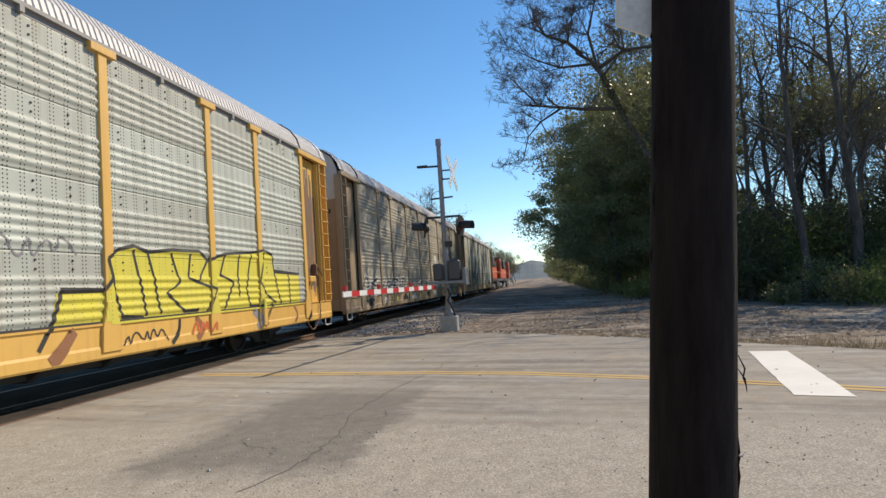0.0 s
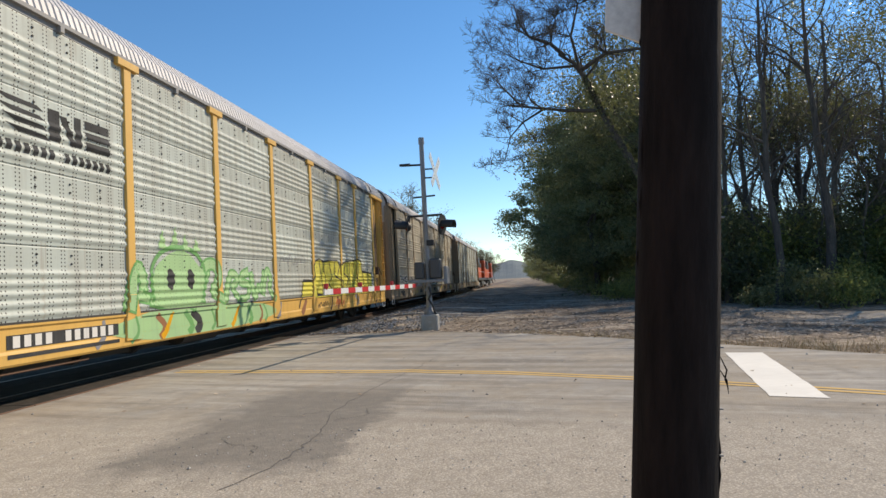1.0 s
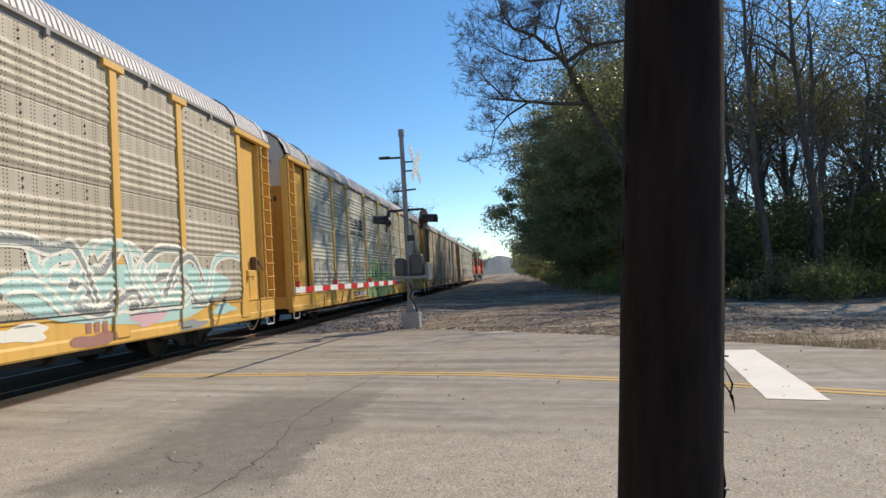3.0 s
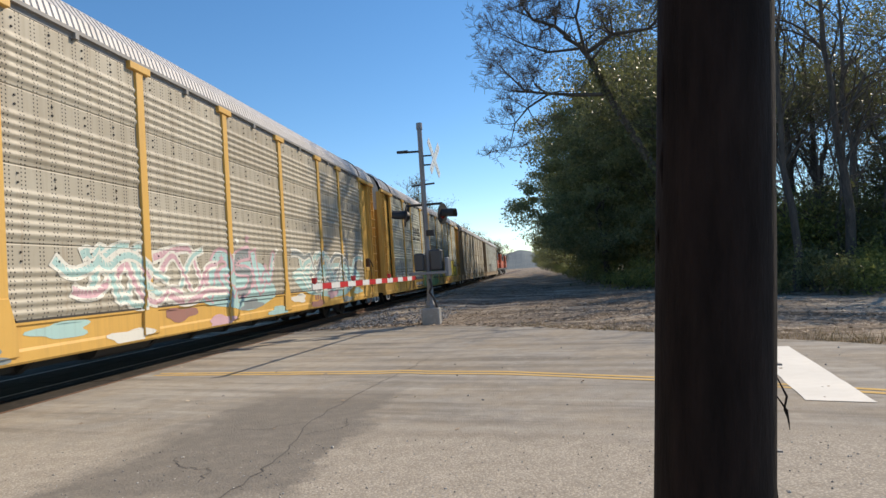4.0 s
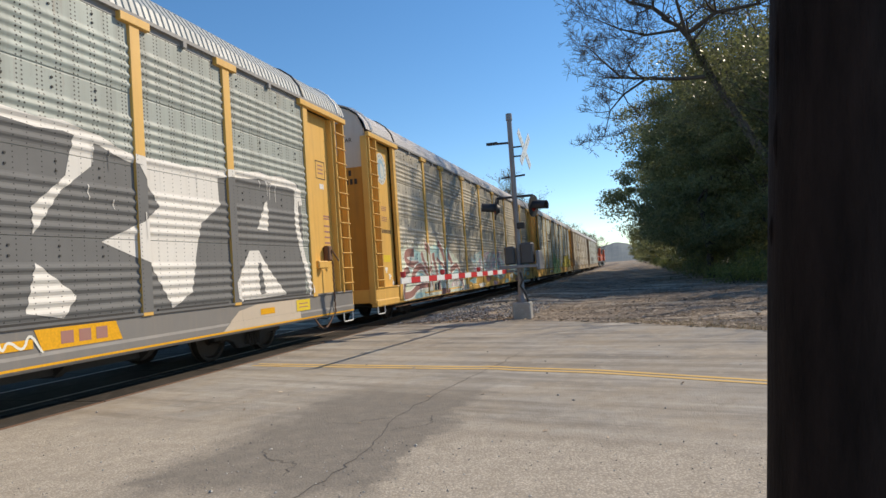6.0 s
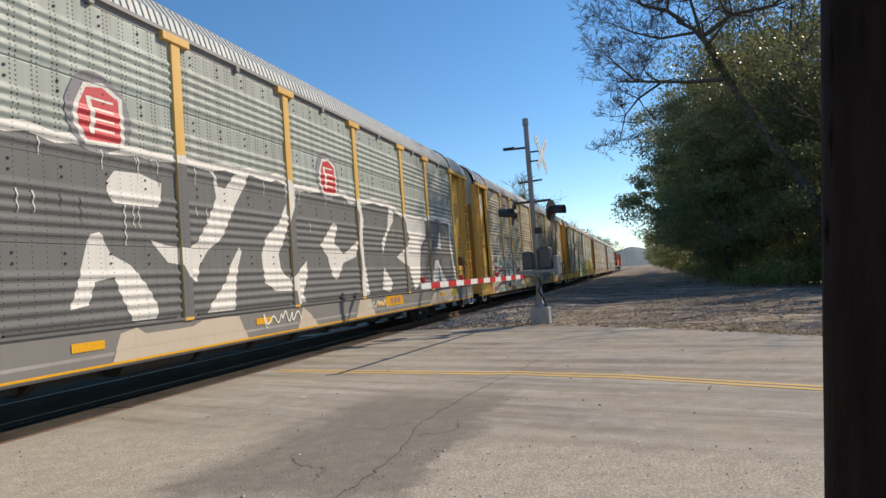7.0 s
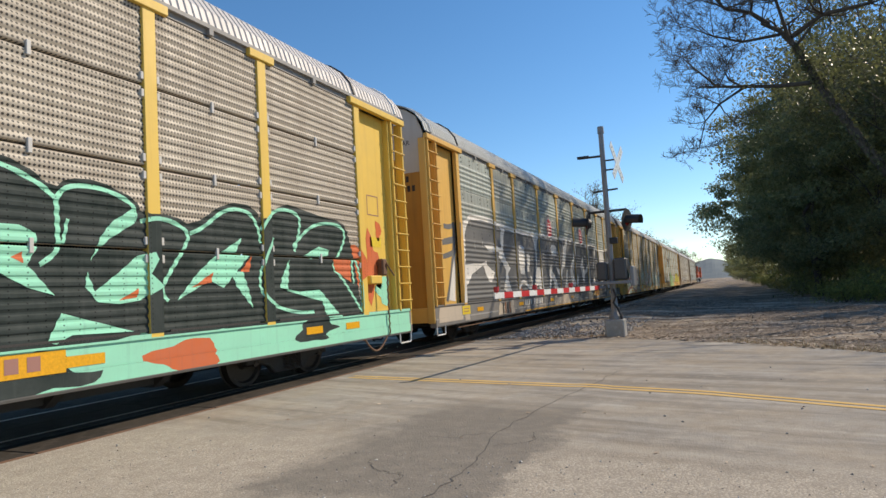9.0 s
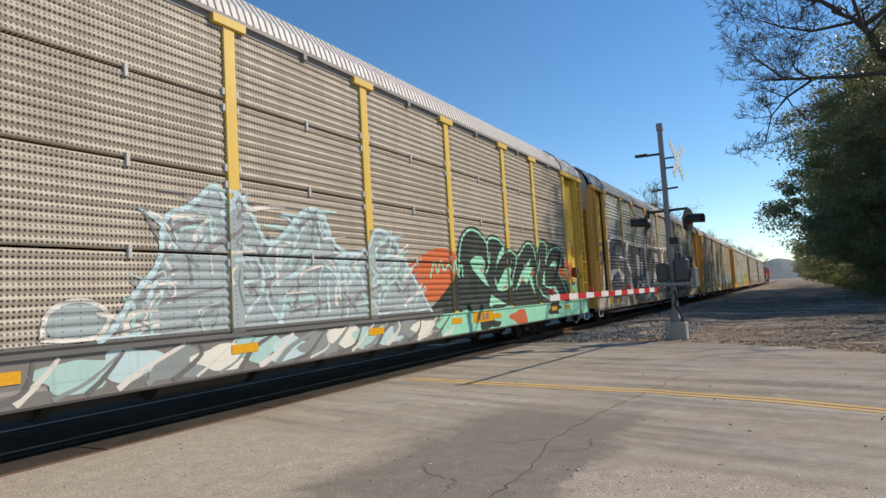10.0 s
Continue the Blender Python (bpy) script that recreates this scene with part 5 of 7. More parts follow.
def dress_sixth():
    c, st = car6, "fine"
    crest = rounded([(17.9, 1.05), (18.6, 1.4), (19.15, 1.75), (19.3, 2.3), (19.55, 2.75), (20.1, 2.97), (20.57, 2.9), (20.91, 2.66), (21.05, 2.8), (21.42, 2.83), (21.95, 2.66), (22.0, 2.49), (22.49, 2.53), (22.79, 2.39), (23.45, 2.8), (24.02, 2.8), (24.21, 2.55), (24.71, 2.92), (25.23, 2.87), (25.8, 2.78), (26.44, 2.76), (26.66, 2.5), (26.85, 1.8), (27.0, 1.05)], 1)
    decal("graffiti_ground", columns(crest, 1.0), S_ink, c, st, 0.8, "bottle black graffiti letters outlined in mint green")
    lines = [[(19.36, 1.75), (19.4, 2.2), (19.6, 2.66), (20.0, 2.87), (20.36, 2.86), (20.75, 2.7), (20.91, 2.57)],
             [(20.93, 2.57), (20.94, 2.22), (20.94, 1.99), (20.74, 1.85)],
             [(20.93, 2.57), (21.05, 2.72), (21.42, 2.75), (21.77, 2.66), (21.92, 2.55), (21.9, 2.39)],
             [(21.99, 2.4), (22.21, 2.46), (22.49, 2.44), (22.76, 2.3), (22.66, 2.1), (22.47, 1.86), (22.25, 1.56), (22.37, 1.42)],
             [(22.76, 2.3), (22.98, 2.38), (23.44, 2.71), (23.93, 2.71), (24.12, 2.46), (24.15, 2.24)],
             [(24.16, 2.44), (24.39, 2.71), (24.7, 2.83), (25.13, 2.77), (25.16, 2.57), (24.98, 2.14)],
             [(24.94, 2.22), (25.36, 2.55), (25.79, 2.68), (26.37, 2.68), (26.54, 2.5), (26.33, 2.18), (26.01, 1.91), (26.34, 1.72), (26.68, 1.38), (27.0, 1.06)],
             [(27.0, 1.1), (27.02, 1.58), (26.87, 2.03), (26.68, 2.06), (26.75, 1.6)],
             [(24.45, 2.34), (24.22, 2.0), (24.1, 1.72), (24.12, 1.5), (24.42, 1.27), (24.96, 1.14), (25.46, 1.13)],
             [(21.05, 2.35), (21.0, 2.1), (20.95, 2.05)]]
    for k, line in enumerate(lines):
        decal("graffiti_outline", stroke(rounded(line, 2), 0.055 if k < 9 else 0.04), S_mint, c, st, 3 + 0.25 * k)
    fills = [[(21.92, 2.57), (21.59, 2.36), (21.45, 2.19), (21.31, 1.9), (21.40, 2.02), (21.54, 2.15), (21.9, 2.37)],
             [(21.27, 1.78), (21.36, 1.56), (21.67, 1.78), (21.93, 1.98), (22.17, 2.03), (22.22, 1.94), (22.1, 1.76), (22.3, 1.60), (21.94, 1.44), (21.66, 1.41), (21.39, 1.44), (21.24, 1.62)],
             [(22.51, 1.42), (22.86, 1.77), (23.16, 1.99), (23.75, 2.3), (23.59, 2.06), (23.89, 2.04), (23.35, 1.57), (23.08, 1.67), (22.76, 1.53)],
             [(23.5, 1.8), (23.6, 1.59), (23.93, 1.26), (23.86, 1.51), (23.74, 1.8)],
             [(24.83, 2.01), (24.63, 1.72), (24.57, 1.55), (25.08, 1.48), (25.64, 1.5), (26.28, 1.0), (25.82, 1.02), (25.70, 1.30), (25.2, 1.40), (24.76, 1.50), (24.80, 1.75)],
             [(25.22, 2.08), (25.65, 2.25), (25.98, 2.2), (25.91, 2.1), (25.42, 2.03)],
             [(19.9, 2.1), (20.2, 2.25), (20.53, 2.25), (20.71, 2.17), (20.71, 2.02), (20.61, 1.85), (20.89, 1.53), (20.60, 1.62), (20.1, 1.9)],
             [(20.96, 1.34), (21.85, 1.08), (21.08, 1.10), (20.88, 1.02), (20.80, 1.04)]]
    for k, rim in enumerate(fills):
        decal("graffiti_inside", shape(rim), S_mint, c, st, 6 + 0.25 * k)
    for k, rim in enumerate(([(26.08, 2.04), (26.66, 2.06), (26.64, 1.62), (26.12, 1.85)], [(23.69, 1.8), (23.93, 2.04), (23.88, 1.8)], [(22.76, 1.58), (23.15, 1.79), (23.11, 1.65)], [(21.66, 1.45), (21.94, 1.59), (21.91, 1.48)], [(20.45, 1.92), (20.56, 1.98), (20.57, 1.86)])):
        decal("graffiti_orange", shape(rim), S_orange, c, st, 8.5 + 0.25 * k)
    decal("graffiti_orange", blob(18.6, 1.75, 1.5, 0.55, 3, 0.1, 30), S_orange, c, st, 0.6)
    decal("graffiti_orange", blob(26.7, 1.9, 0.5, 0.5, 1, 0.15, 20), S_orange, c, st, 0.6)
    tag_scrawl(c, st, S_mint, 18.2, 19.6, 1.8, 2.15, 0.05, 31, 5, 3)
    decal("graffiti_spill", blob(27.7, 1.9, 0.3, 0.6, 2, 0.3, 20) + blob(28.0, 2.7, 0.12, 0.2, 1, 0.2, 14), S_orange, c, st, 1)
    decal("graffiti_spill", blob(28.1, 1.45, 0.25, 0.3, 5, 0.3, 16), S_mint, c, st, 1)
    # the pale winged shape towards the rear
    wing = [(10.9, 1.02), (11.24, 1.1), (11.58, 1.63), (11.9, 1.9), (11.93, 2.5), (12.32, 2.61), (12.74, 3.02), (12.92, 2.67), (13.09, 2.94), (13.41, 2.52), (13.58, 2.19), (13.9, 2.31), (14.4, 2.81), (14.85, 2.81), (15.1, 2.18), (15.93, 2.13), (16.19, 2.64), (16.78, 2.55), (17.14, 2.08), (17.7, 1.5), (18.1, 1.05)]
    body = [[a, b, (b[0], 1.0), (a[0], 1.0)] for a, b in zip(wing, wing[1:])]
    decal("graffiti_figure", body, S_mistblue, c, st, 0.7, "pale ice blue winged graffiti figure")
    rng = random.Random(8)
    for k in range(210):
        y = rng.uniform(11.2, 17.6)
        h = float(np.interp(y, [p[0] for p in wing], [p[1] for p in wing]))
        z = rng.uniform(1.05, max(1.1, h))
        L = rng.uniform(0.35, 1.0)
        a = rng.choice((0.3, 0.9, 1.5, 2.2)) + rng.uniform(-0.25, 0.25)
        pts = rounded([(y, z), (y + L * 0.4 * math.cos(a) + rng.uniform(-0.2, 0.2), min(h, z + L * 0.4 * math.sin(a))), (y + L * math.cos(a), min(h, z + L * math.sin(a) * 0.7))])
        decal("graffiti_stroke", stroke(pts, rng.uniform(0.03, 0.09), 0.6), (S_ice, S_ice, S_white, S_haze, S_pale, S_greyink)[k % 6], c, st, 1.5 + 0.025 * k)
    decal("graffiti_rim", stroke(rounded(wing, 2), 0.07), S_ice, c, st, 6.5)
    decal("graffiti_ring", blob(10.93, 1.3, 0.36, 0.21, 1, 0.08), S_mistblue, c, st, 2)
    decal("graffiti_ring", stroke(rounded([(10.55, 1.15), (10.6, 1.45), (11.0, 1.55), (11.3, 1.35), (11.1, 1.08), (10.55, 1.15)]), 0.05), S_white, c, st, 7)
    decal("graffiti_band", plate(3.0, 18.5, 0.98, 1.10), S_slate, c, st, 7)
    decal("graffiti_dusk", blob(6.0, 1.2, 3.0, 0.35, 1, 0.1, 30), S_violet, c, st, 0.4)
    decal("graffiti_glow", blob(6.3, 1.3, 0.8, 0.35, 4, 0.2, 20), S_orange, c, st, 0.6)
    for k in range(30):
        y = 8.6 + k * 0.34
        pts = rounded([(y, 0.56), (y + rng.uniform(0.2, 0.5), 0.62 + rng.uniform(0, 0.2)), (y + rng.uniform(0.4, 0.9), 0.96)])
        decal("sill_stroke", stroke(pts, rng.uniform(0.03, 0.1), 0.5), (S_haze, S_slate, S_white)[k % 3], c, st, 1 + 0.05 * k)
    for k in range(9):
        y = 18.9 + k * 0.95
        decal("sill_smear", blob(y, 0.72 + 0.1 * (k % 2), 0.6, 0.2, k * 1.3, 0.18), (S_mint, S_mint, S_ink, S_mint, S_orange)[k % 5], c, st, 1 + 0.05 * k)
    decal("sill_ground", plate(18.4, 28.95, 0.54, 1.03), S_mint, c, st, 0.5)
    for k in range(12):
        y = 10.9 + 0.62 * k
        decal("sill_cloud", blob(y, 0.76 + 0.05 * math.sin(k * 2.0), 0.42, 0.17, k * 1.7, 0.16), (S_pale, S_ice, S_haze, S_cream)[k % 4], c, st, 0.6 + 0.03 * k)
    decal("sill_smear", blob(4.5, 0.75, 2.4, 0.4, 1, 0.05), S_violet, c, st, 2.4)
    for y in (9.9, 12.9, 15.9, 18.9, 21.0, 25.2, 26.4):
        decal("reflector", plate(y, y + 0.46, 0.76, 0.88), S_plate, c, st, 7, "amber reflector plate")
    decal("emblem_patch", plate(19.9, 21.0, 0.72, 0.96), S_plate, c, st, 6)
    code_bars(c, st, S_maroon, 20.15, 3, 0.77, 0.15, 0.22, 9)
    decal("number_ground", plate(7.2, 8.6, 0.72, 0.96), S_black, c, st, 6)
    decal("notice_frame", plate(27.6, 28.05, 3.0, 3.02) + plate(27.6, 28.05, 3.4, 3.42) + plate(27.6, 27.62, 3.0, 3.42) + plate(28.03, 28.05, 3.0, 3.42), S_maroon, c, st, 1)
    decal("notice_plate", plate(27.65, 28.1, 2.35, 2.55), S_notice, c, st, 1)


# streak colours that stand for shade on a car's leading end
S_shadebrown = spray("brown_shade_runs", (0.24, 0.125, 0.07), 0.8)
S_shadedark = spray("dark_shade_runs", (0.17, 0.15, 0.125), 0.85)


def weather_front(car, style, seed, streak_count):
    """Painted shade streaks: brown on the leading end panel, dark on the last sheets."""
    rng = random.Random(seed)
    y0, y1 = POSTS[-1] + 0.12, BODY - 0.72
    for k in range(20):
        y = y0 + (y1 - y0) * (k + rng.random()) / 20
        top = rng.uniform(4.0, 5.0)
        pts = [(y, top), (y + rng.uniform(-0.02, 0.02), 2.6), (y, rng.uniform(1.05, 1.8))]
        decal("rust_run", stroke(pts, rng.uniform(0.03, 0.10), rng.uniform(0, 0.4)), S_shadebrown if k % 3 else S_shadedark, car, style, 0.3 + 0.06 * k)
    for k in range(streak_count):
        y = y0 - 0.3 - abs(rng.gauss(0, 2.0))
        top = rng.uniform(2.2, 4.6)
        decal("soot_run", stroke([(y, top), (y + 0.02, top - rng.uniform(0.4, 2.2))], rng.uniform(0.02, 0.07), 0.7), S_shadedark, car, style, 0.2 + 0.01 * k)


for q, (car, n) in enumerate(((car3, 0),)):
    weather_front(car, "rounded", 60 + q, n)


def dress_second():
    c, st = car2, "rounded"
    wildstyle(c, st, "graffiti_tag", 1.9, 9.4, 1.05, 1.75, 7, 0.12, (S_white, S_black), 3, 0.05, label="black tags edged in white")
    wildstyle(c, st, "graffiti_tag", 10.5, 16.0, 1.05, 1.6, 5, 0.14, (S_black, S_white), 4, 0.04)
    for k in range(12):
        decal("sill_smear", blob(3 + 2 * k, 0.8, 0.5, 0.14, k, 0.2), (S_black, S_white, S_yellow)[k % 3], c, st, 1)
    decal("emblem_block", plate(17.4, 18.2, 2.2, 3.0), S_cream, c, st, 1)
    wildstyle(car1, st, "graffiti_tag", 6.0, 14.0, 1.05, 2.3, 5, 0.3, (S_haze, S_slate), 5, 0.08)


dress_second()
dress_third()
dress_fourth()
dress_fifth()
dress_sixth()


def car_fittings(car, trim, front):
    """Hand brake gear, chain, roof hoops, latches and the end lettering of a near car."""
    turn = Matrix.Translation((0, BODY, 0)) @ Matrix.Diagonal((1, -1, 1, 1)) if front else Matrix()

    def put(name, bm, material, parent=car, label="", bevel=0.0):
        bm.transform(turn)
        return part(name, bm, material, parent, label, bevel)
    if front:
        gear = put("hand_brake", make(box, SIDE - 0.15, SIDE + 0.0, 1.02, 1.22, 1.75, 2.1), M_rust, car, "rusty hand brake gear", 0.03)
        put("brake_lever", make(tube, [(SIDE + 0.02, 1.1, 2.0), (SIDE + 0.05, 0.85, 1.75)], 0.018, 6), M_rust, gear)
        put("brake_shelf", make(box, SIDE - 0.15, SIDE + 0.02, 1.3, 1.75, 1.58, 1.75), trim, gear, "", 0.02)
        for k in range(16):
            z = 1.75 - k * 0.075
            put("chain_link", make(tube, [(SIDE + 0.03 + 0.012 * (k % 2), 1.12 + 0.012 * ((k + 1) % 2), z), (SIDE + 0.03 - 0.012 * (k % 2), 1.12 - 0.012 * ((k + 1) % 2), z - 0.085)], 0.016, 5), M_rust, gear)
        for k in range(12):
            u = k / 11
            put("chain_link", make(tube, [(SIDE - 0.02, 1.15 + 0.9 * u, 0.52 - 0.26 * math.sin(u * math.pi)), (SIDE - 0.02, 1.15 + 0.9 * (u + 0.09), 0.52 - 0.26 * math.sin(min(1, u + 0.09) * math.pi))], 0.02, 5), M_rust, gear)
    pts = [(x * 1.015, 0.35, z + 0.02) for x, z in ROOF] + [(-x * 1.015, 0.35, z + 0.02) for x, z in ROOF[-2::-1]]
    put("roof_hoop", make(tube, pts, 0.035, 6), M_white, car, "pale roof end hoop")
    pts = [(x * 1.015, 2.05, z + 0.02) for x, z in ROOF] + [(-x * 1.015, 2.05, z + 0.02) for x, z in ROOF[-2::-1]]
    put("roof_hoop", make(tube, pts, 0.028, 6), M_black, car, "black roof seam")


def end_words(car):
    """The height warning on the rear gable."""
    cu = bpy.data.curves.new("words", "FONT")
    cu.body, cu.size, cu.align_x, cu.extrude = "EXCESS HEIGHT CAR", 0.17, "CENTER", 0.002
    tmp = bpy.data.objects.new("words", cu)
    scene.collection.objects.link(tmp)
    bpy.context.view_layer.update()
    me = bpy.data.meshes.new_from_object(tmp.evaluated_get(bpy.context.evaluated_depsgraph_get()))
    bpy.data.objects.remove(tmp)
    me.materials.clear()
    me.materials.append(M_black)
    part("end_lettering", me, None, car, "black stencilled words", m=pose(0.3, 0.155, 5.05, 90, 0, 0))
    for k in range(4):
        bm = bmesh.new()
        box(bm, 0.55 + 0.13 * k, 0.63 + 0.13 * k, 0.152, 0.158, 4.42 - 0.3, 4.57 - 0.3)
        part("number_bar", bm, M_black, car)
    for k in range(6):
        bm = bmesh.new()
        box(bm, 0.45 + 0.13 * k, 0.53 + 0.13 * k, 0.152, 0.158, 3.88, 4.03)
        part("number_bar", bm, M_black, car)


for car, trim in ((car2, M_muted), (car3, M_yellow), (car4, M_yellow), (car5, M_yellow), (car6, M_bright)):
    car_fittings(car, trim, False)
    car_fittings(car, trim, True)
    end_words(car)


def bolt_bm(bm):
    for k in range(4):
        for r in range(4):
            z = Z0 + (r + 0.88) * (Z1 - Z0) / 4
            for dz in (0.0, -0.12):
                box(bm, SIDE - 0.034, SIDE - 0.017, k * 0.66 + 0.25, k * 0.66 + 0.275, z + dz, z + dz + 0.025)


for car in (car3, car4, car5):
    me = shared("bolts", lambda: mesh_of("bolt_row", make(bolt_bm), M_dark))
    for a, b in zip(POSTS, POSTS[1:]):
        if b - a > 2.7:
            tagged(part("bolt_row", me, None, car, m=pose(0, a + 0.1, 0)), kind="stuff")


def latch_bm(bm, w):
    for r in (1, 2, 3):
        z = Z0 + r * (Z1 - Z0) / 4
        box(bm, SIDE - 0.035, SIDE + 0.005, w / 2 - 0.02, w / 2 + 0.03, z - 0.09, z + 0.07)
        for y in (0.1, w - 0.14):
            box(bm, SIDE - 0.035, SIDE + 0.008, y, y + 0.05, z - 0.16, z - 0.06)
            box(bm, SIDE - 0.035, SIDE + 0.008, y, y + 0.05, z + 0.06, z + 0.16)


for a, b in zip(POSTS, POSTS[1:]):
    w = round(b - a, 3)
    part("panel_latch", shared(("latch", w), lambda: mesh_of("panel_latch", make(latch_bm, w), M_endgrey, 0.006)), None, car6, "pale panel clips", m=pose(0, a, 0))["kind"] = "stuff"
# ---- locomotives ----
def locomotive():
    eng = new("diesel_locomotive")
    tagged(eng, "orange and black diesel road locomotive at the train's head", "locomotive", "locomotives of the freight train")
    part("frame_sill", make(box, -1.5, 1.5, 0.3, 21.8, 1.15, 1.5), M_locoblack, eng, bevel=0.03)
    part("long_hood", make(box, -0.95, 0.95, 1.2, 15.6, 1.5, 4.0), M_orange, eng, bevel=0.12)
    part("radiator", make(box, -1.45, 1.45, 1.6, 5.6, 3.2, 4.6), M_locoblack, eng, bevel=0.15)
    part("hood_stripe", make(box, -0.97, 0.97, 5.7, 15.5, 3.2, 3.9), M_locoblack, eng)
    cab = part("cab", make(box, -1.5, 1.5, 15.7, 18.6, 1.5, 4.55), M_orange, eng, bevel=0.15)
    part("cab_roof", make(box, -1.45, 1.45, 15.65, 18.65, 4.5, 4.68), M_locoblack, cab, bevel=0.05)
    for s in (-1, 1):
        part("cab_window", make(box, s * 1.505 - 0.01, s * 1.505 + 0.01, 16.3, 17.8, 3.3, 4.1), M_black, cab)
        part("handrail", make(tube, [(s * 1.45, 1.0, 1.5), (s * 1.45, 1.0, 2.5), (s * 1.45, 15.4, 2.5), (s * 1.45, 15.4, 1.5)], 0.025, 5), M_white, eng)
    part("nose", make(box, -1.1, 1.1, 18.6, 21.0, 1.5, 3.3), M_orange, eng, bevel=0.15)
    part("fuel_tank", make(box, -1.4, 1.4, 8.0, 14.0, 0.35, 1.15), M_locoblack, eng, bevel=0.12)
    part("rear_plate", make(box, -1.5, 1.5, 0.2, 0.32, 0.6, 1.5), M_locoblack, eng)
    for y in (4.2, 17.9):
        tr = part("truck", make(box, -1.25, 1.25, y - 2.2, y + 2.2, 0.42, 0.85), M_mast, eng, "silver painted six-wheel truck", bevel=0.05)
        for d in (-1.85, 0.0, 1.85):
            for s in (-1, 1):
                part("wheel", make(tube, [(s * 0.68, y + d, 0.53), (s * 0.82, y + d, 0.53)], 0.52, 20), M_wheel, tr)
    return eng


loco = locomotive()
loco2 = copy_thing(loco, Matrix())
FRONT_RACK = FRONT + PITCH * 3
LOCOS = [(loco, FRONT_RACK + 1.2), (loco2, FRONT_RACK + 1.2 + 22.6)]

# ---- crossing signal ----
MAST = Vector((-2.82, 15.4, 0.0))


def crossing_signal():
    sig = new("railway_crossing_signal")
    sig.matrix_basis = pose(*MAST)
    tagged(sig, "weathered railway crossing signal with flashing lights and lowered gate", "crossing signal")
    part("mast", make(tube, [(0, 0, 0.3), (0, 0, 3.0), (0, 0, 5.3)], [0.075, 0.07, 0.065], 12), M_mast, sig, "dull grey metal mast")
    part("mast_cap", make(tube, [(0, 0, 5.28), (0, 0, 5.46)], [0.085, 0.08], 12), M_mast, sig)
    part("foundation", make(box, -0.24, 0.24, -0.26, 0.2, -0.1, 0.42), M_concrete, sig, "pale concrete foundation block", bevel=0.03)
    part("junction_base", make(tube, [(0, 0, 0.42), (0, 0, 0.5), (0, 0, 0.62), (0, 0, 0.95)], [0.16, 0.16, 0.1, 0.08], 10), M_mast, sig)
    part("cross_arm", make(tube, [(-0.62, 0.02, 4.70), (0.05, 0, 4.68)], 0.03, 6), M_black, sig)
    part("lamp_bracket", make(box, -0.66, -0.36, -0.05, 0.05, 4.68, 4.74), M_black, sig)
    for z in (4.55, 4.30):
        part("sign_bracket", make(tube, [(0, 0, z), (0.30, 0.02, z)], 0.022, 6), M_black, sig)
    part("step_bar", make(tube, [(-0.32, 0, 3.75), (0.32, 0, 3.78)], 0.025, 6), M_black, sig)
    buck = part("crossbuck", make(box, -0.01, 0.01, -0.02, 0.02, -0.02, 0.02), M_sign, sig, "white crossbuck sign", m=pose(0.36, 0.0, 4.46, 0, 0, -8))
    for a in (43, -43):
        bl = part("blade", make(box, -0.008, 0.008, -0.62, 0.62, -0.105, 0.105), M_sign, buck, m=pose(0.012 if a > 0 else -0.012, 0, 0, a, 0, 0), bevel=0.003)
    for a in (43, -43):
        for k in range(8):
            if k in (3, 4) and a > 0:
                continue
            y = -0.5 + k * 0.143
            part("letter_bar", make(box, -0.011, 0.011, y - 0.010, y + 0.010, -0.03, 0.03), M_case, buck, m=pose(0.012 if a > 0 else -0.012, 0, 0, a, 0, 0))
    part("light_crossbar", make(tube, [(-0.5, 0, 3.22), (0.5, 0, 3.22)], 0.035, 8), M_black, sig)

    def hood_bm(bm):
        n = 14
        rings = []
        for d, r in ((0.0, 0.155), (0.38, 0.15)):
            rings.append([bm.verts.new((d, r * math.cos(k * math.pi / n), r * math.sin(k * math.pi / n))) for k in range(-2, n + 3)])
        low = [bm.verts.new((v.co.x, v.co.y * 0.93, v.co.z * 0.93)) for r in rings for v in r]
        w = len(rings[0])
        for k in range(w - 1):
            bm.faces.new((rings[0][k], rings[0][k + 1], rings[1][k + 1], rings[1][k]))
            bm.faces.new((low[k], low[w + k], low[w + k + 1], low[k + 1]))
    for x, way, yaw in ((-0.52, -1, 197), (0.48, 1, -17)):
        head = part("light_unit", make(tube, [(-0.10, 0, 0), (-0.02, 0, 0), (0, 0, 0)], [0.09, 0.15, 0.16], 18), M_black, sig, "black flashing-light head with hood", m=pose(x, -0.05, 2.93, 0, 6 * way, yaw))
        disc = part("backing_disc", make(tube, [(0.0, 0, 0), (0.018, 0, 0)], 0.29, 28), M_black, head)
        part("hood", make(hood_bm), M_black, head)
        part("lens", make(tube, [(0.018, 0, 0), (0.04, 0, 0)], [0.145, 0.12], 20), plain("dark_red_lens", (0.20, 0.015, 0.012), 0.15), head)
        part("hanger", make(tube, [(-0.05, 0, 0.05), (-0.05, 0, 0.30)], 0.028, 6), M_black, head)
    part("bell_box", make(box, 0.02, 0.22, -0.12, 0.02, 2.36, 2.52), M_black, sig, "small dark box", bevel=0.012)
    mech = part("gate_mechanism", make(box, -0.02, 0.02, -0.02, 0.02, 1.2, 1.25), M_mast, sig)
    part("mechanism_case", make(box, 0.07, 0.40, -0.2, 0.22, 1.42, 1.98), M_case, mech, "black gate motor case", bevel=0.04)
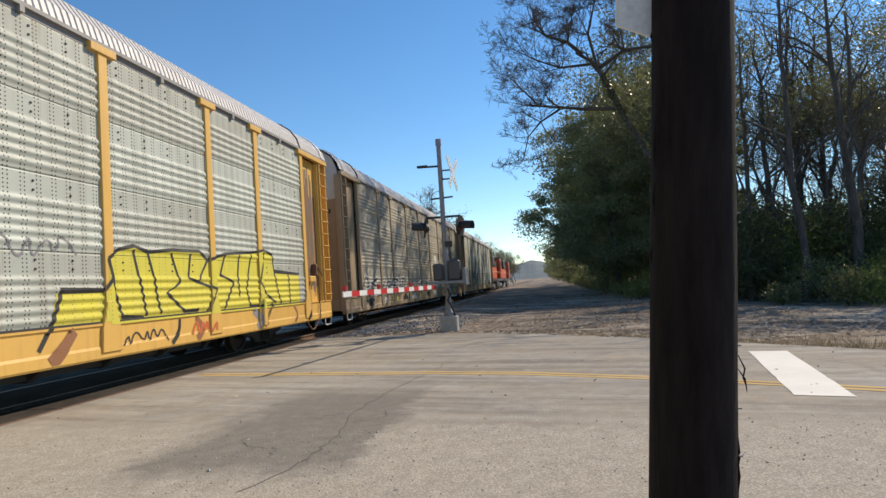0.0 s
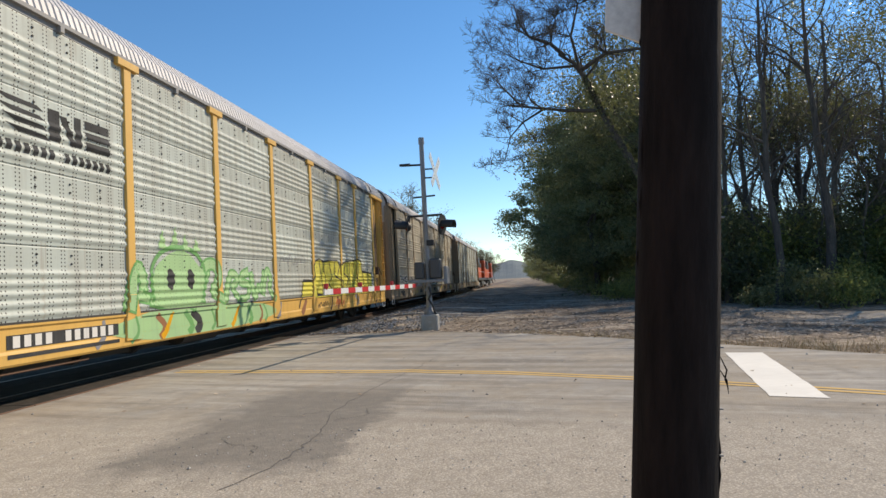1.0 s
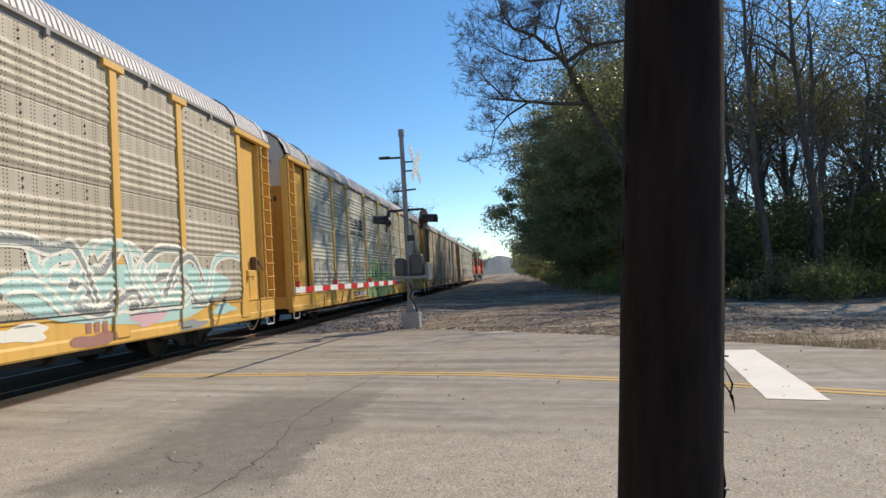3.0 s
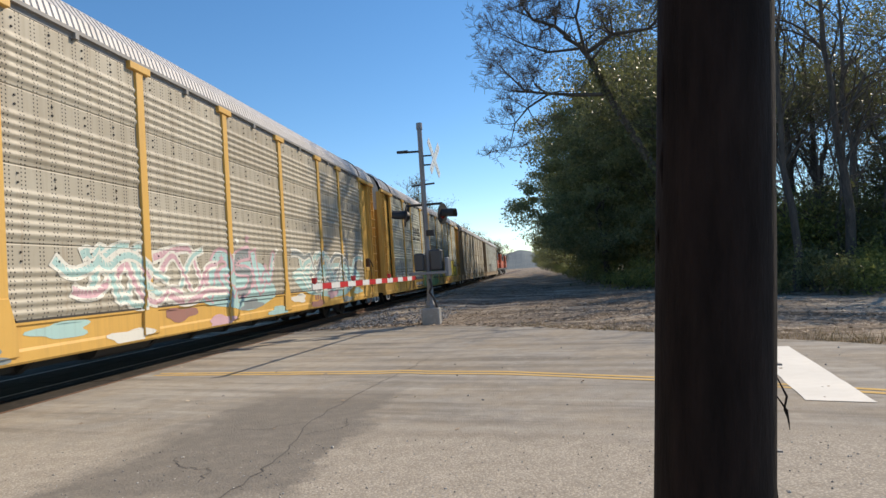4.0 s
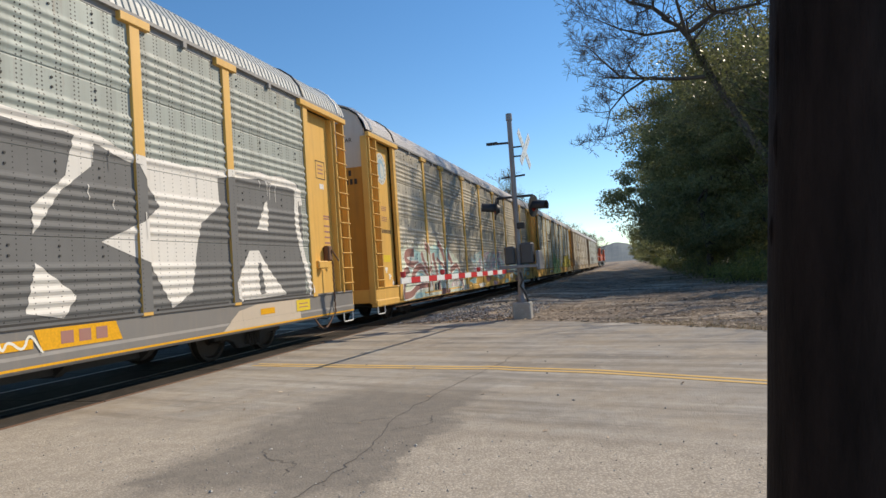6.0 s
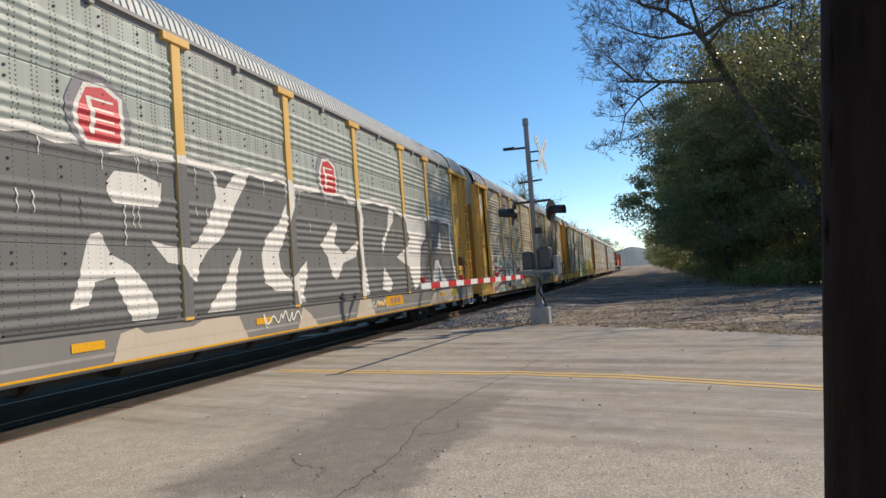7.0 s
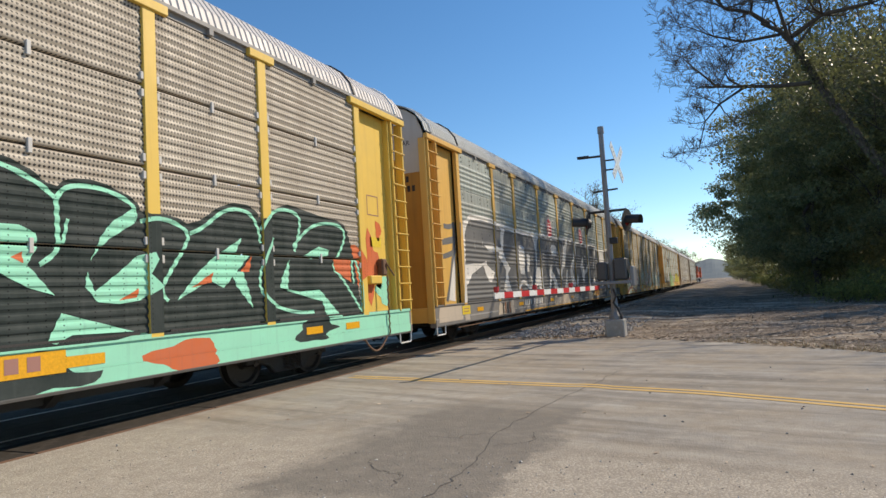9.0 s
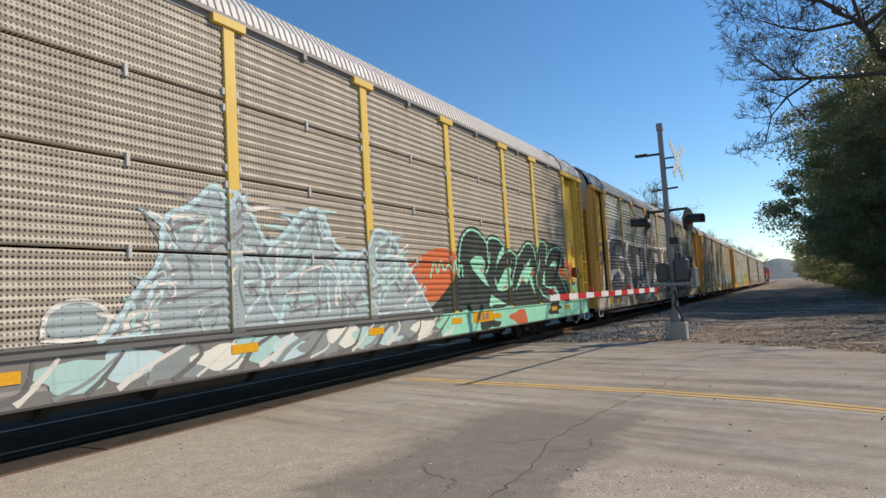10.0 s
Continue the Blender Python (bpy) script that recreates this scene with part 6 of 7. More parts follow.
    part("mechanism_case", make(box, -0.36, -0.09, -0.2, 0.2, 1.42, 1.90), M_case, mech, "black gate motor case", bevel=0.04)
    part("mounting_plate", make(box, -0.5, 0.5, -0.24, 0.2, 1.32, 1.40), M_mast, mech, bevel=0.01)
    part("counterweight", make(box, 0.46, 0.56, -0.15, 0.5, 1.25, 1.75), M_mast, mech, bevel=0.02)
    part("cable", make(tube, [(0.02, -0.1, 1.2), (0.07, -0.12, 1.0), (0.0, -0.12, 0.85), (0.1, -0.13, 0.7), (0.16, -0.1, 0.5), (0.2, -0.08, 0.35)], 0.03, 7), M_black, sig, "loose black cable")
    # the arm, of striped boards, lies across the near lane
    arm = part("gate_arm", make(tube, [(-0.18, -0.1, 1.25), (-0.24, -0.7, 1.255)], 0.035, 8), M_mast, sig)
    a, b = Vector((-0.24, -0.7, 1.255)), Vector((-0.87, -6.74, 1.25))
    n = 16
    d = b - a
    yaw = math.degrees(math.atan2(-d.x, d.y))
    for k in range(n):
        p = a.lerp(b, (k + 0.5) / n)
        part("stripe", make(box, -0.012, 0.012, -d.length / n / 2, d.length / n / 2, -0.052, 0.052), M_red if k % 2 == 0 else M_white, arm, "red stripe" if k % 2 == 0 else "white stripe", m=pose(*p, 0, 0, yaw))
    for k in (0.35, 0.70, 0.985):
        p = a.lerp(b, k)
        part("arm_lamp", make(tube, [(0, 0, 0.045), (0, 0, 0.075), (0, 0, 0.15)], [0.02, 0.045, 0.045], 10), M_red, arm, "small red lamp on the gate arm", m=pose(*p))
    return sig


crossing_signal()


# ---- utility pole ----
def utility_pole():
    pole = new("utility_pole")
    lean = 0.0816
    pole.matrix_basis = pose(0.5636 - 1.3 * lean, 0.6708 + 0.006, -0.03, 0, math.degrees(math.atan(lean)), 0)
    tagged(pole, "dark creosoted wooden utility pole with weathered split edges", "utility pole")
    n, m = 40, 90
    verts, faces = [], []
    for j in range(m):
        z = -0.3 + 8.6 * j / (m - 1)
        for i in range(n):
            a = i * math.tau / n
            r = 0.187 - 0.004 * z + 0.004 * noise.noise(Vector((math.cos(a) * 5, math.sin(a) * 5, z * 0.7))) + 0.003 * noise.noise(Vector((math.cos(a) * 16, math.sin(a) * 16, z * 1.2)))
            verts.append((r * math.cos(a), r * math.sin(a), z))
    for j in range(m - 1):
        for i in range(n):
            faces.append((j * n + i, j * n + (i + 1) % n, (j + 1) * n + (i + 1) % n, (j + 1) * n + i))
    faces.append([(m - 1) * n + i for i in range(n)])
    me = raw("shaft", verts, faces, M_pole)
    me.polygons.foreach_set("use_smooth", [True] * len(me.polygons))
    part("shaft", me, None, pole)
    # long splinters and a lifted strip on the sunny edge
    rng = random.Random(4)
    for k in range(16):
        a = rng.uniform(-0.5, 0.7) if k < 12 else rng.uniform(2.9, 3.5)
        z = rng.uniform(0.2, 2.9)
        L = rng.uniform(0.05, 0.35)
        r = 0.183 - 0.004 * z
        bm = bmesh.new()
        tube(bm, [(r * math.cos(a), r * math.sin(a), z), ((r + 0.006) * math.cos(a), (r + 0.006) * math.sin(a), z + L * 0.5), (r * math.cos(a), r * math.sin(a), z + L)], [0.003, 0.006, 0.002], 5)
        part("splinter", bm, M_pole, pole)
    for k, (z, L) in enumerate(((0.98, 0.14), (0.92, 0.10))):
        part("loose_strip", make(tube, [(0.18, -0.04, z), (0.205, -0.05, z - L * 0.4), (0.198 + 0.012 * k, -0.05, z - L * 0.7), (0.214, -0.05, z - L)], [0.002, 0.004, 0.003, 0.001], 5), M_pole, pole)
    for z, a in ((0.75, -0.1), (0.55, -0.2), (1.02, -0.05), (1.6, 0.0), (2.3, 0.1)):
        part("staple", make(box, 0.175, 0.19, -0.05 + a * 0.1, -0.025 + a * 0.1, z, z + 0.006), M_mast, pole, "small shiny staple")
    part("sign_plate", make(prism, [(-0.335, 2.50), (-0.1, 2.41), (-0.1, 3.3), (-0.335, 3.3)], 0.05, 0.066, "y"), M_white, pole, "back of a pale metal sign plate", bevel=0.004)
    return pole


utility_pole()


# ---- trees ----
def grow(rng, base, height, spread, levels, lean=(0, 0), r0=0.16, fork=3, up=0.35, stem=None, bias=(-0.35, 0.1), start=3):
    """Limbs as lists of points and radii, and the tips of the finest twigs."""
    limbs, tips = [], []

    def branch(p, d, length, r, level):
        pts, rad = [p.copy()], [r]
        steps = 5 if level < 2 else 3
        q = p.copy()
        for s in range(steps):
            d = (d + Vector((rng.gauss(0, 0.16), rng.gauss(0, 0.16), rng.gauss(0.04 * up, 0.10)))).normalized()
            q = q + d * length / steps
            pts.append(q.copy())
            rad.append(r * (1 - 0.55 * (s + 1) / steps))
        limbs.append((pts, rad, level))
        if level >= levels:
            tips.extend(pts[1:])
            return
        kids = fork + (1 if rng.random() < 0.5 else 0) + (2 if level == 0 else 0)
        for k in range(kids):
            f = rng.uniform(0.35, 1.0) if k else 1.0
            i = min(steps, max(1, round(f * steps)))
            ax = Vector((rng.gauss(0, 1), rng.gauss(0, 1), rng.gauss(up, 0.5))).normalized()
            nd = (d * 0.75 + ax * spread).normalized()
            branch(pts[i], nd, length * rng.uniform(0.5, 0.75), rad[i] * rng.uniform(0.5, 0.75), level + 1)
    if stem is None:
        branch(Vector(base), Vector((lean[0], lean[1], 1)).normalized(), height * 0.45, r0, 0)
        return limbs, tips
    pts = [Vector(p) for p in stem]
    rad = [r0 * (1 - 0.75 * i / (len(pts) - 1)) for i in range(len(pts))]
    limbs.append((pts, rad, 0))
    for i in range(start, len(pts)):
        for k in range(fork):
            d = (pts[i] - pts[i - 1]).normalized()
            side = Vector((rng.gauss(bias[0], 0.9), rng.gauss(0, 0.9), rng.gauss(bias[1], 0.5)))
            branch(pts[i], (d * 0.5 + side * spread).normalized(), height * rng.uniform(0.16, 0.28), rad[i] * rng.uniform(0.4, 0.7), 1)
    return limbs, tips


def limbs_mesh(name, limbs, material, thinnest=0.004):
    verts, faces = [], []
    for pts, rad, level in limbs:
        n = 7 if level < 2 else (4 if level < 4 else 3)
        base = len(verts)
        for i, p in enumerate(pts):
            d = (pts[min(i + 1, len(pts) - 1)] - pts[max(0, i - 1)]).normalized()
            u = d.cross(Vector((0.37, 0.91, 0.13))).normalized()
            w = d.cross(u)
            r = max(thinnest, rad[i])
            verts += [tuple(p + r * (math.cos(k * math.tau / n) * u + math.sin(k * math.tau / n) * w)) for k in range(n)]
        for i in range(len(pts) - 1):
            for k in range(n):
                faces.append((base + i * n + k, base + i * n + (k + 1) % n, base + (i + 1) * n + (k + 1) % n, base + (i + 1) * n + k))
    me = raw(name, verts, faces, material)
    me.polygons.foreach_set("use_smooth", [True] * len(me.polygons))
    return me


def wood(top, limbs, material, thinnest=0.005):
    """Trunk and branches, each a part."""
    part("trunk", limbs_mesh("trunk", [q for q in limbs if q[2] == 0], material), None, top)
    part("branchwork", limbs_mesh("branchwork", [q for q in limbs if q[2] > 0], material, thinnest), None, top)


def leaves_mesh(name, centres, size, material, seed, droop=0.3):
    """Many small pointed leaves, each a bent quad of its own."""
    rg = np.random.default_rng(seed)
    c = np.asarray(centres, float)
    n = len(c)
    d = rg.normal(size=(n, 3))
    d[:, 2] -= droop
    d /= np.linalg.norm(d, axis=1)[:, None]
    e = np.cross(d, rg.normal(size=(n, 3)))
    e /= np.linalg.norm(e, axis=1)[:, None] + 1e-9
    s = size * rg.uniform(0.6, 1.4, (n, 1))
    v = np.stack([c - d * s, c + e * s * 0.42, c + d * s, c - e * s * 0.42], 1).reshape(-1, 3)
    me = bpy.data.meshes.new(name)
    me.vertices.add(4 * n)
    me.vertices.foreach_set("co", v.ravel())
    me.loops.add(4 * n)
    me.loops.foreach_set("vertex_index", np.arange(4 * n))
    me.polygons.add(n)
    me.polygons.foreach_set("loop_start", np.arange(n) * 4)
    me.update(calc_edges=True)
    me.materials.append(material)
    return me


def clumps(rg, seeds, per, radius):
    seeds = np.asarray(seeds, float)
    pick = rg.integers(0, len(seeds), per)
    return seeds[pick] + np.clip(rg.normal(size=(per, 3)), -1.6, 1.6) * radius


def tree(kind, seed, height, m=None, bark_m=None, leaf_m=None, leaves=0, size=0.09, label="", levels=4, spread=0.75, lean=(0, 0), r0=0.16, clump=0.35, fork=3, low=0.0, thin=0.005):
    rng, rg = random.Random(seed), np.random.default_rng(seed)
    limbs, tips = grow(rng, (0, 0, -0.2), height, spread, levels, lean, r0, fork)
    top = new("tree")
    tagged(top, label, "tree", kind)
    wood(top, limbs, bark_m, thin)
    if leaves:
        t = [p for p in tips if p.z > low] or tips
        part("crown", leaves_mesh("crown", clumps(rg, [tuple(p) for p in t], leaves, clump), size, leaf_m, seed), None, top)
    if m is not None:
        top.matrix_basis = m
    return top


def evergreen(seed, radius, height, leaves, size=0.09, leaf_m=None, label="dense dark evergreen tree at the clearing's edge", group="evergreen trees by the track", low=0.2):
    """A broad crown of many leaf clumps down to the ground, with an uneven outline and gaps."""
    rng, rg = random.Random(seed), np.random.default_rng(seed)
    limbs, _ = grow(rng, (0, 0, -0.2), height * 0.95, 0.8, 3, (0, 0), 0.22, 3)
    top = new("tree")
    tagged(top, label, "tree", group)
    wood(top, limbs, M_bark_dark)
    n = 120
    u = rg.normal(size=(n, 3))
    u /= np.linalg.norm(u, axis=1)[:, None]
    u *= rg.uniform(0.35, 1.0, (n, 1)) ** 0.45
    z = low + (u[:, 2] * 0.5 + 0.5) * (height - low)
    wide = radius * (0.72 + 0.35 * np.sin(z * 1.1 + seed) * 0.5 + 0.2 * rg.normal(size=n))
    mid = np.stack([u[:, 0] * wide, u[:, 1] * wide, z], 1)
    r = rg.uniform(0.22, 0.62, n)
    pick = rg.integers(0, n, leaves)
    pts = mid[pick] + np.clip(rg.normal(size=(leaves, 3)), -1.7, 1.7) * r[pick][:, None] * np.array([1.1, 1.1, 0.55])
    pts = pts[pts[:, 2] > 0.1]
    part("crown", leaves_mesh("crown", pts, size, leaf_m or M_leaf_ever, seed), None, top)
    return top


def forest():
    rng = random.Random(11)
    gz = ground_z
    first = set()

    def place(src, x, y, s, rz):
        m = pose(x, y, gz(x, y) - 0.05, 0, 0, rz)
        if src.name not in first:
            first.add(src.name)
            src.matrix_basis = m
            src.scale = (s, s, s)
            return src
        c = copy_thing(src, m)
        c.scale = (s, s, s)
        return c
    bare = []
    for s, h, r in ((1, 15.5, 0.19), (2, 17.5, 0.24), (3, 11.5, 0.10), (6, 16.0, 0.16)):
        rb = random.Random(s)
        stem, x, y = [], 0.0, 0.0
        for k in range(9):
            stem.append((x, y, -0.2 + h * 0.8 * k / 8))
            x, y = x + rb.uniform(-0.28, 0.28), y + rb.uniform(-0.28, 0.28)
        limbs, _ = grow(rb, (0, 0, 0), h * 0.85, 0.75, 4, r0=r, fork=2, stem=stem, bias=(0.0, 0.45), start=3)
        top = new("tree")
        tagged(top, "tall bare grey hardwood with a fine winter crown", "tree", "bare woodland trees")
        wood(top, limbs, M_bark if s % 2 else M_bark_dark, 0.005)
        bare.append(top)
    for x, y, s in ((8.4, 38.5, 1.1), (9.8, 42.5, 1.15), (7.2, 44.5, 1.05)):
        place(bare[1], x, y, s, 40 * x)
    for k, (x, y) in enumerate(((8.5, 52.0), (6.8, 58.0), (9.2, 63.0), (7.4, 69.0), (10.5, 72.0), (7.2, 79.0), (9.6, 85.0), (7.8, 92.0), (9.0, 100.0), (8.0, 110.0), (9.4, 121.0), (8.2, 134.0))):
        place(bare[1 if k % 2 else 3], x, y, 1.25 + 0.12 * math.sin(k * 2.0), 67 * k)
    vine = [tree("vine-clad woodland trees", 20 + s, h, None, M_bark_dark, M_leaf_vine, 7500, 0.085, "woodland tree with an evergreen crown and climbing vines", 4, 0.6, r0=0.17, clump=0.55, fork=2, low=0.8) for s, h in ((1, 13), (2, 15))]
    for x, y in ((9.3, 21.4), (8.8, 25.2), (11.6, 21.6), (10.5, 27.0), (12.8, 23.6), (15.2, 21.8), (8.9, 30.0), (12.4, 29.6), (16.0, 26.0), (14.9, 32.6), (11.4, 35.6), (18.4, 23.0), (19.0, 29.6), (19.5, 20.0), (21.4, 25.0), (13.4, 39.6), (9.9, 40.0), (21.6, 35.0), (24.6, 29.0)):
        place(rng.choice(bare), x + 0.5, y + 3.0, rng.uniform(0.85, 1.1), rng.uniform(0, 360))
    for x, y in ((14.0, 30.5), (10.2, 33.5), (16.5, 28.5), (18.5, 25.0), (19.0, 33.0), (23.0, 28.0), (9.2, 35.0), (18.0, 39.5), (24.5, 37.0), (14.0, 41.0), (22.0, 42.0), (19.0, 27.5), (21.0, 31.5), (15.4, 35.0)):
        place(rng.choice(vine), x, y, rng.uniform(0.85, 1.1), rng.uniform(0, 360))
    # the tallest of the wood, whose shade falls across the train
    for k, (x, y, s) in enumerate(((9.8, 42.0, 1.5), (11.6, 47.5, 1.55), (11.5, 53.0, 1.6), (10.8, 60.0, 1.6))):
        place(vine[k % 2], x, y, s, 75 * k)
    ever = [evergreen(40 + s, r, h, 36000) for s, r, h in ((1, 5.4, 12.5), (2, 4.8, 11.0))]
    for x, y, s in ((4.6, 40.0, 1.05), (7.6, 35.5, 0.95), (5.6, 48.0, 1.15), (9.2, 44.0, 1.3), (6.6, 57.0, 1.45), (7.4, 67.0, 1.55), (9.5, 54.0, 1.5), (7.6, 75.0, 1.6), (7.8, 84.0, 1.6), (8.0, 93.0, 1.45), (5.6, 106.0, 0.9), (5.0, 122.0, 0.9), (4.8, 142.0, 0.9), (4.6, 165.0, 0.9), (4.2, 195.0, 1.0), (4.4, 230.0, 1.0), (4.0, 270.0, 1.0), (13.0, 46.0, 0.6), (20.0, 46.0, 0.5), (28.0, 40.0, 0.5)):
        place(rng.choice(ever), x, y, s * rng.uniform(0.95, 1.05), rng.uniform(0, 360))
    small = [evergreen(60 + s, r, h, 7500, 0.075, m, "leafy evergreen shrub in the wood", "woodland shrubs", 0.1) for s, r, h, m in ((1, 1.7, 3.6, M_leaf_bush), (2, 1.5, 4.4, M_leaf_vine), (3, 1.3, 2.6, M_leaf_bush))]
    for k in range(34):
        x = rng.uniform(8.2, 24)
        y = rng.uniform(24.0, 38)
        place(rng.choice(small), x, y, rng.uniform(0.7, 1.25), rng.uniform(0, 360))
    # the big bare tree that leans out over the clearing, its trunk wrapped in ivy
    top = new("tree")
    tagged(top, "tall bare ivy-wrapped tree leaning out over the track clearing", "tree", "bare woodland trees")
    stem = [(-2.4, 0, -0.2), (-3.0, 0, 1.5), (-4.1, 0, 4.0), (-5.4, 0, 6.3), (-6.9, 0, 9.4), (-7.7, 0, 11.4), (-8.3, 0, 12.3), (-9.0, 0, 12.8)]
    big = [([(-8.7, 0, 12.7), (-9.4, 0.2, 13.5), (-10.5, 0.5, 14.1), (-11.0, 0.4, 14.9), (-11.2, 0.6, 16.0)], 0.12, 1, 4.2),
           ([(-8.3, 0, 12.1), (-9.9, -0.6, 11.9), (-11.1, -1.0, 12.3), (-12.3, -1.2, 13.0)], 0.08, 1, 4.0),
           ([(-7.2, 0, 9.6), (-8.6, 0.3, 9.8), (-9.9, 0.6, 10.1), (-11.1, 0.9, 10.4), (-11.9, 1.2, 11.4), (-12.6, 1.3, 12.3)], 0.11, 2, 4.2),
           ([(-9.9, 0.6, 10.1), (-11.1, 0.4, 9.4), (-11.8, 0.1, 8.6), (-12.2, 0.0, 7.3)], 0.07, 1, 3.6),
           ([(-7.8, 0, 11.9), (-6.6, -0.4, 12.5), (-4.9, -0.9, 12.4), (-4.0, -1.0, 13.4), (-3.0, -1.2, 14.4)], 0.12, 1, 5.0),
           ([(-3.6, -1.0, 14.0), (-4.7, -1.2, 15.4), (-6.7, -1.3, 15.3), (-7.5, -1.4, 15.0), (-8.8, -1.4, 14.5)], 0.09, 2, 4.0),
           ([(-7.9, 0, 11.6), (-8.4, -0.9, 13.4), (-8.0, -1.4, 14.8), (-8.6, -1.8, 16.5)], 0.09, 1, 4.4)]
    rt = random.Random(71)
    limbs, _ = grow(rt, (0, 0, 0), 5.0, 0.9, 4, r0=0.30, fork=2, stem=stem, bias=(-0.1, 0.4), start=5)
    for line, r, begin, reach in big:
        more, _ = grow(rt, (0, 0, 0), reach * 1.25, 0.95, 4, r0=r, fork=4, stem=line, bias=(0.0, 0.15), start=begin)
        limbs += [(p, q, max(1, k)) for p, q, k in more]
    wood(top, limbs, M_bark_dark, 0.008)
    rg = np.random.default_rng(72)
    s = np.array(stem[1:6], float)
    u = rg.uniform(0, len(s) - 1.001, 3200)
    k = u.astype(int)
    ivy = s[k] + (s[k + 1] - s[k]) * (u - k)[:, None] + np.clip(rg.normal(size=(3200, 3)), -1.6, 1.6) * (0.17 + 0.05 * np.sin(u * 9))[:, None]
    part("ivy", leaves_mesh("ivy", ivy, 0.09, M_leaf_vine, 73), None, top, "dark ivy leaves")
    top.matrix_basis = pose(11.4, 31.5, 0.3)
    # young straight stems of the wood
    for k in range(54):
        x = rng.uniform(10.5, 24)
        y = rng.uniform(25.0, 40)
        place(bare[2], x, y, rng.uniform(0.55, 0.95), rng.uniform(0, 360))
    # bushes of the undergrowth
    for k in range(62):
        if k < 26:
            x, y = rng.uniform(8.4, 17), rng.uniform(21.0, 29)
            if y < 23.5 - x * 0.6:
                y += 5
        else:
            y = rng.uniform(24, 110)
            x = 5.4 - 0.012 * y + rng.uniform(-0.6, 2.2)
        rg = np.random.default_rng(300 + k)
        h, w = rng.uniform(0.6, 1.5), rng.uniform(0.6, 1.2)
        u = rg.normal(size=(1500, 3))
        u /= np.linalg.norm(u, axis=1)[:, None]
        u *= rg.uniform(0.2, 1.0, (1500, 1)) ** 0.5
        lob = 1 + 0.5 * np.sin(u[:, :1] * 5 + k) * np.cos(u[:, 1:2] * 6)
        pts = u * np.array([w, w, h * 0.6]) * lob + np.array([0, 0, h * 0.6])
        bush = new("bush")
        bush.matrix_basis = pose(x, y, gz(x, y))
        tagged(bush, "leafy green undergrowth bush at the wood's edge", "bush", "undergrowth bushes")
        part("foliage", leaves_mesh("foliage", pts[pts[:, 2] > 0.02], 0.06, M_leaf_bush if k % 3 else M_leaf_ever, 500 + k), None, bush)
        bm = bmesh.new()
        for q in range(5):
            a = rng.uniform(0, 6.28)
            tube(bm, [(0, 0, -0.1), (0.3 * w * math.cos(a), 0.3 * w * math.sin(a), h * 0.5), (0.6 * w * math.cos(a), 0.6 * w * math.sin(a), h * 0.95)], [0.02, 0.012, 0.004], 5)
        part("stem", bm, M_bark_dark, bush)
    # beyond the train
    behind = [tree("trees beyond the train", 90 + s, h, None, M_bark, M_leaf_olive, 4200, 0.085, "budding tree beyond the train", 5, 0.8, r0=0.2, clump=0.45, fork=3, thin=0.02) for s, h in ((1, 15), (2, 12))]
    for x, y, s in ((-19, 84, 1.0), (-15.0, 88, 0.95), (-24, 92, 1.0), (-13, 120, 0.6), (-12, 140, 0.7), (-11, 165, 0.8), (-12, 190, 0.9), (-11, 220, 1.0), (-14, 150, 0.8), (-30, 60, 0.75), (-26, 70, 0.7), (-34, 45, 0.7), (-40, 30, 0.8), (-20, 110, 0.8)) + tuple((-46 + 9.5 * k + 3 * math.sin(k * 2.3), 330 + 40 * math.sin(k * 1.7), 0.75 + 0.15 * math.sin(k)) for k in range(17) if abs(-46 + 9.5 * k + 4) > 9) + tuple((-13.5 - 5.0 * (k % 3) + math.sin(k * 1.9), 175 + 11 * k, 0.72 + 0.12 * math.sin(k * 2.7)) for k in range(15)):
        place(rng.choice(behind), x, y, s, rng.uniform(0, 360))


forest()


# ---- litter, stones, cracks ----
def scatter(name, label, category, material, count, where, size, seed, flat=0.35, lift=0.008):
    """Small flat pieces lying on the ground."""
    rg = np.random.default_rng(seed)
    pts = []
    while len(pts) < count:
        x, y = where(rg)
        pts.append((x, y, max(0.0, ground_z(x, y)) + lift if y < along(LINE, x) + along(HALF_FAR, x) else ground_z(x, y) + lift))
    c = np.array(pts)
    a = rg.uniform(0, math.tau, count)
    d = np.stack([np.cos(a), np.sin(a), rg.normal(size=count) * flat], 1)
    e = np.stack([-np.sin(a), np.cos(a), rg.normal(size=count) * flat], 1)
    s = size * rg.uniform(0.4, 1.5, (count, 1))
    v = np.stack([c - d * s, c + e * s * 0.55, c + d * s, c - e * s * 0.55], 1).reshape(-1, 3)
    v[:, 2] = np.maximum(v[:, 2], np.repeat(c[:, 2], 4) - lift * 0.5)
    me = raw(name, v.tolist(), [(4 * k, 4 * k + 1, 4 * k + 2, 4 * k + 3) for k in range(count)], material)
    tagged(part(name, me), label, category, kind="stuff")


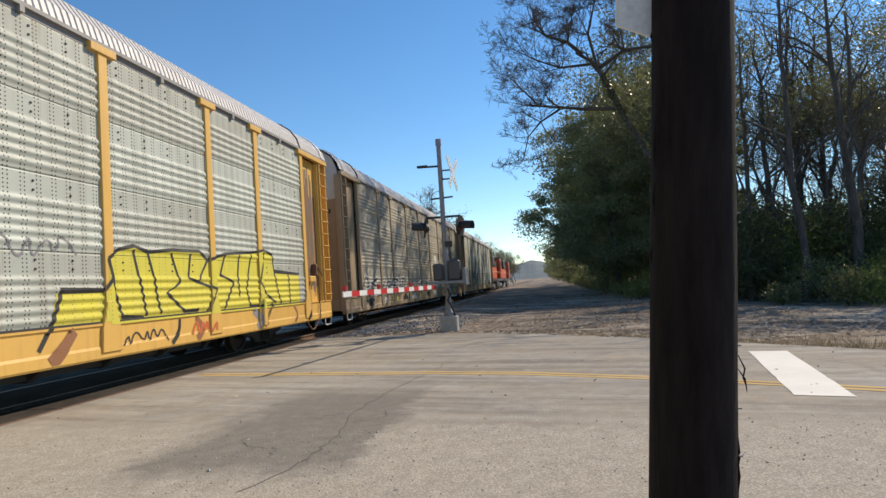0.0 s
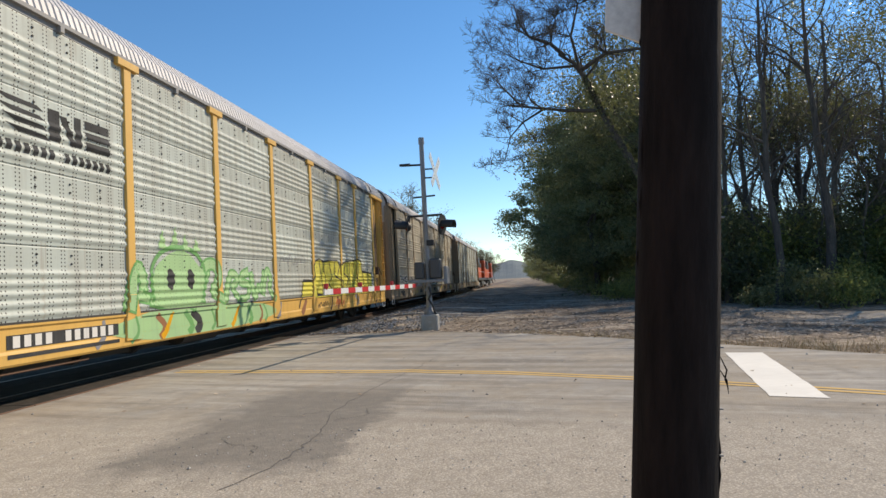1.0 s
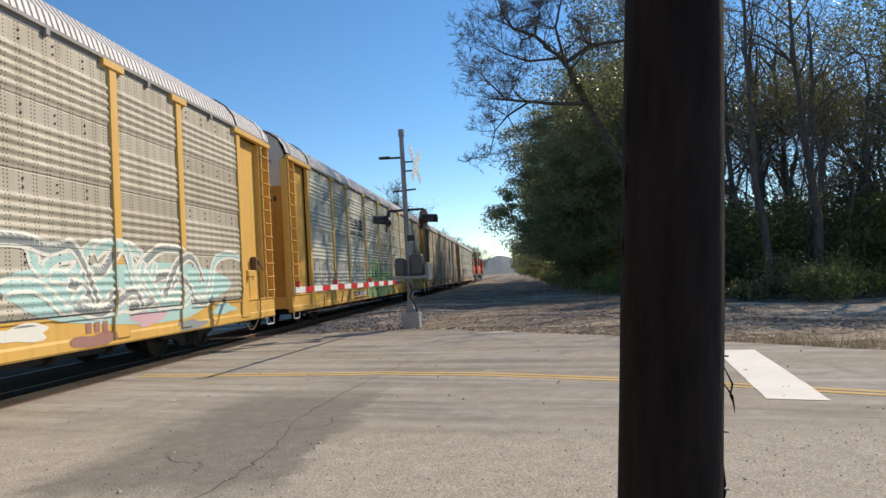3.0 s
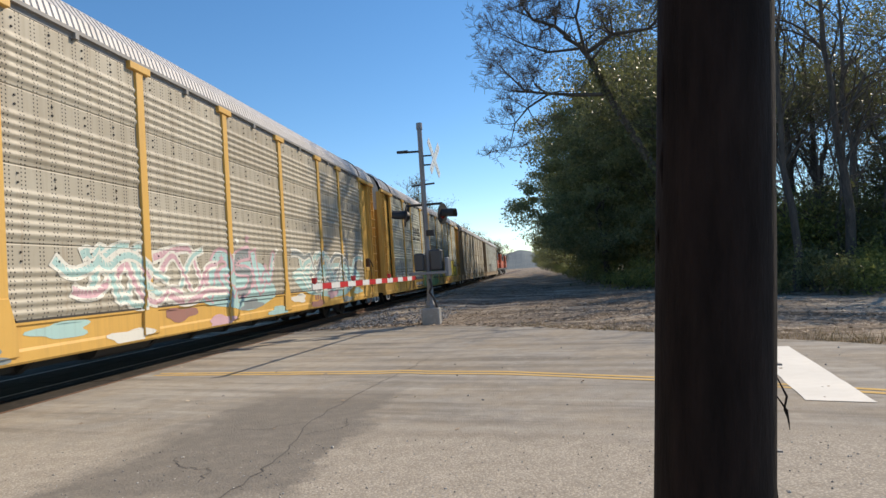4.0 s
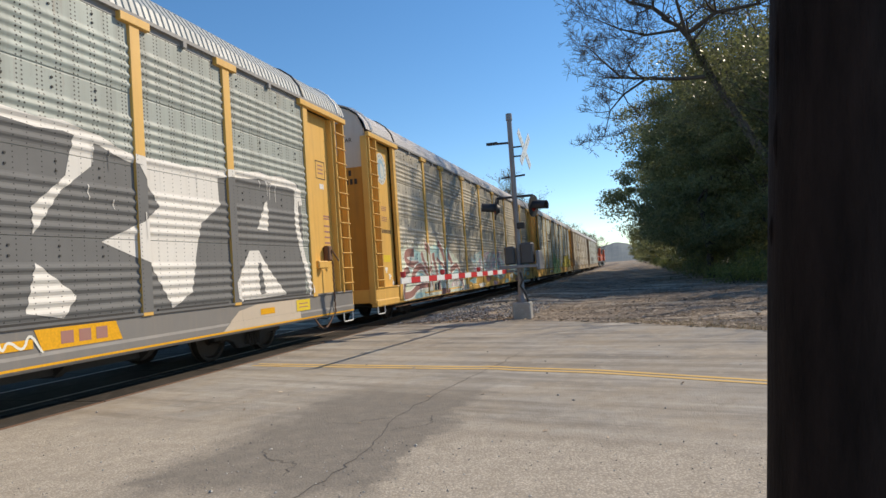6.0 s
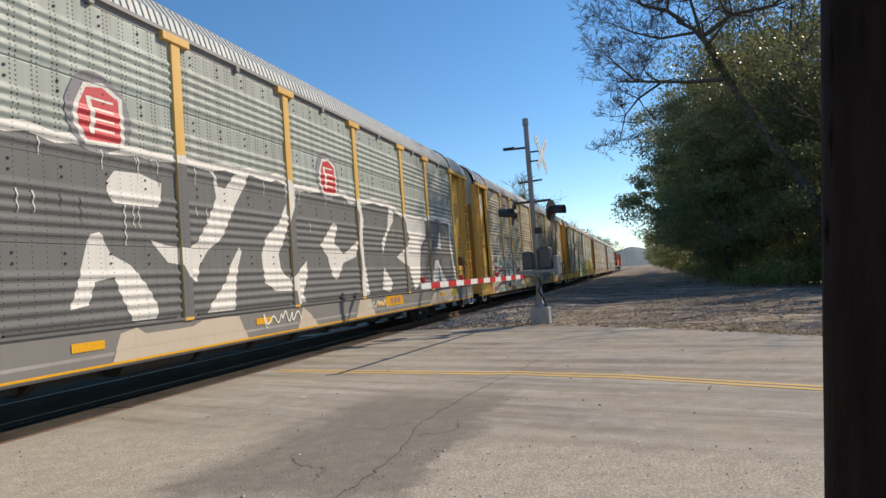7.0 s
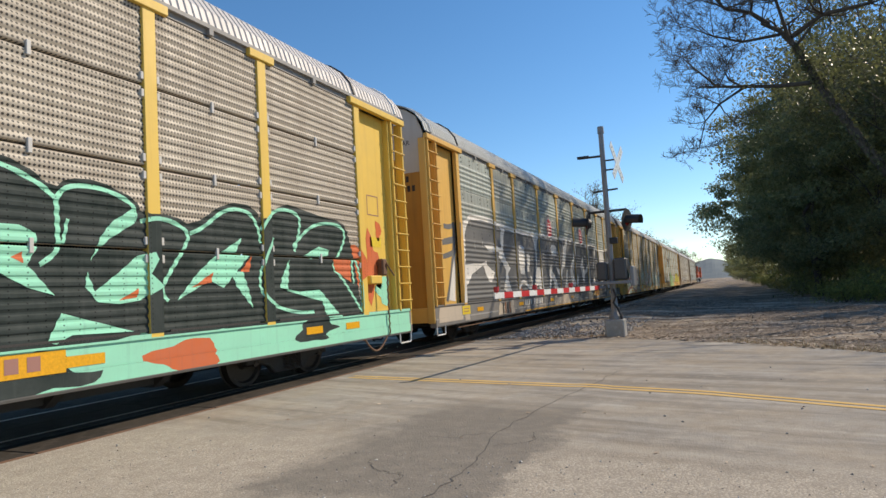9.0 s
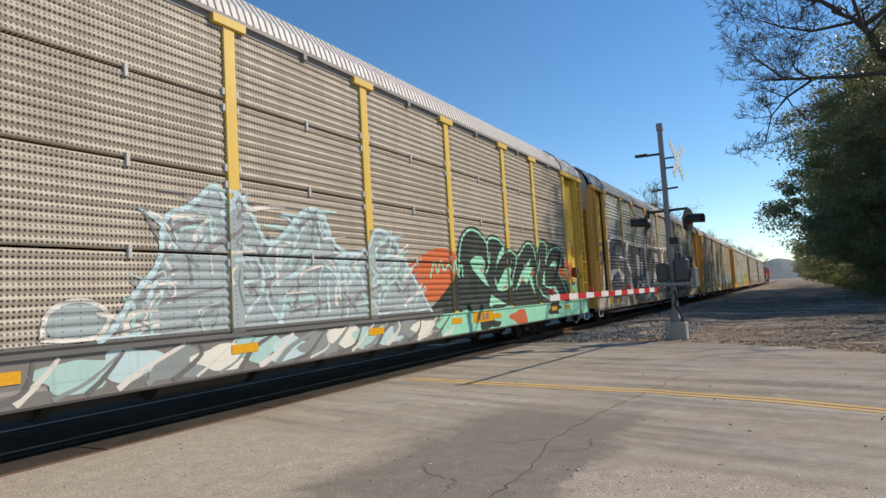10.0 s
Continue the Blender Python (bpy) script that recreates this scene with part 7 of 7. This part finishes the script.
def stones(name, label, material, count, where, size, seed):
    rg = np.random.default_rng(seed)
    oct_v = np.array([(1, 0, 0), (-1, 0, 0), (0, 1, 0), (0, -1, 0), (0, 0, 1), (0, 0, -1)], float)
    oct_f = ((0, 2, 4), (2, 1, 4), (1, 3, 4), (3, 0, 4), (2, 0, 5), (1, 2, 5), (3, 1, 5), (0, 3, 5))
    verts, faces = [], []
    for k in range(count):
        x, y = where(rg)
        s = size * rg.uniform(0.4, 1.5) * rg.uniform(0.6, 1.3, 3)
        z = ground_z(x, y) if y > along(LINE, x) + along(HALF_FAR, x) else 0.0
        q = rg.uniform(0, math.tau)
        p = oct_v * s * rg.uniform(0.75, 1.25, (6, 1))
        p = np.stack([p[:, 0] * math.cos(q) - p[:, 1] * math.sin(q), p[:, 0] * math.sin(q) + p[:, 1] * math.cos(q), p[:, 2] * 0.7], 1) + (x, y, z + s[2] * 0.3)
        b = len(verts)
        verts += p.tolist()
        faces += [(a + b, c + b, d + b) for a, c, d in oct_f]
    tagged(part(name, raw(name, verts, faces, material)), label, "stones", kind="stuff")


def clearing(rg):
    y = rg.uniform(9.5, 42) if rg.random() < 0.7 else rg.uniform(9.0, 20)
    x = rg.uniform(-5.6, 9.5)
    far = along(LINE, x) + along(HALF_FAR, x)
    return x, max(y, far + abs(rg.normal()) * 0.8 - 0.25)


def mound(rg):
    return rg.uniform(-6.1, -2.6), 15.6 + abs(rg.normal()) * 2.6


def trackside(rg):
    return rg.uniform(-6.9, -5.4), rg.uniform(15.8, 60)


def apron(rg):
    return rg.uniform(-5.5, 3.0), rg.uniform(1.0, 3.6)


def roadside(rg):
    return rg.uniform(-6.3, 4.0), rg.uniform(1.2, 9.0)


def tinted(name, a, b, rough=0.9):
    n = Nodes(name, rough)
    return n.done(n.mix(n.put("NewGeometry").outputs["Random Per Island"], a, b))


M_dryleaf = tinted("dry_leaves", (0.20, 0.14, 0.095), (0.60, 0.48, 0.36))
M_stone = tinted("broken_stone", (0.16, 0.145, 0.13), (0.48, 0.44, 0.40))
M_pebble = tinted("road_pebbles", (0.20, 0.18, 0.16), (0.66, 0.62, 0.56))
M_straw = tinted("dry_grass", (0.30, 0.21, 0.10), (0.52, 0.40, 0.22))
scatter("dry_leaves", "brown dry leaves scattered over the clearing", "leaf litter", M_dryleaf, 22000, clearing, 0.045, 5, 0.2, 0.008)
scatter("road_leaves", "few dry leaves and scraps lying on the road", "leaf litter", M_dryleaf, 45, roadside, 0.028, 6, 0.3, 0.008)
stones("rubble", "broken stones heaped beside the signal", M_stone, 1500, mound, 0.04, 7)
stones("track_stones", "loose ballast stones beside the track", M_stone, 2500, trackside, 0.045, 8)
stones("pebbles", "small pebbles on the road's gravelly edge", M_pebble, 1500, apron, 0.006, 9)
stones("road_grit", "scattered grit on the asphalt", M_pebble, 60, roadside, 0.014, 10)


def dry_grass():
    rg = np.random.default_rng(12)
    verts, faces = [], []
    for k in range(3800):
        x = rg.uniform(4.0, 9.5) if k < 2600 else rg.uniform(-0.5, 4.5)
        y = along(LINE, x) + along(HALF_FAR, x) + abs(rg.normal()) * (0.8 if k < 2600 else 0.25)
        z = ground_z(x, y)
        a, h = rg.uniform(0, math.tau), rg.uniform(0.05, 0.20)
        dx, dy = 0.004 * math.cos(a), 0.004 * math.sin(a)
        lx, ly = rg.normal(size=2) * 0.08
        b = len(verts)
        verts += [(x - dx, y - dy, z - 0.01), (x + dx, y + dy, z - 0.01), (x + lx, y + ly, z + h)]
        faces.append((b, b + 1, b + 2))
    tagged(part("dry_grass", raw("dry_grass", verts, faces, M_straw)), "short straw-coloured dry grass on the verge", "grass", kind="stuff")


dry_grass()


def cracks():
    M_crack = plain("crack_filler", (0.10, 0.095, 0.09), 0.9)
    rng = random.Random(3)
    for path, w in (([(-1.75, 8.6), (-1.9, 7.4), (-2.1, 6.1), (-2.25, 4.4), (-2.1, 3.4), (-2.05, 2.6), (-2.3, 1.6)], 0.009), ([(-2.25, 4.4), (-2.6, 4.1), (-2.9, 4.15)], 0.007), ([(-2.1, 3.9), (-1.8, 4.1), (-1.9, 4.5)], 0.006), ([(-3.0, 3.3), (-2.75, 3.0), (-2.5, 2.95), (-2.4, 2.6)], 0.006)):
        pts = []
        for a, b in zip(path, path[1:]):
            for k in range(7):
                f = k / 7
                pts.append((a[0] + (b[0] - a[0]) * f + rng.uniform(-0.035, 0.035), a[1] + (b[1] - a[1]) * f + rng.uniform(-0.035, 0.035)))
        bm = bmesh.new()
        for tri in stroke(pts, w):
            bm.faces.new([bm.verts.new((x, y, 0.0035)) for x, y in tri])
        tagged(part("road_crack", bm, M_crack), "dark jagged crack in the asphalt", "crack", "road cracks", "structure")


cracks()


def distance():
    verts, faces = [], []
    n, rows = 640, 5
    for i in range(n + 1):
        a = -1.3 + 2.6 * i / n
        h = 9 + 43 * math.exp(-((a + 0.02) / 0.045) ** 2) + 5 * noise.noise(Vector((a * 9, 1.5, 0))) + 2.5 * noise.noise(Vector((a * 70, 2.5, 0))) + 1.2 * noise.noise(Vector((a * 300, 4.5, 0)))
        for k in range(rows):
            u = k / (rows - 1)
            d = 1500 + 420 * u
            verts.append((d * math.sin(a), d * math.cos(a), -2.0 + (h + 2.0) * math.sin(u * math.pi / 2) * (1 + 0.03 * noise.noise(Vector((a * 120, u * 3, 7))))))
    for i in range(n):
        for k in range(rows - 1):
            p = i * rows + k
            faces.append((p, p + rows, p + rows + 1, p + 1))
    # distance haze is mixed into the hill's base colour as blue-grey
    n2 = Nodes("hazed_wooded_hill", 1.0)
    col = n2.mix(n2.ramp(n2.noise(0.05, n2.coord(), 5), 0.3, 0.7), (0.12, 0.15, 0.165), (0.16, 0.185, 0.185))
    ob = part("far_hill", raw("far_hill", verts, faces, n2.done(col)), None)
    tagged(ob, "low wooded hill on the horizon", "hill", kind="structure")


distance()


# ---- what moves ----
def travel(t):
    """Metres that the train has run by t; it is easing off slightly at the start."""
    return SPEED * t - 0.75 * max(0.0, 1.0 - t) ** 2


def motions():
    times = [0.0, 0.25, 0.5, 0.75, 1.0, 2.5, 5.0, 7.5, 10.0]
    for car, spins, rear in CARS:
        walk(car, [(t, pose(TRACK_X, rear + travel(t), 0.035)) for t in times])
    for eng, rear in LOCOS:
        walk(eng, [(t, pose(TRACK_X, rear + travel(t), 0.035)) for t in times])
    for car, spins, rear in CARS[2:]:
        for w, d in spins:
            walk(w, [(k / 15, pose(0, d, WHEEL_R, -math.degrees(travel(k / 15) / WHEEL_R) % 360, 0, 0)) for k in range(151)])


motions()
